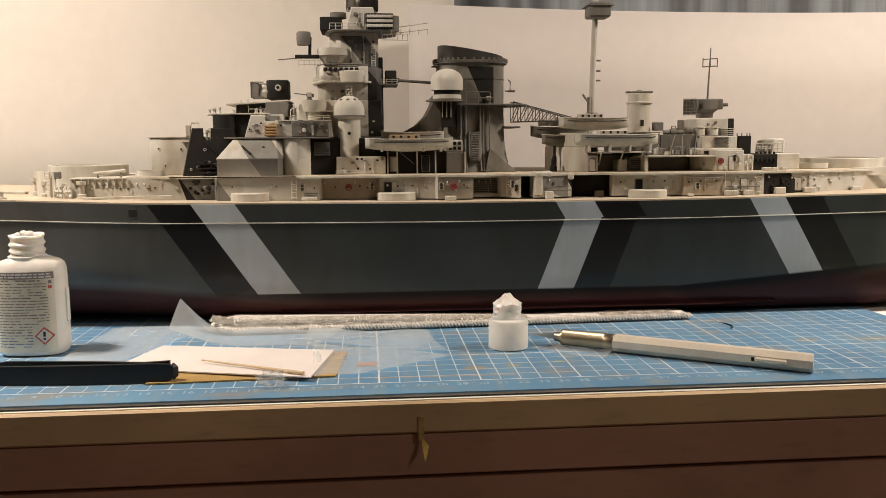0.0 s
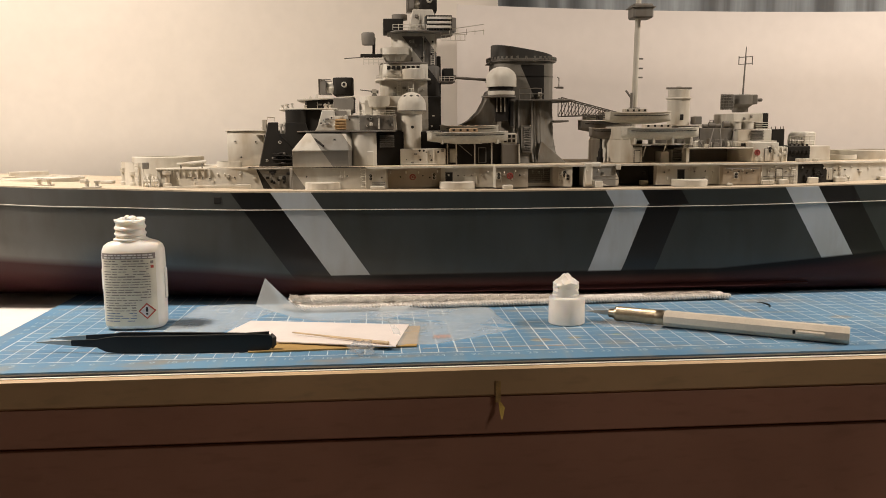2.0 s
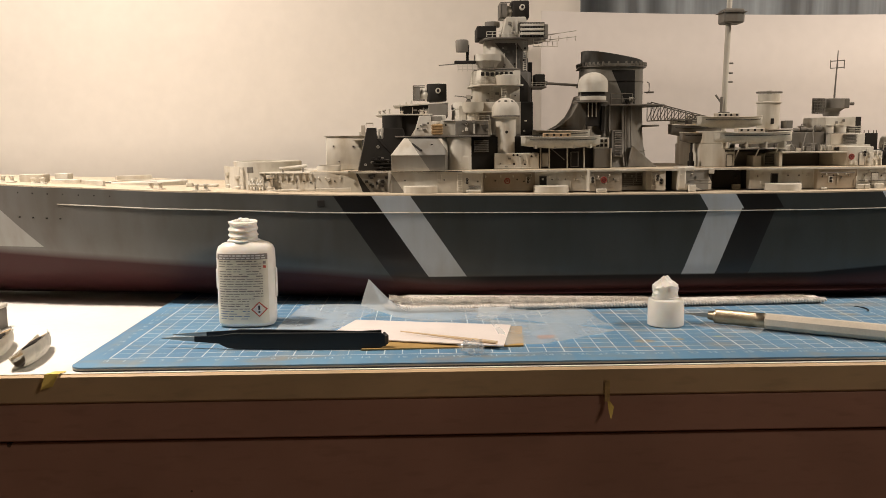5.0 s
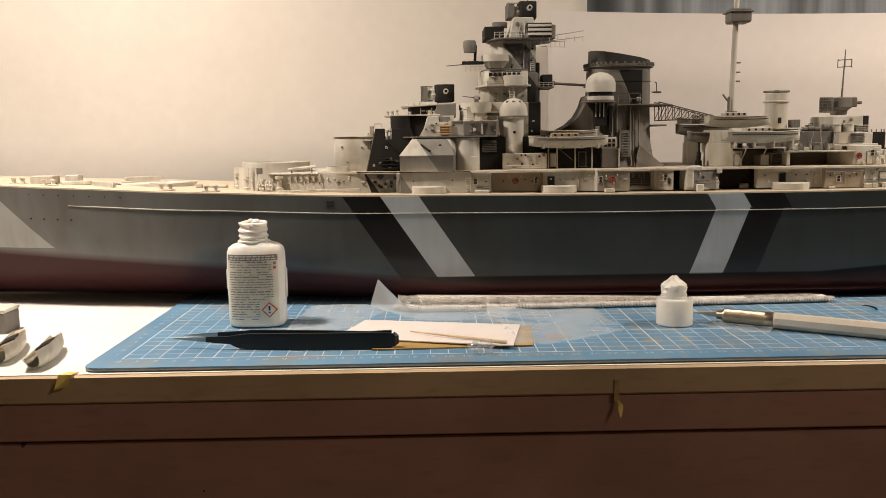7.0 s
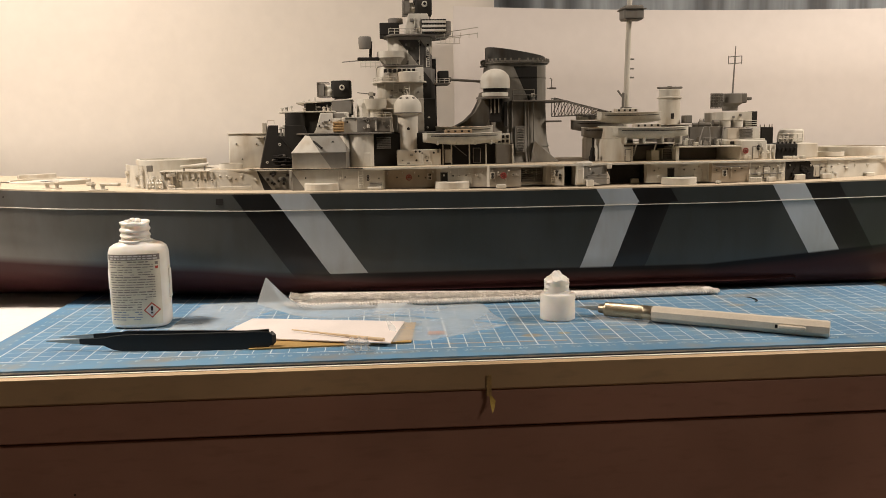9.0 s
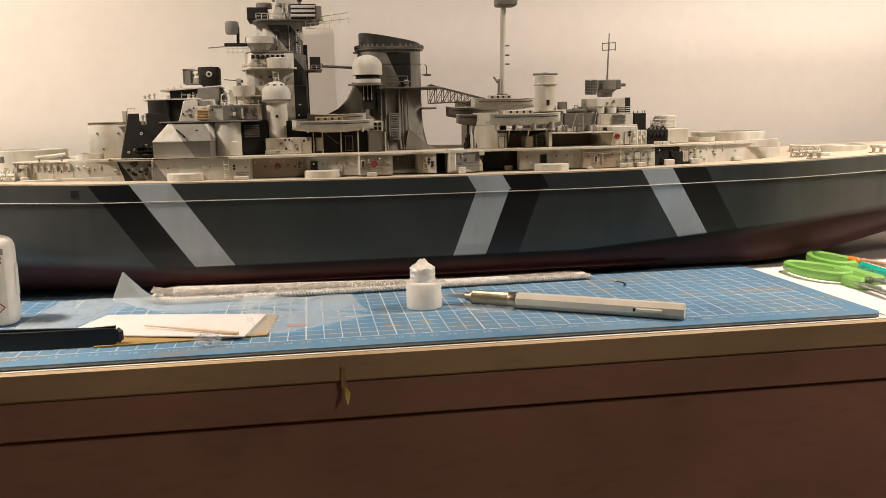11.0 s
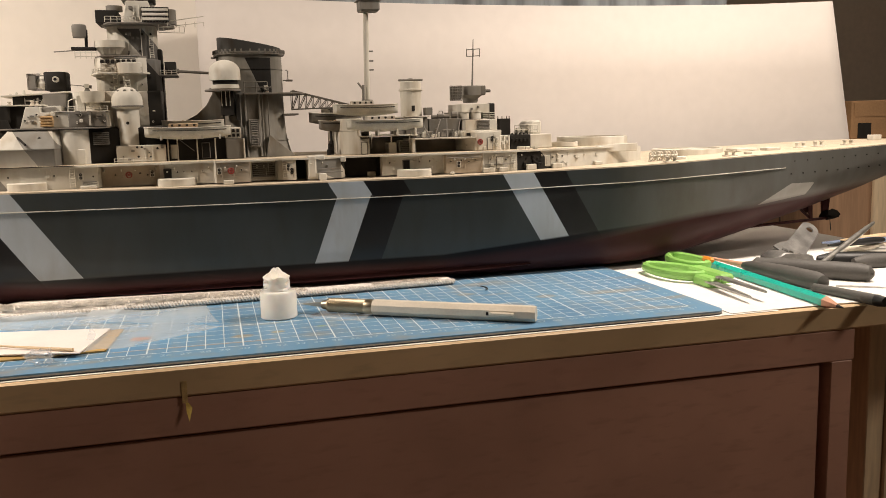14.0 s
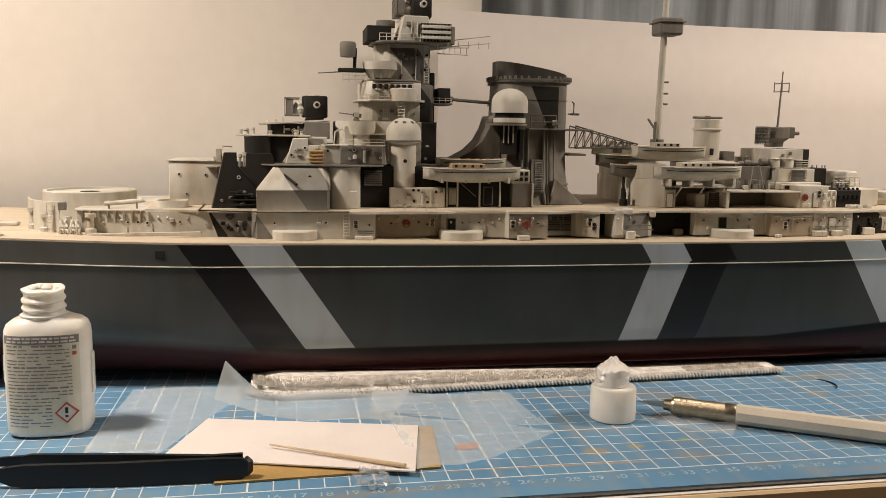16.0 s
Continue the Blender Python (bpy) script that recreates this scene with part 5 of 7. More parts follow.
part("funnel", funnel_body(), "funnel", ship, "streaked grey funnel with a black field")
part("funnel_wing", extrude([(0.2640, 0.1225), (0.2715, 0.1225), (0.2810, 0.1275), (0.2880, 0.1340), (0.2925, 0.1420), (0.2950, 0.1500), (0.3000, 0.1500), (0.3000, 0.1200), (0.2640, 0.1215)], "y", YC - 0.016, YC + 0.016, 0.0004), "funnel", ship)


def funnel_cap():
    b = bmesh.new()
    lo = oval(0.2985, 0.3460, 0.0216)
    rows = []
    for inset, low in ((0.0, True), (0.0, False), (0.0012, False), (0.0012, True)):
        ring = []
        for x, y in lo:
            xx = 0.322 + (x - 0.322) * (1 - inset * 30)
            yy = YC + (y - YC) * (1 - inset * 45)
            ring.append(b.verts.new((xx, yy, 0.1735 if low else 0.1845 - 0.0085 * ((x - 0.2985) / 0.0475))))
        rows.append(ring)
    for p, q in zip(rows, rows[1:]):
        for i in range(len(p)):
            b.faces.new((p[i], p[(i + 1) % len(p)], q[(i + 1) % len(p)], q[i]))
    return b


part("funnel_cap", funnel_cap(), "funnel", ship, "dark raked funnel cap")
part("funnel_grille", extrude(oval(0.3000, 0.3450, 0.0205), "z", 0.1736, 0.1750), "black", ship)
ov = oval(0.2955, 0.3485, 0.0240)
part("cap_gallery", extrude(ov, "z", 0.1712, 0.1722), "mid", ship)
for i in range(40):
    x, y = ov[i]
    part("gallery_knob", box(x - 0.0007, x + 0.0007, y - 0.0007, y + 0.0007, 0.1722, 0.1748, 0.0002), "mid", ship)
# searchlight dome on the funnel side
for s in (-1,):
    y = YC + s * 0.0275
    part("funnel_dome", lathe([(0.0112, 0.1515), (0.0113, 0.1530), (0.0113, 0.1575)] + [(0.0113 * math.cos(radians(a)), 0.1575 + 0.0090 * math.sin(radians(a))) for a in range(9, 91, 9)], 0.3025, y, 36), "light", ship, "pale half-round searchlight cover")
    part("dome_tray", lathe([(0.0088, 0.1448), (0.0100, 0.1456), (0.0100, 0.1484), (0.0, 0.1484)], 0.3025, y, 32), "light", ship)
    # black core stands for the shaded opening under the dome
    part("dome_gap", lathe([(0.0090, 0.1484), (0.0090, 0.1516), (0.0, 0.1516)], 0.3025, y, 28), "black", ship)
    part("dome_shelf", lathe([(0.0130, 0.1438), (0.0130, 0.1449), (0.0, 0.1449)], 0.3005, y, 32), "mid", ship)
part("funnel_slot", box(0.2985, 0.3080, YC - 0.0262, YC - 0.0200, 0.1260, 0.1455, 0.0003), "recess", ship)
for k in range(3):
    part("slot_frame", box(0.2990 + 0.0030 * k, 0.2996 + 0.0030 * k, YC - 0.0272, YC - 0.0255, 0.1330, 0.1450), "light", ship)
part("funnel_platform", plan([(0.3150, 0.0290), (0.3560, 0.0260), (0.3625, 0.012), (0.3625, 0.0), (0.3150, 0.0)], 0.1413, 0.1424, 0.0002), "mid", ship)
part("platform_rail", rail([(0.3160, YC - 0.0285, 0.1424), (0.3330, YC - 0.0270, 0.1424)], 0.008, 0.0080, 0.00035), "mid", ship)
part("funnel_lower_platform", box(0.3440, 0.3560, YC - 0.0200, YC + 0.0200, 0.1254, 0.1267, 0.0003), "mid", ship)
light_gun(0.332, YC - 0.0255, 0.1424, 300, 0.005)
for x, r in ((0.3125, 0.0006), (0.3160, 0.0009), (0.3262, 0.0010), (0.3285, 0.0006), (0.3330, 0.0005)):
    part("funnel_pipe", hose([(x, YC - 0.0305, 0.0950), (x, YC - 0.0262, 0.1050), (x, YC - 0.0240, 0.1200), (x, YC - 0.0232, 0.1415)], r, 7), "funnel", ship)
for z0, z1 in ((0.1033, 0.1118), (0.1128, 0.1218)):
    louvre(0.3190, 0.3247, z0, z1, YC - 0.0292, 7)
part("louvre_house", box(0.3180, 0.3256, YC - 0.0291, YC - 0.0180, 0.1022, 0.1228, 0.0003), "funnel", ship)
for z in (0.1065, 0.1180, 0.1290, 0.1600):
    part("funnel_seam", extrude(oval(0.2962, 0.3468 + max(0.0, 0.115 - z) * 0.25, 0.0224 + max(0.0, 0.122 - z) * 0.20), "z", z, z + 0.0004), "funnel", ship)
part("funnel_buttress", extrude([(0.3290, 0.0946), (0.3520, 0.0946), (0.3330, 0.1110)], "y", YC - 0.0305, YC - 0.0240, 0.0004), "funnel", ship)
part("funnel_ladder_cage", box(0.3095, 0.3120, YC - 0.0270, YC - 0.0225, 0.1225, 0.1415, 0.0002), "recess", ship)
part("aft_bracket", hose([(0.3463, YC - 0.010, 0.1520), (0.3500, YC - 0.010, 0.1520), (0.3500, YC - 0.010, 0.1590), (0.3485, YC - 0.010, 0.1600)], 0.0005, 5), "mid", ship)
part("bracket_lamp", box(0.3480, 0.3535, YC - 0.0115, YC - 0.0085, 0.1512, 0.1526, 0.0003), "mid", ship)
part("bracket_rod", tube((0.2910, YC - 0.014, 0.1455), (0.2975, YC - 0.014, 0.1455), 0.0012, 8), "mid", ship)
for z in (0.1560, 0.1690):
    part("funnel_step", box(0.2935, 0.2975, YC - 0.0080, YC - 0.0040, z, z + 0.0010, 0.0002), "mid", ship)

# boat hangar house between bridge and funnel, its near-black walls hold the shade
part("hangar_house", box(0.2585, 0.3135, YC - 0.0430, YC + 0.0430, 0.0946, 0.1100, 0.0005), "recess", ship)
part("hangar_end", box(0.3000, 0.3130, YC - 0.0470, YC - 0.030, 0.0946, 0.1092, 0.0005), "mid", ship)
part("hangar_corner_post", box(0.3122, 0.3134, YC - 0.0478, YC - 0.0466, 0.0946, 0.1092, 0.0002), "light", ship)
lookout = part("lookout_cabin", box(0.3000, 0.3112, YC - 0.0462, YC - 0.0340, 0.1092, 0.1172, 0.0004), "light", ship, "small pale cabin with dark windows")
for x in (0.3018, 0.3048, 0.3080):
    for z in (0.1105, 0.1138):
        part("cabin_window", box(x, x + 0.0020, YC - 0.0466, YC - 0.0460, z, z + 0.0022), "recess", lookout)
for x in (0.2600, 0.2665, 0.2800, 0.2925):
    part("hangar_pillar", box(x - 0.0005, x + 0.0005, YC - 0.0480, YC - 0.0468, 0.0946, 0.1100, 0.0002), "light", ship)
door(0.2640, 0.0960, YC - 0.0440, 0.0045, 0.0100)
door(0.2860, 0.0960, YC - 0.0440, 0.0050, 0.0105, True)
part("hangar_brace", tube((0.268, YC - 0.0465, 0.1095), (0.2780, YC - 0.0465, 0.1010), 0.0003, 5), "mid", ship)


# ---- ship's boats ----
def boat(x0, x1, y, z, beam, depth, cabin="", parent=None, hull_mat="boat", cover=None):
    n, m = 20, 7
    b = bmesh.new()
    rings = []
    L = x1 - x0
    for i in range(n + 1):
        u = i / n
        w = beam / 2 * (math.sin(math.pi * (0.06 + 0.88 * u) ** 0.85)) ** 0.6 if 0 < u < 1 else beam * 0.02
        rise = depth * 0.09 * abs(2 * u - 1) ** 2.6
        ring = []
        for k in range(m + 1):
            v = k / m
            yy = w * math.sin(v * math.pi / 2) ** 0.7
            zz = -depth * (1 - v ** 1.6) * (0.72 + 0.28 * math.sin(math.pi * min(1, max(0, 0.1 + 0.8 * u)))) + rise
            ring.append((x0 + L * u, yy, zz))
        rings.append([b.verts.new((p[0], y - p[1], z + p[2])) for p in reversed(ring)] + [b.verts.new((p[0], y + p[1], z + p[2])) for p in ring[1:]])
    for p, q in zip(rings, rings[1:]):
        for k in range(len(p) - 1):
            b.faces.new((p[k], p[k + 1], q[k + 1], q[k]))
    bo = part("ships_boat", b, hull_mat, ship, "cream clinker ship's boat")
    d = bmesh.new()
    rows = []
    for i in range(n + 1):
        a, c = rings_co(x0, L, y, z, beam, depth, i / n)
        rows.append((d.verts.new(a), d.verts.new(c)))
    for p, q in zip(rows, rows[1:]):
        d.faces.new((p[0], q[0], q[1], p[1]))
    part("boat_floor", d, cover or "tan", bo)
    for side in (0, 1):
        part("gunwale", hose([rings_co(x0, L, y, z + depth * 0.16, beam * 1.03, depth, i / n)[side] for i in range(n + 1)], depth * 0.045), "light", bo)
    st = hose([rings_co(x0, L, y, z - depth * 0.08, beam * 1.01, depth, i / n)[0] for i in range(2, n)], depth * 0.03, 5)
    part("boat_line", st, "recess", bo)
    if cabin:
        c0, c1 = x0 + L * 0.28, x0 + L * 0.62
        cab = part("cabin", box(c0, c1, y - beam * 0.28, y + beam * 0.28, z - depth * 0.1, z + depth * 0.38, 0.0005), cabin, bo)
        for k in range(4):
            xx = c0 + (c1 - c0) * (k + 0.5) / 4
            part("cabin_window", box(xx - 0.0008, xx + 0.0008, y - beam * 0.285, y - beam * 0.27, z + depth * 0.12, z + depth * 0.30), "recess", bo)
    else:
        for k in range(5):
            xx = x0 + L * (0.2 + 0.14 * k)
            part("thwart", box(xx - 0.0007, xx + 0.0007, y - beam * 0.36, y + beam * 0.36, z + depth * 0.02, z + depth * 0.08), "tan", bo)
    return bo


def rings_co(x0, L, y, z, beam, depth, u):
    w = beam / 2 * (math.sin(math.pi * (0.06 + 0.88 * u) ** 0.85)) ** 0.6 if 0 < u < 1 else beam * 0.02
    rise = depth * 0.09 * abs(2 * u - 1) ** 2.6
    return (x0 + L * u, y - w, z + rise - depth * 0.16), (x0 + L * u, y + w, z + rise - depth * 0.16)


boat(0.2450, 0.3040, YC - 0.0500, 0.1178, 0.0150, 0.0082, "buff")
boat(0.2560, 0.3000, YC - 0.0300, 0.1225, 0.0140, 0.0080)
boat(0.2450, 0.3040, YC + 0.0500, 0.1178, 0.0150, 0.0082, "buff")
for x in (0.2560, 0.2700, 0.2840, 0.2960):
    part("boat_chock", box(x - 0.0006, x + 0.0006, YC - 0.0550, YC - 0.0400, 0.1095, 0.1125, 0.0002), "light", ship)
boat(0.3870, 0.4450, YC - 0.0550, 0.1198, 0.0160, 0.0085, "light")
boat(0.3800, 0.4300, YC - 0.0360, 0.1315, 0.0150, 0.0085, "light")
# two grey boats with near-black covers; the colours hold the shade they lie in
boat(0.3640, 0.4050, YC - 0.0160, 0.1260, 0.0150, 0.0090, "", None, "mid", "recess")
boat(0.3700, 0.3960, YC - 0.0270, 0.1200, 0.0110, 0.0080, "", None, "mid", "recess")
boat(0.3800, 0.4300, YC + 0.0360, 0.1315, 0.0150, 0.0085, "light")
for x in (0.3960, 0.4100, 0.4240, 0.4380):
    part("boat_chock", box(x - 0.0007, x + 0.0007, YC - 0.0610, YC - 0.0480, 0.1085, 0.1130, 0.0002), "light", ship)

# ---- girder to the boat deck ----
bm = bmesh.new()
n = 8
for s in (-0.006, 0.006):
    for k in range(n):
        a, c = k / n, (k + 1) / n
        top = lambda f: Vector((0.3530 + 0.044 * f, YC + s, 0.1445 - 0.0115 * f))
        bot = lambda f: Vector((0.3530 + 0.044 * f, YC + s, 0.1300 + 0.0010 * f))
        tube(top(a), top(c), 0.0005, 5, bm)
        tube(bot(a), bot(c), 0.0005, 5, bm)
        tube(bot(a), top(c), 0.00035, 5, bm)
        tube(top(a), bot(a), 0.00035, 5, bm)
part("crane_girder", bm, "mid", ship, "lattice crane boom")
part("girder_block", box(0.3830, 0.3870, YC - 0.004, YC + 0.004, 0.1270, 0.1310, 0.0004), "mid", ship)

# ---- mainmast ----
part("mainmast", tube((0.4120, YC, 0.0946), (0.4165, YC, 0.3000), 0.0026, 16, None, 0.0017), "light", ship, "tall grey pole mast")
part("mast_box", box(0.4085, 0.4245, YC - 0.008, YC + 0.008, 0.2050, 0.2160, 0.0012), "mid", ship, "grey lookout box on the mast")
part("mast_platform", box(0.4070, 0.4260, YC - 0.009, YC + 0.009, 0.2130, 0.2138, 0.0002), "mid", ship)
for z in (0.174, 0.1665, 0.1595):
    part("mast_step", box(0.4150, 0.4192, YC - 0.001, YC + 0.001, z, z + 0.0012, 0.0003), "mid", ship)
part("mast_brace", tube((0.4060, YC, 0.1500), (0.4120, YC, 0.1420), 0.0008, 6), "mid", ship)
part("mast_brace", tube((0.4090, YC - 0.004, 0.1180), (0.4095, YC - 0.004, 0.1480), 0.0011, 8), "mid", ship)
part("mast_crown", lathe([(0.0045, 0.1330), (0.0045, 0.1365), (0.0, 0.1365)], 0.4130, YC, 16), "mid", ship)

# ---- after deckhouses ----
part("after_house_front", plan([(0.3835, 0.0260), (0.3865, 0.0400), (0.3900, 0.0450), (0.3970, 0.0500), (0.4045, 0.0505), (0.4045, 0.0)], 0.0946, 0.1118, 0.0003), "light", ship)
part("after_front_upper", plan([(0.3840, 0.0250), (0.3870, 0.0380), (0.3920, 0.0430), (0.4000, 0.0440), (0.4000, 0.0)], 0.1118, 0.1215, 0.0003), "light", ship)
part("front_pipe_post", lathe([(0.0016, 0), (0.0016, 0.010), (0.0009, 0.011), (0.0009, 0.019), (0.0, 0.019)], 0.3790, YC - 0.028, 10, None, 0.0946), "recess", ship)
part("front_winch", lathe([(0.0026, 0), (0.0026, 0.004), (0.0016, 0.0045), (0.0016, 0.0085), (0.0, 0.009)], 0.3770, YC - 0.034, 12, None, 0.0946), "recess", ship)
# recess wall in darker grey, standing in for shade below the boat platform
part("after_house_core", plan([(0.4045, 0.0340), (0.4380, 0.0340), (0.4380, 0.0300), (0.4780, 0.0300), (0.4780, 0.0)], 0.0946, 0.1060, 0.0003), "mid", ship)
part("after_house", plan([(0.4775, 0.0380), (0.4800, 0.0470), (0.4868, 0.0540), (0.5067, 0.0545), (0.5072, 0.0500), (0.5161, 0.0500), (0.5161, 0.0)], 0.0946, 0.1056, 0.0003), "light", ship)
part("ring_house", plan([(0.4860, 0.0500), (0.4868, 0.0548), (0.5067, 0.0548), (0.5067, 0.0)], 0.0946, 0.1088, 0.0003), "light", ship)
part("boat_platform", plan([(0.3960, 0.0520), (0.4000, 0.0580), (0.4400, 0.0580), (0.4420, 0.0500), (0.4420, 0.0)], 0.1076, 0.1084, 0.0002), "light", ship)
part("gallery_deck", plan([(0.4340, 0.0520), (0.4360, 0.0555), (0.4780, 0.0555), (0.4868, 0.0556), (0.4868, 0.0)], 0.1044, 0.1054, 0.0002), "light", ship)
part("frame_wall", box(0.4362, 0.4388, YC - 0.0545, YC - 0.0320, 0.0946, 0.1044, 0.0003), "light", ship)
part("small_house", box(0.4198, 0.4262, YC - 0.0470, YC - 0.0330, 0.0946, 0.1028, 0.0004), "light", ship)
part("small_house", box(0.4285, 0.4362, YC - 0.0460, YC - 0.0330, 0.0946, 0.1040, 0.0004), "light", ship)
louvre(0.4290, 0.4358, 0.0955, 0.1035, YC - 0.0462, 6)
louvre(0.3975, 0.4040, 0.1060, 0.1110, YC - 0.0506, 4)
door(0.4005, 0.0950, YC - 0.0506, 0.0040, 0.0085)
for x, z in ((0.3985, 0.1000), (0.4815, 0.0990)):
    rimmed_port(x, z, YC - (0.0506 if x < 0.44 else 0.0480), 0.0008)
for x in (0.4050, 0.4200, 0.4340):
    part("platform_strut", tube((x, YC - 0.0570, 0.1078), (x + 0.003, YC - 0.0400, 0.0990), 0.0005, 6), "light", ship)
door(0.4980, 0.0952, YC - 0.0548, 0.0040, 0.0090)
hose_rack(0.4998, 0.1035, YC - 0.0548)
for x, z in ((0.4935, 0.0965), (0.5035, 0.0985), (0.5040, 0.1030), (0.5100, 0.1000), (0.5135, 0.1010), (0.5020, 0.1060), (0.4895, 0.0965)):
    part("wall_fitting", box(x - 0.0010, x + 0.0010, YC - (0.0558 if x < 0.507 else 0.0510), YC - (0.0546 if x < 0.507 else 0.0498), z - 0.0012, z + 0.0012, 0.0002), "light", ship)
for x in (0.5080, 0.5112, 0.5148):
    part("wall_post", tube((x, YC - 0.0506, 0.0948), (x, YC - 0.0506, 0.1056), 0.0005, 6), "light", ship)
# black locker block with fittings, white chests before it
part("black_locker", box(0.5163, 0.5336, YC - 0.0500, YC + 0.050, 0.0946, 0.1060, 0.0005), "black", ship)
for k in range(5):
    x = 0.5185 + 0.0032 * k
    part("locker_knob", lathe([(0.0008, 0), (0.0008, 0.0014), (0.0, 0.0016)], x, YC - 0.0490, 8, None, 0.1060), "black", ship)
    part("locker_fitting", box(x - 0.0008, x + 0.0008, YC - 0.0512, YC - 0.0498, 0.1005, 0.1030, 0.0002), "recess", ship)
for x, w in ((0.5235, 0.0050), (0.5285, 0.0040), (0.5355, 0.0030)):
    part("white_chest", box(x - w / 2, x + w / 2, YC - 0.0570, YC - 0.0520, 0.0946, 0.0968, 0.0003), "light", ship)
# upper level: braced clutter, stepped house, pedestal
part("winch_house", box(0.4372, 0.4550, YC - 0.0300, YC + 0.0300, 0.1056, 0.1215, 0.0003), "mid", ship)
part("winch_roof", box(0.4360, 0.4560, YC - 0.0330, YC + 0.0330, 0.1215, 0.1224, 0.0002), "light", ship)
part("braced_house", box(0.4573, 0.4830, YC - 0.0250, YC + 0.0250, 0.1056, 0.1200, 0.0003), "mid", ship)
for x0, x1 in ((0.4400, 0.4460), (0.4520, 0.4480), (0.4560, 0.4640), (0.4660, 0.4690), (0.4740, 0.4800)):
    part("slant_brace", tube((x0, YC - 0.0470, 0.1056), (x1, YC - 0.0360, 0.1195), 0.0004, 6), "mid", ship)
for i in range(30):
    x = rnd.uniform(0.4400, 0.4830)
    w, h = rnd.uniform(0.0006, 0.0022), rnd.uniform(0.0008, 0.0032)
    y = YC - rnd.uniform(0.027, 0.040)
    part("deck_clutter", box(x - w, x + w, y - 0.0015, y + 0.0015, 0.1056, 0.1060 + h * 2, 0.0003), ("light", "mid", "mid")[i % 3], ship)
for x, r in ((0.4600, 0.0016), (0.4650, 0.0020), (0.4700, 0.0016), (0.4765, 0.0026)):
    part("roof_drum", tube((x, YC - 0.0230, 0.1200 + r), (x + 0.0045, YC - 0.0230, 0.1200 + r), r, 10), "mid", ship)
part("roof_handle", hose([(0.4670, YC - 0.02, 0.1225), (0.4672, YC - 0.02, 0.1260), (0.4700, YC - 0.02, 0.1260), (0.4702, YC - 0.02, 0.1225)], 0.0004, 5), "mid", ship)
part("stepped_house", plan([(0.4783, 0.0330), (0.4795, 0.0380), (0.4900, 0.0390), (0.5140, 0.0360), (0.5140, 0.0)], 0.1056, 0.1100, 0.0003), "light", ship)
part("stepped_house_upper", plan([(0.4840, 0.0200), (0.4860, 0.0300), (0.5125, 0.0300), (0.5135, 0.0)], 0.1100, 0.1186, 0.0003), "light", ship)
for k in range(7):
    part("vent_slat", box(0.4955, 0.5060, YC - 0.0312, YC - 0.0298, 0.1108 + 0.0011 * k, 0.1113 + 0.0011 * k), "mid", ship)
part("step_box", box(0.4800, 0.4900, YC - 0.0440, YC - 0.0380, 0.1056, 0.1092, 0.0003), "light", ship)
part("step_hatch", box(0.4825, 0.4855, YC - 0.0446, YC - 0.0438, 0.1062, 0.1084, 0.0002), "recess", ship)
part("after_pedestal", plan([(0.4848, 0.0140), (0.4860, 0.0200), (0.5097, 0.0200), (0.5097, 0.0)], 0.1186, 0.1312, 0.0003), "light", ship)
part("after_pedestal_black", box(0.5098, 0.5140, YC - 0.0202, YC + 0.0202, 0.1188, 0.1314, 0.0003), "black", ship)
part("pedestal_shelf", plan([(0.4820, 0.0200), (0.4830, 0.0270), (0.5040, 0.0275), (0.5040, 0.0)], 0.1186, 0.1192, 0.0001), "mid", ship)
for s in (-1, 1):
    for x in (0.4872, 0.4972):
        part("after_drum", lathe([(0.0044, 0.1192), (0.0044, 0.1246), (0.0, 0.1246)], x, YC + s * 0.0210, 22), "light", ship)
        part("drum_lid", lathe([(0.0050, 0.1246), (0.0050, 0.1250), (0.0, 0.1250)], x, YC + s * 0.0210, 22), "light", ship)
for k in range(4):
    part("vent_slat", box(0.5030, 0.5135, YC - 0.0232, YC - 0.0200, 0.1192 + 0.0015 * k, 0.1198 + 0.0015 * k), "light", ship)
for x, z in ((0.4945, 0.1275), (0.5000, 0.1290)):
    part("wall_fitting", box(x - 0.0008, x + 0.0008, YC - 0.0212, YC - 0.0198, z - 0.0014, z + 0.0006, 0.0002), "mid", ship)
part("black_vent_house", box(0.5169, 0.5268, YC - 0.0220, YC + 0.0220, 0.1056, 0.1188, 0.0004), "black", ship)
for x in (0.5165, 0.5200, 0.5240, 0.5262):
    part("vent_horn", tube((x, YC - 0.0205, 0.1188), (x, YC - 0.0205, 0.1208), 0.0004, 5), "mid", ship)
# crane drum
drum = part("crane_drum", lathe([(0.0086, 0.1100), (0.0086, 0.1425), (0.0098, 0.1432), (0.0098, 0.1440), (0.0084, 0.1444), (0.0084, 0.1500), (0.0060, 0.1504), (0.0, 0.1504)], 0.4490, YC, 32), "light", ship, "pale round crane post")
part("crane_cap", box(0.4390, 0.4590, YC - 0.0025, YC + 0.0025, 0.1508, 0.1524, 0.0005), "mid", drum)
part("crane_cap_knob", lathe([(0.002, 0.1502), (0.002, 0.1528), (0.0, 0.153)], 0.4490, YC, 12), "mid", drum)
part("crane_plate", box(0.4475, 0.4500, YC - 0.0094, YC - 0.0080, 0.1265, 0.1310, 0.0003), "recess", drum)
part("drum_locker", box(0.4590, 0.4640, YC - 0.012, YC, 0.1230, 0.1292, 0.0004), "mid", ship)
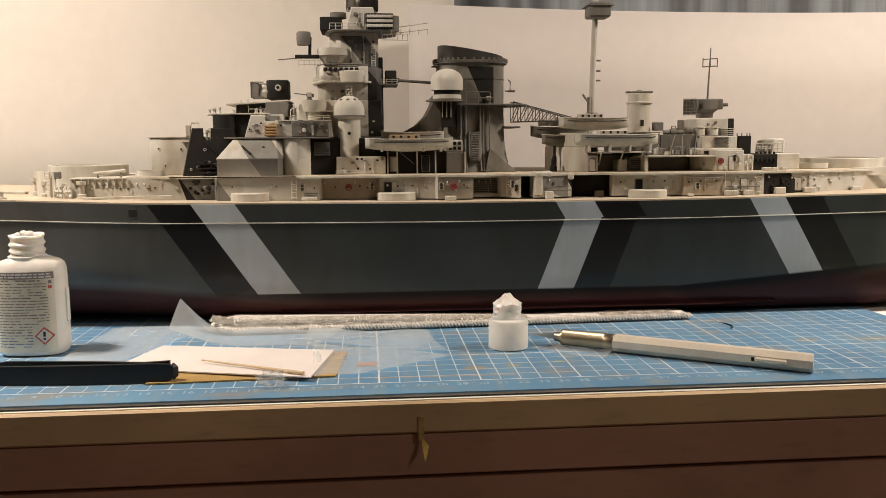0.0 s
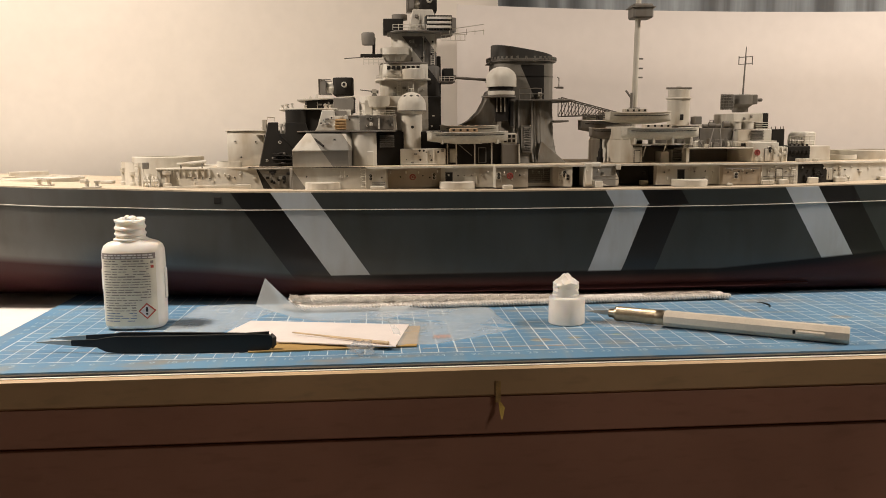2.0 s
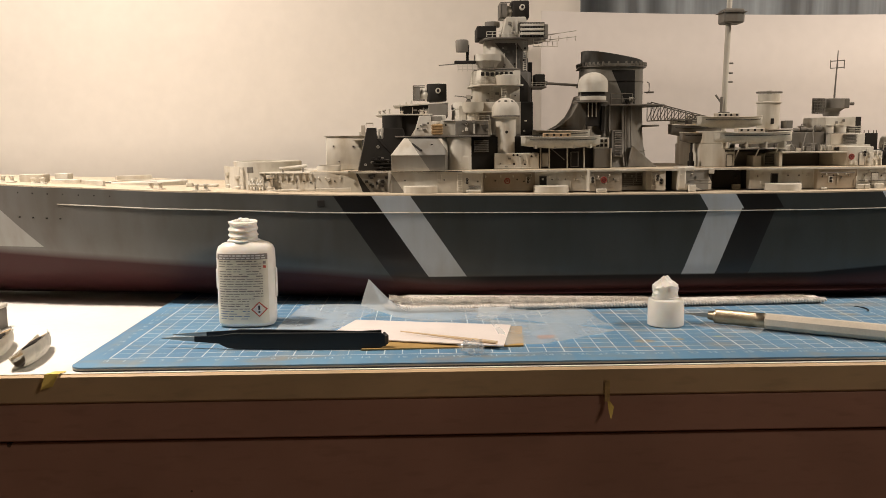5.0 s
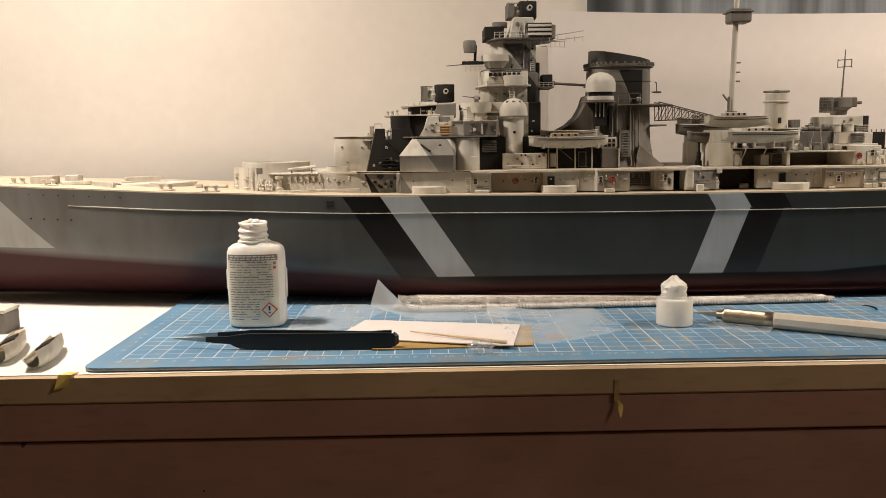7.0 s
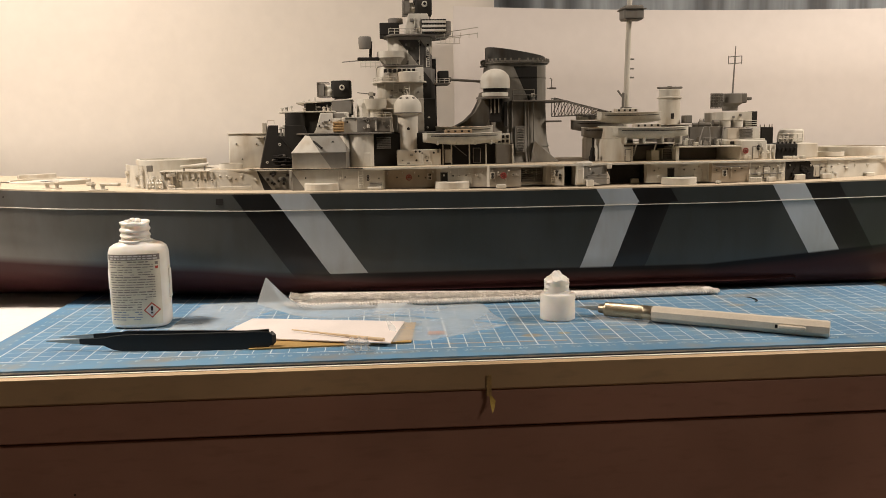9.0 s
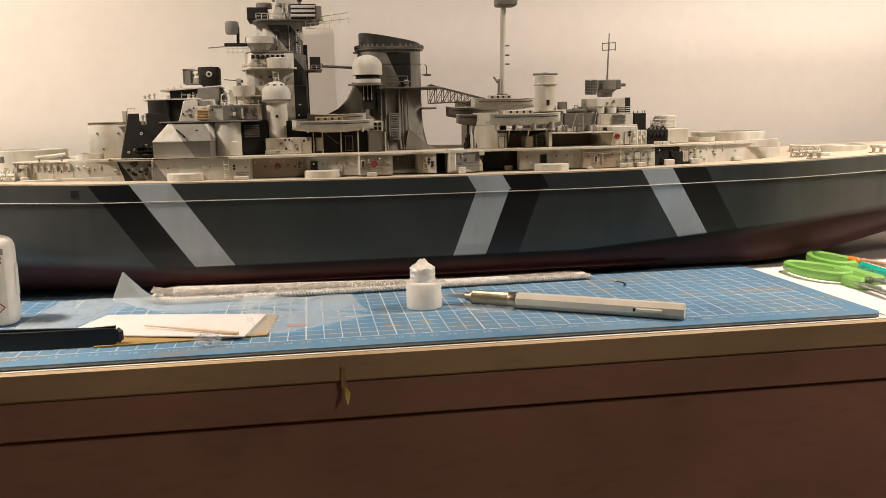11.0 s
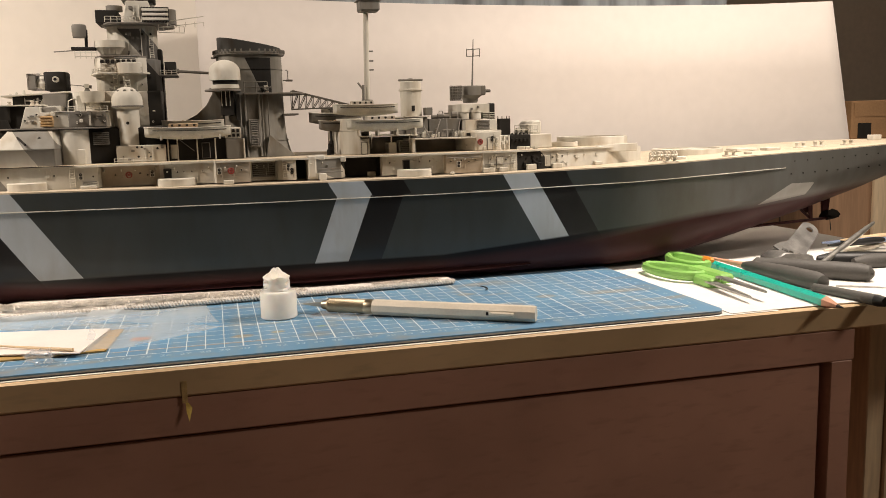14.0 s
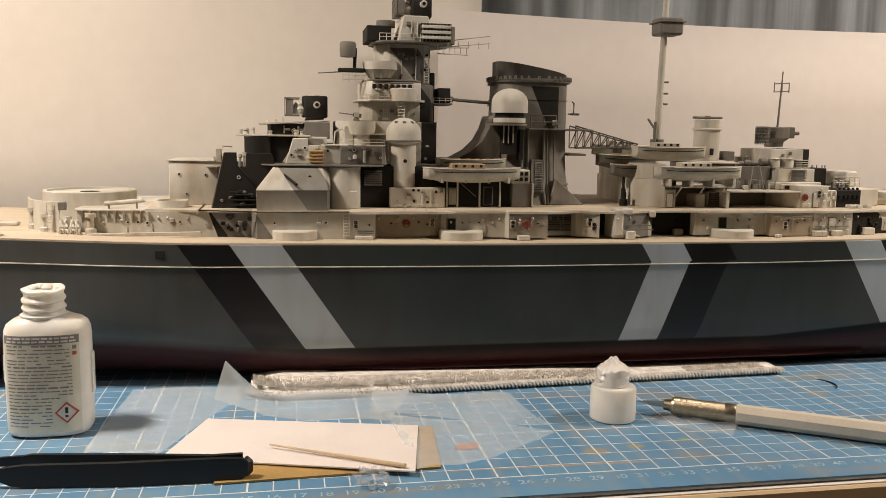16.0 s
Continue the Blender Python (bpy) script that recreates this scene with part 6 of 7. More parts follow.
# after director with lattice and pole
part("director_cone", lathe([(0.0060, 0.1325), (0.0065, 0.1360), (0.0100, 0.1385), (0.0100, 0.1455), (0.0094, 0.1462), (0.0, 0.1462)], 0.4995, YC, 28), "mid", ship, "grey round after director")
part("director_wing", box(0.4900, 0.5110, YC - 0.007, YC + 0.007, 0.1385, 0.1462, 0.0006), "mid", ship)
part("director_barrel", tube((0.5100, YC - 0.003, 0.1420), (0.5160, YC - 0.003, 0.1420), 0.0013, 10), "mid", ship)
bm = bmesh.new()
for k in range(6):
    x = 0.4795 + 0.0020 * k
    tube((x, YC - 0.010, 0.1345), (x, YC - 0.010, 0.1460), 0.00032, 4, bm)
for k in range(6):
    z = 0.1345 + 0.0023 * k
    tube((0.4795, YC - 0.010, z), (0.4895, YC - 0.010, z), 0.00032, 4, bm)
part("radar_frame", bm, "mid", ship)
part("radar_backing", box(0.4798, 0.4892, YC - 0.0094, YC - 0.0086, 0.1350, 0.1456, 0.0002), "mid", ship)
part("after_pole", tube((0.5015, YC, 0.1460), (0.5030, YC, 0.1840), 0.0008, 8, None, 0.0004), "mid", ship, "thin signal pole")
bm = bmesh.new()
for z in (0.1700, 0.1755):
    tube((0.4970, YC, z), (0.5085, YC, z + 0.0008), 0.0004, 5, bm)
for x in (0.4972, 0.5030, 0.5083):
    tube((x, YC, 0.1698), (x, YC, 0.1765), 0.0004, 5, bm)
part("signal_yard", bm, "mid", ship)
# quarter rails, shield and low ring aft
for x in (0.5300, 0.5345, 0.5400):
    light_gun(x, YC - 0.026, 0.1060, 250, 0.003)
part("after_rail", rail([(0.5275, YC - 0.030, 0.1060), (0.5480, YC - 0.028, 0.1060)], 0.0045, 0.0072, 0.0003), "light", ship)
part("rail_deck", box(0.5338, 0.5570, YC - 0.036, YC + 0.036, 0.0946, 0.1058, 0.0005), "light", ship)
part("curved_shield", extrude([(0.5462, 0.1058), (0.5568, 0.1058), (0.5568, 0.1166), (0.5500, 0.1168), (0.5476, 0.1150), (0.5464, 0.1110)], "y", YC - 0.014, YC + 0.014, 0.0012), "light", ship)
part("low_ring", lathe([(0.0130, 0.0946), (0.0138, 0.0950), (0.0138, 0.0985), (0.0128, 0.0985), (0.0128, 0.0960), (0.0, 0.0960)], 0.5720, YC - 0.020, 32), "light", ship)
part("after_breakwater", extrude([(0.5900, 0.0900), (0.6280, 0.0900), (0.6280, 0.0965), (0.5900, 0.0955)], "y", YC - 0.0475, YC - 0.0465, 0.0003), "light", ship)
# boat deck guard rails
sym("guard_rail", lambda s: rail([(0.226, YC + s * 0.0712, 0.0946), (0.250, YC + s * 0.0712, 0.0946)], 0.006, 0.0035, 0.00018), "light")


# ---------- things on the bench ----------
def translucent(name, colour, rough, trans, ior=1.4, sss=0.0):
    m, nt, bsdf = nodes_of(name)
    big = noise_node(nt, 120.0, 3.0)
    col = mix_node(nt, ramp(nt, big, 0.35, 0.65), tuple(c * 0.93 for c in colour), colour)
    nt.links.new(col, bsdf.inputs["Base Color"])
    bsdf.inputs["Roughness"].default_value = rough
    bsdf.inputs["Transmission Weight"].default_value = trans
    bsdf.inputs["IOR"].default_value = ior
    if sss:
        bsdf.inputs["Subsurface Weight"].default_value = sss
        bsdf.inputs["Subsurface Radius"].default_value = (0.006, 0.005, 0.004)
        bsdf.inputs["Subsurface Scale"].default_value = 1.0
    return m


def film(name, colour, clear, rough=0.25):
    """Thin cloudy plastic: part of the light passes straight through."""
    m, nt, bsdf = nodes_of(name)
    out = nt.nodes["Material Output"]
    bsdf.inputs["Base Color"].default_value = (*colour, 1)
    bsdf.inputs["Roughness"].default_value = rough
    tr = nt.nodes.new("ShaderNodeBsdfTransparent")
    mix = nt.nodes.new("ShaderNodeMixShader")
    cloud = noise_node(nt, 45.0, 4.0, (1, 0.5, 1))
    nt.links.new(math_node(nt, "MULTIPLY_ADD", cloud, 0.30, clear - 0.15), mix.inputs[0])
    nt.links.new(bsdf.outputs[0], mix.inputs[1])
    nt.links.new(tr.outputs[0], mix.inputs[2])
    nt.links.new(mix.outputs[0], out.inputs[0])
    bump(nt, bsdf, noise_node(nt, 140.0, 3.0), 0.3, 0.001)
    return m


M["bottle"] = translucent("milky_plastic", (0.86, 0.825, 0.755), 0.28, 0.0, 1.45, 0.55)
M["film"] = film("cloudy_clear_film", (0.55, 0.60, 0.62), 0.48)
M["film_thin"] = film("clear_packet_film", (0.70, 0.72, 0.72), 0.74, 0.12)
M["clear"] = translucent("clear_plastic", (0.97, 0.98, 0.98), 0.06, 1.0, 1.45)
M["label"] = plain("bottle_label", (0.74, 0.69, 0.56), 0.5, 0, 0.05, 120)
M["ink"] = plain("dark_label_ink", (0.26, 0.225, 0.20), 0.55)
M["ink_black"] = plain("black_label_ink", (0.02, 0.018, 0.018), 0.5)
M["ink_blue"] = plain("blue_label_ink", (0.17, 0.22, 0.33), 0.55)
M["label_white"] = plain("white_label_ink", (0.75, 0.72, 0.68), 0.55)
M["hazard"] = plain("red_label_ink", (0.52, 0.09, 0.06), 0.5)
M["steel"] = plain("bright_steel", (0.50, 0.49, 0.46), 0.42, 1.0, 0.1, 180)
M["dull_steel"] = plain("dull_grey_steel", (0.22, 0.215, 0.205), 0.42, 0.6, 0.2, 120)
M["brass"] = plain("worn_nickel_collar", (0.46, 0.39, 0.28), 0.36, 1.0, 0.12, 90, 0.05)
M["cream"] = plain("cream_knife_handle", (0.70, 0.63, 0.52), 0.38, 0, 0.06, 60)
M["tweezer"] = plain("black_coated_steel", (0.006, 0.006, 0.006), 0.50, 0, 0.2, 120)
M["towel"] = plain("white_cotton_towelling", (0.76, 0.72, 0.66), 0.95, 0, 0.2, 220, 0.3)
M["tooth"] = plain("pale_birch_wood", (0.66, 0.50, 0.31), 0.6, 0, 0.1, 90)
M["tape"] = plain("yellow_masking_tape", (0.74, 0.54, 0.14), 0.5, 0, 0.12, 120)
M["tape_old"] = plain("stained_masking_tape", (0.58, 0.40, 0.18), 0.6, 0, 0.25, 120)
M["green"] = plain("green_plastic", (0.27, 0.55, 0.13), 0.38, 0, 0.06, 60)
M["teal"] = plain("teal_lacquer", (0.012, 0.42, 0.33), 0.3, 0, 0.05, 60)
M["orange"] = plain("orange_plastic", (0.75, 0.26, 0.03), 0.4)
M["flesh_wood"] = plain("sharpened_cedar", (0.60, 0.32, 0.21), 0.6, 0, 0.1, 200)
M["rubber"] = plain("grey_rubber_grip", (0.085, 0.080, 0.073), 0.62, 0, 0.15, 70, 0.15)
M["stain"] = plain("orange_scrap", (0.50, 0.17, 0.08), 0.6, 0, 0.2, 200)


def local(name, bm, material, parent, label=""):
    ob = part(name, bm, material, None, label)
    ob.parent = parent
    return ob


# ---- glue bottle ----
def build_bottle():
    cx, cy, a, d = 0.0590, 0.0828, 0.0182, 0.0125
    t = thing("glue_bottle", (cx, cy, 0.0), "open milky plastic glue bottle with a worn printed label", "bottle")

    def oval_ring(w, h, z, b, n=48, power=2.9):
        return [b.verts.new((cx + w * math.copysign(abs(math.cos(q)) ** (2 / power), math.cos(q)), cy + h * math.copysign(abs(math.sin(q)) ** (2 / power), math.sin(q)), z))
                for q in (2 * math.pi * i / n for i in range(n))]

    b = bmesh.new()
    prof = [(0.80, 0.70, 0.0002), (0.93, 0.90, 0.0010), (0.99, 0.98, 0.0030), (1.0, 1.0, 0.006), (1.0, 1.0, 0.0440), (0.985, 0.97, 0.0485), (0.93, 0.90, 0.0512), (0.80, 0.80, 0.0530), (0.60, 0.74, 0.0540), (0.52, 0.73, 0.0545)]
    rows = [oval_ring(a * p, d * q, z, b) for p, q, z in prof]
    for p, q in zip(rows, rows[1:]):
        for i in range(48):
            b.faces.new((p[i], p[(i + 1) % 48], q[(i + 1) % 48], q[i]))
    b.faces.new(rows[0])
    b.faces.new(rows[-1])
    part("bottle_body", b, "bottle", t)
    neck = [(0.0098, 0.0538), (0.0102, 0.0552), (0.0090, 0.0556), (0.0086, 0.0575), (0.0094, 0.0584), (0.0094, 0.0591), (0.0086, 0.0602), (0.0085, 0.0620), (0.0093, 0.0629), (0.0093, 0.0636), (0.0085, 0.0648),
            (0.0084, 0.0668), (0.0090, 0.0676), (0.0092, 0.0690), (0.0060, 0.0694), (0.0, 0.0690)]
    neck = [(r, z if z < 0.0556 else 0.0556 + (z - 0.0556) * 0.84) for r, z in neck]
    b = lathe(neck, cx - 0.0012, cy, 36)
    for v in b.verts:
        u = math.atan2(v.co.y - cy, v.co.x - cx)
        if v.co.z > 0.056:
            v.co.z += 0.0006 * math.sin(u) + 0.0002 * math.sin(5 * u + v.co.z * 700)
            v.co.x += 0.00015 * math.sin(v.co.z * 900 + u * 2)
    part("screw_neck", b, "bottle", t, "milky screw-threaded neck, clogged with dried glue")
    for dx, dz, r in ((-0.004, 0.0668, 0.0022), (0.002, 0.0673, 0.0028), (0.0055, 0.0664, 0.002), (-0.001, 0.0682, 0.0018)):
        part("dried_glue", lathe([(r * math.cos(radians(q)), r * 0.7 * math.sin(radians(q))) for q in range(-60, 91, 30)], cx + dx - 0.001, cy - 0.002, 12, None, dz), "bottle", t)
    for s in (-1, 1):
        part("side_tab", box(cx + s * 0.0182 - 0.0010, cx + s * 0.0182 + 0.0010, cy - 0.002, cy + 0.002, 0.024 - (0.006 if s > 0 else 0), 0.037, 0.0004), "bottle", t)

    # label that follows the front of the oval
    def front(x, lift):
        u = min(1.0, abs(x - cx) / a)
        return cy - d * (1 - u ** 2.9) ** (1 / 2.9) - lift

    def patch(name, x0, x1, z0, z1, mat, lift, label="", n=14):
        q = bmesh.new()
        rows = [(q.verts.new((x, front(x, lift), z0)), q.verts.new((x, front(x, lift), z1))) for x in (x0 + (x1 - x0) * i / n for i in range(n + 1))]
        for p, r in zip(rows, rows[1:]):
            q.faces.new((p[0], r[0], r[1], p[1]))
        return part(name, q, mat, t, label)

    patch("label", 0.0428, 0.0742, 0.0032, 0.0475, "label", 0.00012, "printed off-white label with bars of small print", 24)
    patch("label_header", 0.0428, 0.0742, 0.0438, 0.0475, "ink", 0.00022, "", 20)
    for k, (x0, x1) in enumerate(((0.0445, 0.0725), (0.0442, 0.0732))):
        x = x0
        r = random.Random(40 + k)
        while x < x1:
            w = r.uniform(0.0012, 0.0034)
            patch("header_print", x, min(x + w, x1), 0.0459 - 0.0015 * k, 0.0467 - 0.0015 * k, "label_white", 0.0003, "", 2)
            x += w + 0.0006
    r = random.Random(7)
    for k in range(24):
        z = 0.0424 - 0.00158 * k
        x, x1 = 0.0440, (0.0705 if k < 6 else 0.0712) if z > 0.0185 else 0.0625
        if z < 0.0048:
            break
        while x < x1:
            w = r.uniform(0.0014, 0.0052)
            if r.random() > 0.12:
                patch("print_bar", x, min(x + w, x1), z, z + (0.00048 if k % 6 else 0.0007), "ink" if z > 0.011 else "ink_blue", 0.0003, "", 2)
            x += w + r.uniform(0.0004, 0.0009)
    patch("small_symbol", 0.0716, 0.0732, 0.0410, 0.0428, "ink", 0.0003, "", 2)
    patch("small_symbol", 0.0716, 0.0732, 0.0383, 0.0400, "hazard", 0.0003, "", 2)
    # warning diamond with an exclamation mark
    hx, hz, hs = 0.0685, 0.0122, 0.0050

    def ring_quad(s0, s1, mat, lift, name, label=""):
        q = bmesh.new()
        pts = [(0, 1), (1, 0), (0, -1), (-1, 0)]
        outer = [q.verts.new((hx + s0 * p[0], front(hx + s0 * p[0], lift), hz + s0 * p[1])) for p in pts]
        if s1:
            inner = [q.verts.new((hx + s1 * p[0], front(hx + s1 * p[0], lift), hz + s1 * p[1])) for p in pts]
            for i in range(4):
                q.faces.new((outer[i], outer[(i + 1) % 4], inner[(i + 1) % 4], inner[i]))
        else:
            q.faces.new(outer)
        part(name, q, mat, t, label)

    ring_quad(hs, 0, "label_white", 0.00035, "warning_field")
    ring_quad(hs, hs * 0.80, "hazard", 0.00048, "warning_diamond", "red warning diamond")
    patch("exclamation_mark", hx - 0.0006, hx + 0.0006, hz - 0.0004, hz + 0.0024, "ink_black", 0.0006, "", 2)
    patch("exclamation_dot", hx - 0.0006, hx + 0.0006, hz - 0.0022, hz - 0.0011, "ink_black", 0.0006, "", 2)
    return t


build_bottle()


# ---- bottle cap ----
def build_cap():
    cx, cy = 0.3240, 0.0642
    t = thing("bottle_cap", (cx, cy, 0.0), "milky plastic nozzle cap crusted with dried glue", "cap")
    b = lathe([(0.0104, 0.0001), (0.0112, 0.0006), (0.0111, 0.0158), (0.0104, 0.0168), (0.0080, 0.0174), (0.0, 0.0174)], cx, cy, 40)
    for v in b.verts:
        q = math.atan2(v.co.y - cy, v.co.x - cx)
        if v.co.z < 0.0165:
            k = 1 + 0.010 * math.sin(q * 20)
            v.co.x, v.co.y = cx + (v.co.x - cx) * k, cy + (v.co.y - cy) * k
    part("cap_skirt", b, "bottle", t)
    b = lathe([(0.0082, 0.0172), (0.0076, 0.0188), (0.0079, 0.0209), (0.0075, 0.0224), (0.0081, 0.0242), (0.0078, 0.0256), (0.0056, 0.0268), (0.0036, 0.0280), (0.0026, 0.0297), (0.0012, 0.0308), (0.0, 0.0309)], cx - 0.0006, cy, 32)
    for v in b.verts:
        v.co.x += 0.0007 * math.sin(v.co.z * 1500 + 5 * math.atan2(v.co.y - cy, v.co.x - cx))
        v.co.z += 0.0006 * math.sin(v.co.x * 2500)
    part("nozzle", b, "bottle", t, "milky nozzle with lumps of dried glue")


build_cap()


# ---- craft knife ----
def build_knife():
    a, b_ = Vector((0.3510, 0.0640, 0.0058)), Vector((0.4665, -0.0065, 0.0050))
    L = (b_ - a).length
    t = new("craft_knife")
    t.empty_display_size = 0.01
    t.matrix_basis = Matrix.Translation(a) @ (b_ - a).to_track_quat("X", "Z").to_matrix().to_4x4()
    tagged(t, "cream-handled craft knife with a knurled metal collar", "knife")

    def turned(prof, seg, name, mat, label="", rot=0.0):
        b = bmesh.new()
        rows = [[b.verts.new((x, r * math.cos(2 * math.pi * i / seg + rot), r * math.sin(2 * math.pi * i / seg + rot))) for i in range(seg)] for x, r in prof]
        for p, q in zip(rows, rows[1:]):
            for i in range(seg):
                b.faces.new((p[i], p[(i + 1) % seg], q[(i + 1) % seg], q[i]))
        b.faces.new(rows[0])
        b.faces.new(rows[-1])
        return local(name, b, mat, t, label)

    turned([(0.0, 0.0018), (0.0, 0.0026), (0.0035, 0.0030), (0.0040, 0.0042)], 20, "chuck", "brass")
    prof = [(0.0040, 0.0043)]
    for k in range(60):
        x = 0.0050 + 0.0004 * k
        prof += [(x, 0.0046), (x + 0.0002, 0.00447)]
    prof += [(0.0300, 0.0046), (0.0335, 0.0046), (0.0340, 0.0044)]
    turned(prof, 26, "collar", "brass", "knurled worn metal collar")
    turned([(0.0341, 0.0044), (0.0346, 0.0049), (L - 0.0012, 0.0050), (L, 0.0046)], 8, "handle", "cream", "eight-sided cream plastic handle", radians(22.5))
    local("clip", box(L - 0.0270, L - 0.0120, -0.0060, -0.0036, -0.0012, 0.0012, 0.0006), "cream", t)
    local("clip_slot", box(L - 0.0290, L - 0.0275, -0.0049, -0.0040, -0.0010, 0.0010, 0.0002), "recess", t)
    b = extrude([(-0.0150, -0.0002), (-0.0020, 0.0016), (0.0010, 0.0016), (0.0010, -0.0014), (-0.0050, -0.0014)], "y", -0.0002, 0.0002)
    local("blade", b, "steel", t, "small pointed steel blade")


build_knife()


# ---- tweezers ----
def build_tweezers():
    t = thing("tweezers", (0.10, 0.02, 0.0), "black coated tweezers with bare steel tips, lying on edge", "tweezers")

    def arm(p, name):
        """p: rows of x, y, z low, z high, thickness along one arm."""
        b = bmesh.new()
        rows = []
        for x, y, z0, z1, w in p:
            rows.append([b.verts.new(q) for q in ((x, y - w, z0), (x, y - w, z1), (x, y + w, z1), (x, y + w, z0))])
        for m, n in zip(rows, rows[1:]):
            for i in range(4):
                b.faces.new((m[i], m[(i + 1) % 4], n[(i + 1) % 4], n[i]))
        b.faces.new(rows[0])
        b.faces.new(rows[-1])
        bmesh.ops.recalc_face_normals(b, faces=b.faces)
        return b

    near = [(0.056, 0.0175, 0.0030, 0.0080, 0.0007), (0.0605, 0.0170, 0.0010, 0.0088, 0.0009), (0.066, 0.0165, 0.0004, 0.0094, 0.0010), (0.100, 0.0130, 0.0003, 0.0098, 0.0011), (0.140, 0.0118, 0.0003, 0.0100, 0.0011),
            (0.1475, 0.0118, 0.0008, 0.0096, 0.0011), (0.1500, 0.0118, 0.0030, 0.0085, 0.0011)]
    far = [(0.060, 0.0310, 0.0030, 0.0075, 0.0007), (0.0645, 0.0300, 0.0010, 0.0086, 0.0009), (0.085, 0.0268, 0.0004, 0.0088, 0.0010), (0.110, 0.0220, 0.0003, 0.0092, 0.0010), (0.135, 0.0170, 0.0003, 0.0094, 0.0010), (0.1480, 0.0142, 0.0006, 0.0106, 0.0010)]
    part("near_arm", arm(near, ""), "tweezer", t)
    part("far_arm", arm(far, ""), "tweezer", t)
    for y0, y1, x0, nm in ((0.0178, 0.0240, 0.0570, "steel_tip"), (0.0312, 0.0330, 0.0610, "steel_tip")):
        part("thin_shank", arm([(x0 + 0.0005, y0, 0.0032, 0.0078, 0.0007), (x0 - 0.016, y0 + (y1 - y0) * 0.4, 0.0040, 0.0070, 0.0006)], ""), "tweezer", t)
        part(nm, arm([(x0 - 0.0155, y0 + (y1 - y0) * 0.4, 0.0040, 0.0070, 0.0006), (x0 - 0.026, y0 + (y1 - y0) * 0.7, 0.0046, 0.0064, 0.0005), (x0 - 0.036, y1, 0.0053, 0.0056, 0.0002)], ""), "steel", t, "bare pointed steel tip")
    part("end_joint", box(0.1475, 0.1520, 0.0108, 0.0152, 0.0014, 0.0098, 0.0020), "tweezer", t)


build_tweezers()


# ---- cards, toothpick, films and scraps ----
def flat_sheet(name, pts, thick, mat, label, category):
    b = bmesh.new()
    lo = [b.verts.new((x, y, z)) for x, y, z in pts]
    hi = [b.verts.new((x, y, z + thick)) for x, y, z in pts]
    b.faces.new(list(reversed(lo)))
    b.faces.new(hi)
    n = len(pts)
    for i in range(n):
        b.faces.new((lo[i], lo[(i + 1) % n], hi[(i + 1) % n], hi[i]))
    return tagged(part(name, b, mat, None, "", False), label, category)


flat_sheet("brown_card", [(0.137, 0.0085, 0.0003), (0.2285, 0.0125, 0.0003), (0.2330, 0.062, 0.0003), (0.133, 0.066, 0.0003)], 0.0007, "kraft", "brown card scrap under a white card on the mat", "card")
flat_sheet("white_card", [(0.113, 0.0375, 0.0011), (0.2165, 0.0050, 0.0022), (0.2260, 0.0600, 0.0018), (0.128, 0.0850, 0.0011)], 0.0006, "card", "off-white card lying on a brown card", "card")


def draped(name, corners, height, label, mat="film", n=14):
    """A thin sheet between four corners (x, y), with height(u, v) above the mat."""
    b = bmesh.new()
    (ax, ay), (bx, by), (cx, cy), (dx, dy) = corners
    rows = []
    for i in range(n + 1):
        u = i / n
        row = []
        for j in range(n + 1):
            v = j / n
            x = (ax * (1 - u) + bx * u) * (1 - v) + (dx * (1 - u) + cx * u) * v
            y = (ay * (1 - u) + by * u) * (1 - v) + (dy * (1 - u) + cy * u) * v
            row.append(b.verts.new((x, y, height(u, v))))
        rows.append(row)
    for p, q in zip(rows, rows[1:]):
        for j in range(n):
            b.faces.new((p[j], q[j], q[j + 1], p[j + 1]))
    ob = part(name, b, mat)
    ob.visible_shadow = False
    return tagged(ob, label, "film")


draped("plastic_film", ((0.1310, 0.0860), (0.2120, 0.0640), (0.2300, 0.1130), (0.1420, 0.1150)),
       lambda u, v: 0.0034 + 0.0010 * math.sin(9 * u + 4 * v) + 0.0225 * max(0.0, 1 - u * 3.2) ** 1.3 * max(0.0, 1 - abs(v - 0.45) * 1.5), "cloudy clear film with one corner curled up")
draped("plastic_film", ((0.2180, 0.0090), (0.2510, 0.0150), (0.2900, 0.0460), (0.2130, 0.0800)), lambda u, v: 0.0014 + 0.0006 * (1 + math.sin(8 * u + 3 * v)), "flat cloudy film piece on the mat")
draped("plastic_film", ((0.2050, 0.0800), (0.2880, 0.0480), (0.2800, 0.1000), (0.2100, 0.1130)), lambda u, v: 0.0022 + 0.0008 * (1 + math.sin(7 * u - 5 * v)), "flat cloudy film piece on the mat")
draped("plastic_film", ((0.0795, 0.0480), (0.1120, 0.0430), (0.1480, 0.1350), (0.0850, 0.1400)), lambda u, v: 0.0009 + 0.0005 * (1 + math.sin(6 * u + 5 * v)), "wide cloudy film sheet lying beside the glue bottle")
draped("film_strip", ((0.0880, 0.0900), (0.1080, 0.0785), (0.1100, 0.0805), (0.0900, 0.0920)), lambda u, v: 0.0030 + 0.0006 * u, "narrow bright strip of film", "film_thin", 4)
draped("clear_packet", ((0.3340, 0.0535), (0.3680, 0.0275), (0.3800, 0.0430), (0.3480, 0.0640)), lambda u, v: 0.0010 + 0.0007 * (1 + math.sin(16 * u + 6 * v)), "small crumpled clear packet under the craft knife", "film_thin")
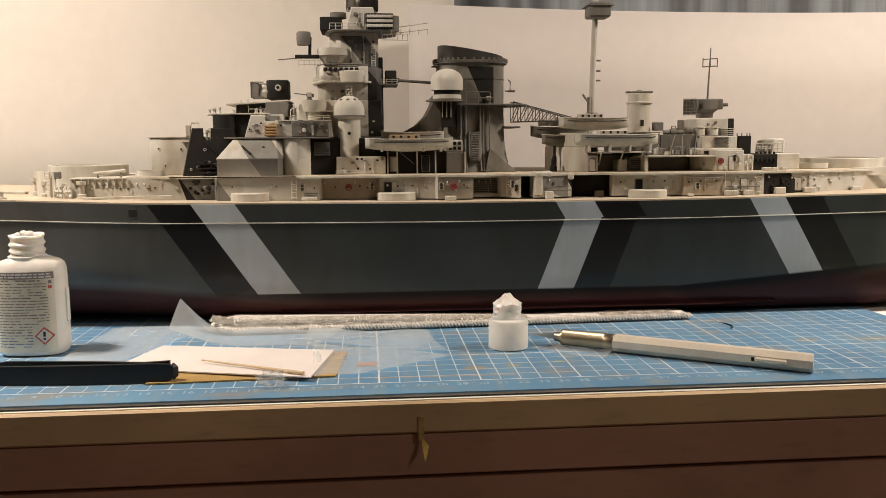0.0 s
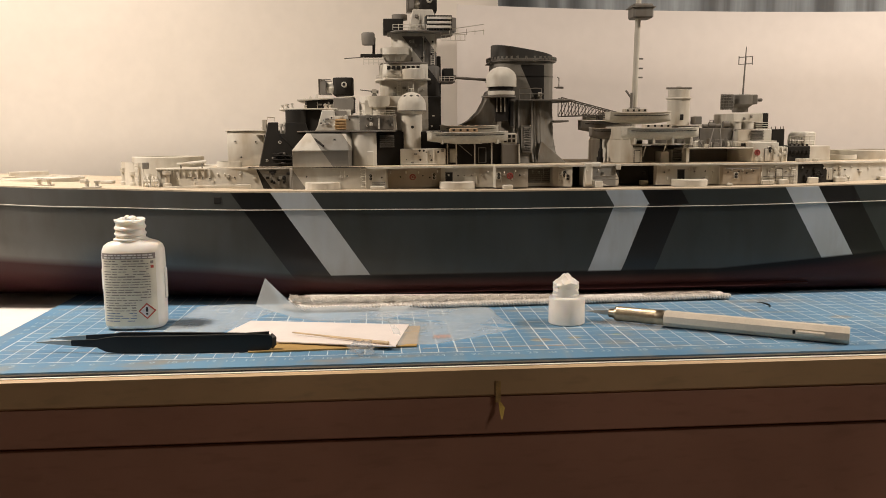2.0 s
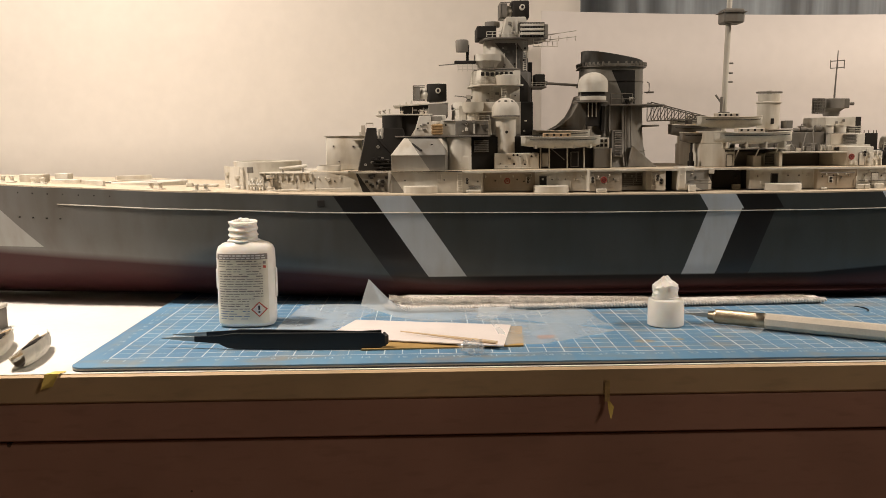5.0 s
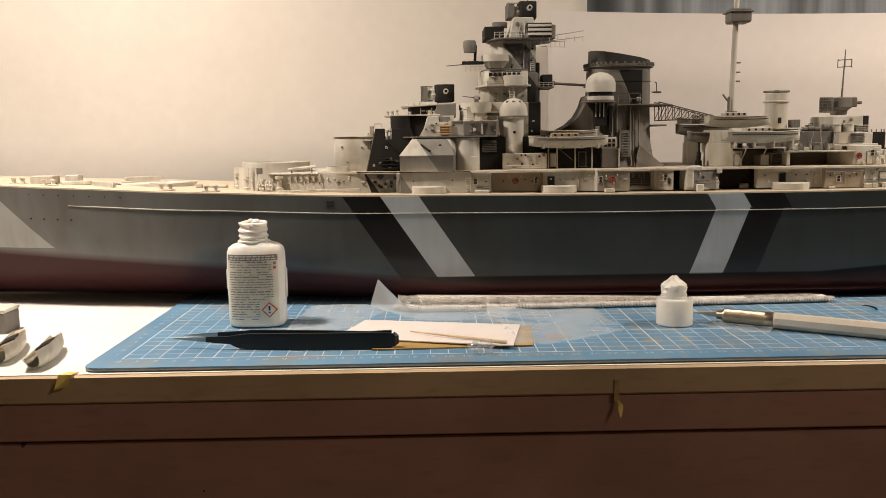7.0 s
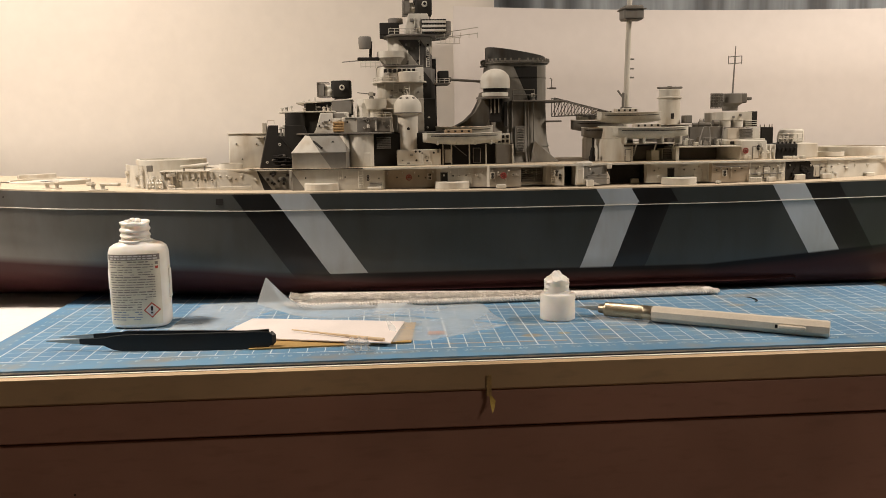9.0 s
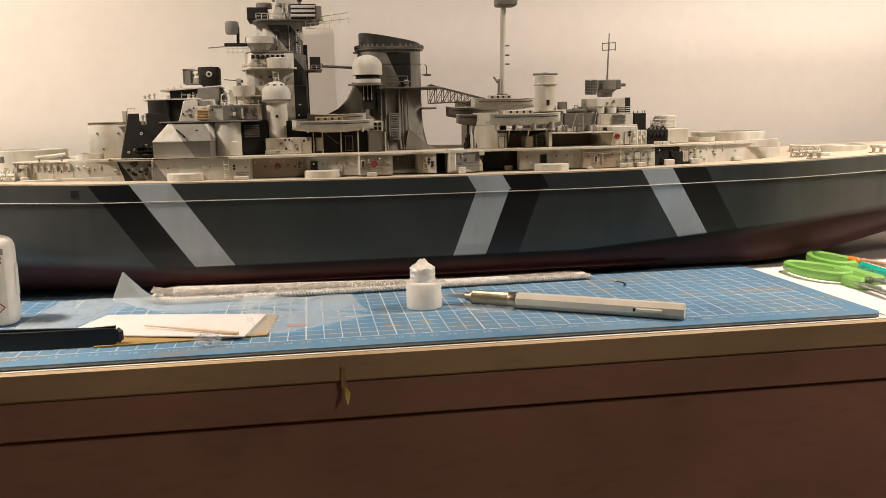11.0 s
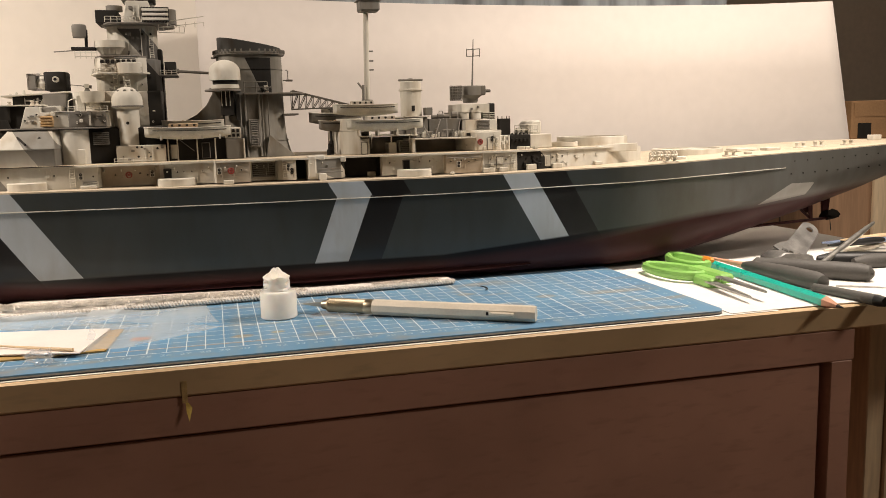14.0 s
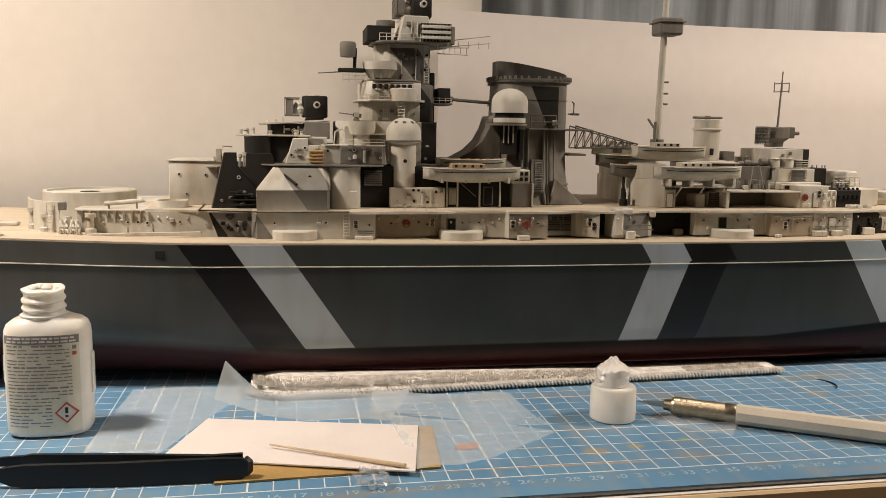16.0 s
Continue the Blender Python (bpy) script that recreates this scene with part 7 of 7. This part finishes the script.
flat_sheet("orange_scrap", [(0.2385, 0.0318, 0.0002), (0.2490, 0.0322, 0.0002), (0.2500, 0.0385, 0.0002), (0.2400, 0.0388, 0.0002)], 0.0003, "stain", "small faded orange scrap on the mat under film", "scrap")

b = tube((0.1580, 0.0410, 0.0036), (0.2130, 0.0085, 0.0038), 0.0004, 10, None, 0.0010)
tagged(part("toothpick", b, "tooth"), "pale wooden toothpick lying on the white card", "toothpick")


def build_lump():
    b = bmesh.new()
    bmesh.ops.create_icosphere(b, subdivisions=3, radius=0.0052)
    for v in b.verts:
        k = 1 + 0.75 * noise.noise(v.co * 620)
        v.co = Vector((v.co.x * k * 1.15, v.co.y * k, v.co.z * k * 0.72)) + Vector((0.1985, -0.0005, 0.0036))
    tagged(part("clear_lump", b, "film_thin", None, "", False), "crumpled lump of clear plastic on the mat edge", "plastic")


build_lump()
b = bmesh.new()
prev = None
for i in range(13):
    q = radians(-70 + 150 * i / 12)
    p = (0.4660 + 0.0050 * math.cos(q), 0.1015 + 0.0085 * math.sin(q), 0.0008)
    if prev:
        tube(prev, p, 0.0005 * (1.2 - abs(i - 6) / 8), 6, b)
    prev = p
tagged(part("black_shaving", b, "tweezer"), "curled black shaving on the mat", "shaving")


# ---- towel ----
def build_towel():
    t = thing("towel", (0.30, 0.14, 0.0), "folded white cotton towel with a corded hem, tucked under the hull", "towel")

    def hem_y(x):
        return 0.1145 + 0.0120 * max(0.0, (x - 0.19) / 0.26) ** 0.9 + (0.010 * ((0.165 - x) / 0.02) ** 2 if x < 0.165 else 0)

    b = bmesh.new()
    rows = []
    for i in range(60):
        x = 0.1460 + 0.3080 * i / 59
        h = 0.0055 * max(0.0, 1 - (x - 0.146) / 0.20) ** 0.7 + 0.0030
        h *= min(1.0, 0.35 + i / 4)
        y = hem_y(x)
        rows.append([b.verts.new(p) for p in ((x, y, 0.0006), (x, y - 0.0008, h * 0.5), (x, y + 0.0025, h * 0.92), (x, y + 0.012, h), (x, y + 0.040, h * 0.7), (x, y + 0.040, 0.0004))])
    for p, q in zip(rows, rows[1:]):
        for k in range(5):
            b.faces.new((p[k], p[k + 1], q[k + 1], q[k]))
        b.faces.new((p[5], p[0], q[0], q[5]))
    b.faces.new(rows[0])
    b.faces.new(rows[-1])
    part("towel_body", b, "towel", t)
    # corded hem: two strands twisted round one another
    for ph in (0.0, math.pi):
        b = bmesh.new()
        prev = None
        for i in range(560):
            x = 0.1440 + 0.3105 * i / 559
            q = x * 1500 + ph
            c = Vector((x, hem_y(x) - 0.0012 + 0.0011 * math.cos(q), 0.0026 + 0.0011 * math.sin(q)))
            ring = [b.verts.new(c + Vector((0, 0.0012 * math.cos(k * math.pi / 3), 0.0012 * math.sin(k * math.pi / 3)))) for k in range(6)]
            if prev:
                for k in range(6):
                    b.faces.new((prev[k], prev[(k + 1) % 6], ring[(k + 1) % 6], ring[k]))
            prev = ring
        part("hem_cord", b, "towel", t, "twisted pale hem cord")
    # pile loops
    r = random.Random(5)
    verts, faces = [], []
    for i in range(6000):
        u = r.random()
        x = 0.1480 + 0.20 * u ** 1.25 if i % 5 else 0.395 + 0.05 * r.random()
        d = r.uniform(-0.0005, 0.014)
        h = (0.0055 * max(0.0, 1 - (x - 0.146) / 0.20) ** 0.7 + 0.0030)
        base = Vector((x, hem_y(x) + d, h * 0.85))
        tip = base + Vector((r.uniform(-0.0008, 0.0008), r.uniform(-0.0014, 0.0006), r.uniform(0.0010, 0.0023)))
        w = 0.00042
        k = len(verts)
        verts += [base + Vector((-w, 0, 0)), base + Vector((w, 0, 0)), base + Vector((0, w * 1.6, 0)), tip]
        faces += [(k, k + 1, k + 3), (k + 1, k + 2, k + 3), (k + 2, k, k + 3)]
    me = bpy.data.meshes.new("towel_nap")
    me.from_pydata([tuple(v) for v in verts], [], faces)
    me.materials.append(M["towel"])
    ob = new("towel_nap", me)
    ob.parent = t
    ob.matrix_parent_inverse = t.matrix_basis.inverted()
    tagged(ob, "fluffy looped towel pile", kind="stuff")


build_towel()


# ---- tape on the bench edge ----
def build_tapes():
    t = thing("masking_tape", (0.268, -0.0235, -0.018), "torn yellow masking tape stuck to the bench edge", "tape", "tapes on the bench")
    part("stuck_strip", box(0.2675, 0.2702, -0.0229, -0.0226, -0.0215, -0.0100, 0.0), "tape_old", t, "flat stained strip")
    b = bmesh.new()
    p = [(0.2690, -0.0230, -0.0214), (0.2704, -0.0230, -0.0214), (0.2722, -0.0240, -0.0240), (0.2714, -0.0254, -0.0272), (0.2704, -0.0258, -0.0306), (0.2694, -0.0246, -0.0262)]
    b.faces.new([b.verts.new(q) for q in p])
    part("loose_end", b, "tape", t, "bright loose end that sticks out")
    t = thing("masking_tape", (-0.024, -0.027, -0.004), "yellow masking tape folded over the paper's edge", "tape", "tapes on the bench")
    part("top_strip", flat_strip([(-0.0255, -0.0228, -0.0022), (-0.0185, -0.0228, -0.0022), (-0.0165, -0.0170, -0.0022), (-0.0225, -0.0170, -0.0022)]), "tape", t)
    part("hanging_end", flat_strip([(-0.0275, -0.0244, -0.0100), (-0.0215, -0.0238, -0.0085), (-0.0185, -0.0230, -0.0024), (-0.0255, -0.0230, -0.0024)]), "tape", t)


def flat_strip(p, thick=0.0002):
    b = bmesh.new()
    b.faces.new([b.verts.new(q) for q in p])
    r = bmesh.ops.extrude_face_region(b, geom=b.faces[:])
    bmesh.ops.translate(b, vec=(0, -thick * 0.5, thick), verts=[v for v in r["geom"] if isinstance(v, bmesh.types.BMVert)])
    return b


build_tapes()


# ---- scissors ----
def build_scissors():
    t = thing("scissors", (0.624, 0.06, -0.0020), "scissors with bright green plastic handles on the paper", "scissors")

    def loop(cx, cy, length, width, turn, z):
        b = bmesh.new()
        n, m = 40, 8
        rings = []
        for i in range(n):
            q = 2 * math.pi * i / n
            k = 1.0 - 0.18 * math.cos(q)
            c = Vector((length / 2 * math.cos(q), width / 2 * math.sin(q) * k, 0))
            nrm = Vector((math.cos(q) * width, math.sin(q) * length, 0)).normalized()
            rings.append([b.verts.new(c + nrm * 0.0027 * math.cos(2 * math.pi * j / m) + Vector((0, 0, 0.0036 * math.sin(2 * math.pi * j / m)))) for j in range(m)])
        for i in range(n):
            p, q = rings[i], rings[(i + 1) % n]
            for j in range(m):
                b.faces.new((p[j], p[(j + 1) % m], q[(j + 1) % m], q[j]))
        bmesh.ops.transform(b, matrix=pose(cx, cy, z, 0, 0, turn), verts=b.verts)
        return b

    part("finger_loop", loop(0.6175, 0.1010, 0.056, 0.0250, 103, 0.0030), "green", t, "large green handle loop")
    part("thumb_loop", loop(0.6420, 0.1230, 0.052, 0.0210, 86, 0.0055), "green", t, "green handle loop")
    part("loop_accent", box(0.6480, 0.6530, 0.100, 0.112, 0.006, 0.0105, 0.0015), "orange", t, "orange inlay")
    part("handle_shank", box(0.6175, 0.6275, 0.0520, 0.0740, -0.0028, 0.0048, 0.0016), "green", t)
    part("handle_shank", box(0.6270, 0.6390, 0.0540, 0.0970, 0.0000, 0.0066, 0.0016), "green", t)
    for x0, x1, z, nm in ((0.6210, 0.6150, 0.0012, "blade"), (0.6290, 0.6265, 0.0038, "blade")):
        b = extrude([(x0 - 0.0035, 0.058), (x0 + 0.0035, 0.058), (x1 + 0.0012, 0.004), (x1, 0.000), (x1 - 0.0010, 0.004)], "z", z, z + 0.0016, 0.0003)
        part(nm, b, "steel", t, "narrow steel blade")
    part("pivot_screw", lathe([(0.0026, 0.0050), (0.0026, 0.0062), (0.0, 0.0064)], 0.6250, 0.0520, 14), "steel", t)


build_scissors()


# ---- pencil and hand tools ----
def rod(name, a, b_, prof, seg, label, category, mats):
    """A round or faceted tool along a line: mats is a list of (part, material, first row, last row, label)."""
    a, b_ = Vector(a), Vector(b_)
    t = new(name)
    t.empty_display_size = 0.01
    t.matrix_basis = Matrix.Translation(a) @ (b_ - a).to_track_quat("X", "Z").to_matrix().to_4x4()
    tagged(t, label, category)
    for nm, mat, i0, i1, lab in mats:
        b = bmesh.new()
        rows = [[b.verts.new((x, r * math.cos(2 * math.pi * (i + 0.5) / seg), r * math.sin(2 * math.pi * (i + 0.5) / seg))) for i in range(seg)] for x, r in prof[i0:i1 + 1]]
        for p, q in zip(rows, rows[1:]):
            for i in range(seg):
                b.faces.new((p[i], p[(i + 1) % seg], q[(i + 1) % seg], q[i]))
        b.faces.new(rows[0])
        b.faces.new(rows[-1])
        local(nm, b, mat, t, lab)
    return t


rod("pencil", (0.6655, 0.1230, 0.0006), (0.6505, -0.0400, 0.0006), [(0.0, 0.0038), (0.1465, 0.0040), (0.1580, 0.0012), (0.1640, 0.0003)], 6, "teal lacquered pencil with a sharpened cedar tip", "pencil",
    [("pencil_body", "teal", 0, 1, ""), ("pencil_point", "flesh_wood", 1, 2, "bare sharpened cedar"), ("lead", "tweezer", 2, 3, "dark lead point")])
rod("needle_file", (0.6720, 0.1490, 0.0035), (0.6820, 0.0150, 0.0035), [(0.0, 0.0006), (0.042, 0.0020), (0.052, 0.0028), (0.062, 0.0052), (0.100, 0.0068), (0.126, 0.0068), (0.1325, 0.0052), (0.134, 0.0020)], 16,
    "needle file with a dark grey rubber grip", "file", [("file_blade", "flesh_wood", 0, 2, "thin brownish shank"), ("grip", "rubber", 2, 7, "")])
rod("riffler_file", (0.6800, 0.0950, 0.0038), (0.7360, 0.0300, 0.0038), [(0.0, 0.0020), (0.004, 0.0062), (0.030, 0.0070), (0.074, 0.0070), (0.082, 0.0056), (0.085, 0.0018)], 16, "grey rubber-gripped hand tool on the paper", "file",
    [("grip", "rubber", 0, 5, "")])
rod("fine_pen", (0.6760, 0.0180, 0.0006), (0.6845, -0.0360, 0.0006), [(0.0, 0.0030), (0.048, 0.0037), (0.0495, 0.0038), (0.0545, 0.0030)], 16, "slim grey pen with a black end", "pen",
    [("barrel", "rubber", 0, 1, ""), ("pen_end", "tweezer", 1, 3, "black end cap")])
rod("steel_scriber", (0.7000, 0.0260, -0.0018), (0.7270, 0.0080, -0.0018), [(0.0, 0.0012), (0.026, 0.0010), (0.033, 0.0003)], 10, "thin steel scriber on the paper", "scriber", [("scriber_rod", "steel", 0, 2, "")])
rod("black_marker", (0.7420, 0.0980, 0.0030), (0.8600, 0.0500, 0.0030), [(0.0, 0.0035), (0.010, 0.0062), (0.110, 0.0064), (0.125, 0.0050)], 18, "black marker pen among the tools", "pen",
    [("marker_body", "tweezer", 0, 3, "")])
rod("black_marker", (0.7600, 0.0800, 0.0028), (0.8640, 0.0700, 0.0028), [(0.0, 0.0030), (0.012, 0.0060), (0.095, 0.0060), (0.104, 0.0050)], 18, "black marker pen among the tools", "pen",
    [("marker_body", "rubber", 0, 3, "")])
rod("bent_probe", (0.7350, 0.0840, 0.0030), (0.8180, 0.1250, 0.0260), [(0.0, 0.0022), (0.055, 0.0026), (0.080, 0.0020), (0.094, 0.0012)], 12, "steel probe leaning on the other tools", "probe", [("probe_rod", "steel", 0, 3, "")])
for k, (x, y, dx, dy, m, lab) in enumerate(((0.790, 0.150, 0.060, -0.020, "steel", "steel"), (0.782, 0.140, 0.070, -0.004, "cream", "pale"), (0.800, 0.165, 0.070, -0.010, "ink_blue", "blue-grey"), (0.815, 0.160, 0.060, 0.004, "tooth", "wooden"),
                                            (0.776, 0.128, 0.080, 0.010, "tweezer", "black"))):
    rod("small_tool", (x, y, 0.0005 + 0.002 * k), (x + dx, y + dy, 0.0010 + 0.002 * k), [(0.0, 0.0008), (0.02, 0.0022), (0.050, 0.0030), (0.062, 0.0020)], 12, lab + " modelling tool in a loose heap", "tool", [("tool_rod", m, 0, 3, "")])


def build_clamp():
    t = thing("spring_clamp", (0.72, 0.10, -0.0020), "bare steel spring clamp with a round hole in its raised lever", "clamp")
    # jaw lies low, lever rises behind
    jaw = extrude([(0.6960, 0.0020), (0.6975, 0.0085), (0.7050, 0.0125), (0.7180, 0.0120), (0.7300, 0.0090), (0.7330, 0.0020)], "y", 0.0880, 0.1080, 0.0008)
    part("jaw", jaw, "dull_steel", t, "rounded sheet-steel jaw")
    b = bmesh.new()
    n = 28
    base, tip = Vector((0.7195, 0.1000, 0.0080)), Vector((0.7575, 0.1240, 0.0275))
    ax = (tip - base).normalized()
    side = ax.cross(Vector((0.56, 0.81, -0.14)))
    side = (side - ax * side.dot(ax)).normalized()
    nrm = ax.cross(side).normalized()
    L = (tip - base).length
    out = [(-0.004, -0.0150), (0.004, -0.0125), (0.011, -0.0085), (L * 0.6, -0.0078)] + [(L * 0.80 + 0.0076 * math.cos(q), 0.0076 * math.sin(q)) for q in (radians(-80 + 160 * i / 10) for i in range(11))] + [(L * 0.6, 0.0078), (0.011, 0.0085), (0.004, 0.0125), (-0.004, 0.0150)]
    hole = [(L * 0.80 + 0.0028 * math.cos(q), 0.0028 * math.sin(q)) for q in (2 * math.pi * i / 16 for i in range(16))]
    edges = []
    for ring in (out, hole):
        vs = [b.verts.new(base + ax * p + side * q) for p, q in ring]
        edges += [b.edges.new((vs[k], vs[(k + 1) % len(vs)])) for k in range(len(vs))]
    bmesh.ops.triangle_fill(b, edges=edges, use_beauty=True)
    ex = bmesh.ops.extrude_face_region(b, geom=b.faces[:])
    bmesh.ops.translate(b, vec=nrm * 0.0012, verts=[v for v in ex["geom"] if isinstance(v, bmesh.types.BMVert)])
    part("lever", b, "dull_steel", t, "raised steel lever with a round hole")
    bm = bmesh.new()
    for i in range(5):
        tube((0.7110 + 0.001 * i, 0.0895 + 0.004 * i, 0.0115), (0.7125 + 0.001 * i, 0.0915 + 0.004 * i, 0.0125), 0.0022, 10, bm)
    part("spring", bm, "dull_steel", t)


build_clamp()


# ---- loose ship's boats and a grey block at the paper's end ----
def build_loose_boat(x, y, z, turn, roll, length=0.056):
    t = new("model_boat")
    t.empty_display_size = 0.01
    t.matrix_basis = pose(x, y, z, roll, 0, turn)
    tagged(t, "unmounted cream model boat lying on the paper", "model boat", "loose model boats")
    beam, depth, n, m = 0.0155, 0.0095, 18, 7
    b, d = bmesh.new(), bmesh.new()
    rings, floor_rows = [], []
    for i in range(n + 1):
        u = i / n
        w = beam / 2 * max(0.05, math.sin(math.pi * (0.06 + 0.88 * u) ** 0.85)) ** 0.55
        rise = depth * 0.14 * abs(2 * u - 1) ** 2.4
        keel = depth * (0.72 + 0.28 * math.sin(math.pi * (0.1 + 0.8 * u)))
        ring = [(length * (u - 0.5), w * math.sin(k / m * math.pi / 2) ** 0.7, -keel * (1 - (k / m) ** 1.6) + rise) for k in range(m + 1)]
        rings.append([b.verts.new((p[0], -p[1], p[2])) for p in reversed(ring)] + [b.verts.new(p) for p in ring[1:]])
        floor_rows.append([d.verts.new((length * (u - 0.5), s * w * 0.86, rise - depth * 0.20)) for s in (-1, 1)])
    for p, q in zip(rings, rings[1:]):
        for k in range(len(p) - 1):
            b.faces.new((p[k], p[k + 1], q[k + 1], q[k]))
    for p, q in zip(floor_rows, floor_rows[1:]):
        d.faces.new((p[0], q[0], q[1], p[1]))
    local("boat_hull", b, "boat", t)
    local("boat_floor", d, "tan", t, "tan planked floor")
    for k in range(5):
        xx = -length * 0.3 + length * 0.15 * k
        local("thwart", box(xx - 0.0010, xx + 0.0010, -beam * 0.42, beam * 0.42, -depth * 0.12, -depth * 0.02), "boat", t)
    local("boat_well", box(-length * 0.08, length * 0.20, -beam * 0.26, beam * 0.26, -depth * 0.28, depth * 0.06, 0.0006), "recess", t, "dark open well")


build_loose_boat(-0.0480, 0.0120, 0.0058, 100, -28)
build_loose_boat(-0.0740, 0.0250, 0.0058, 104, -22)
t = thing("grey_block", (-0.12, 0.088, -0.004), "small grey plastic block standing on the paper", "block")
part("block_body", box(-0.1360, -0.1020, 0.078, 0.098, -0.0040, 0.0110, 0.0006), "mid", t)
part("block_lid", box(-0.1365, -0.1015, 0.0775, 0.0985, 0.0110, 0.0135, 0.0006), "light", t)
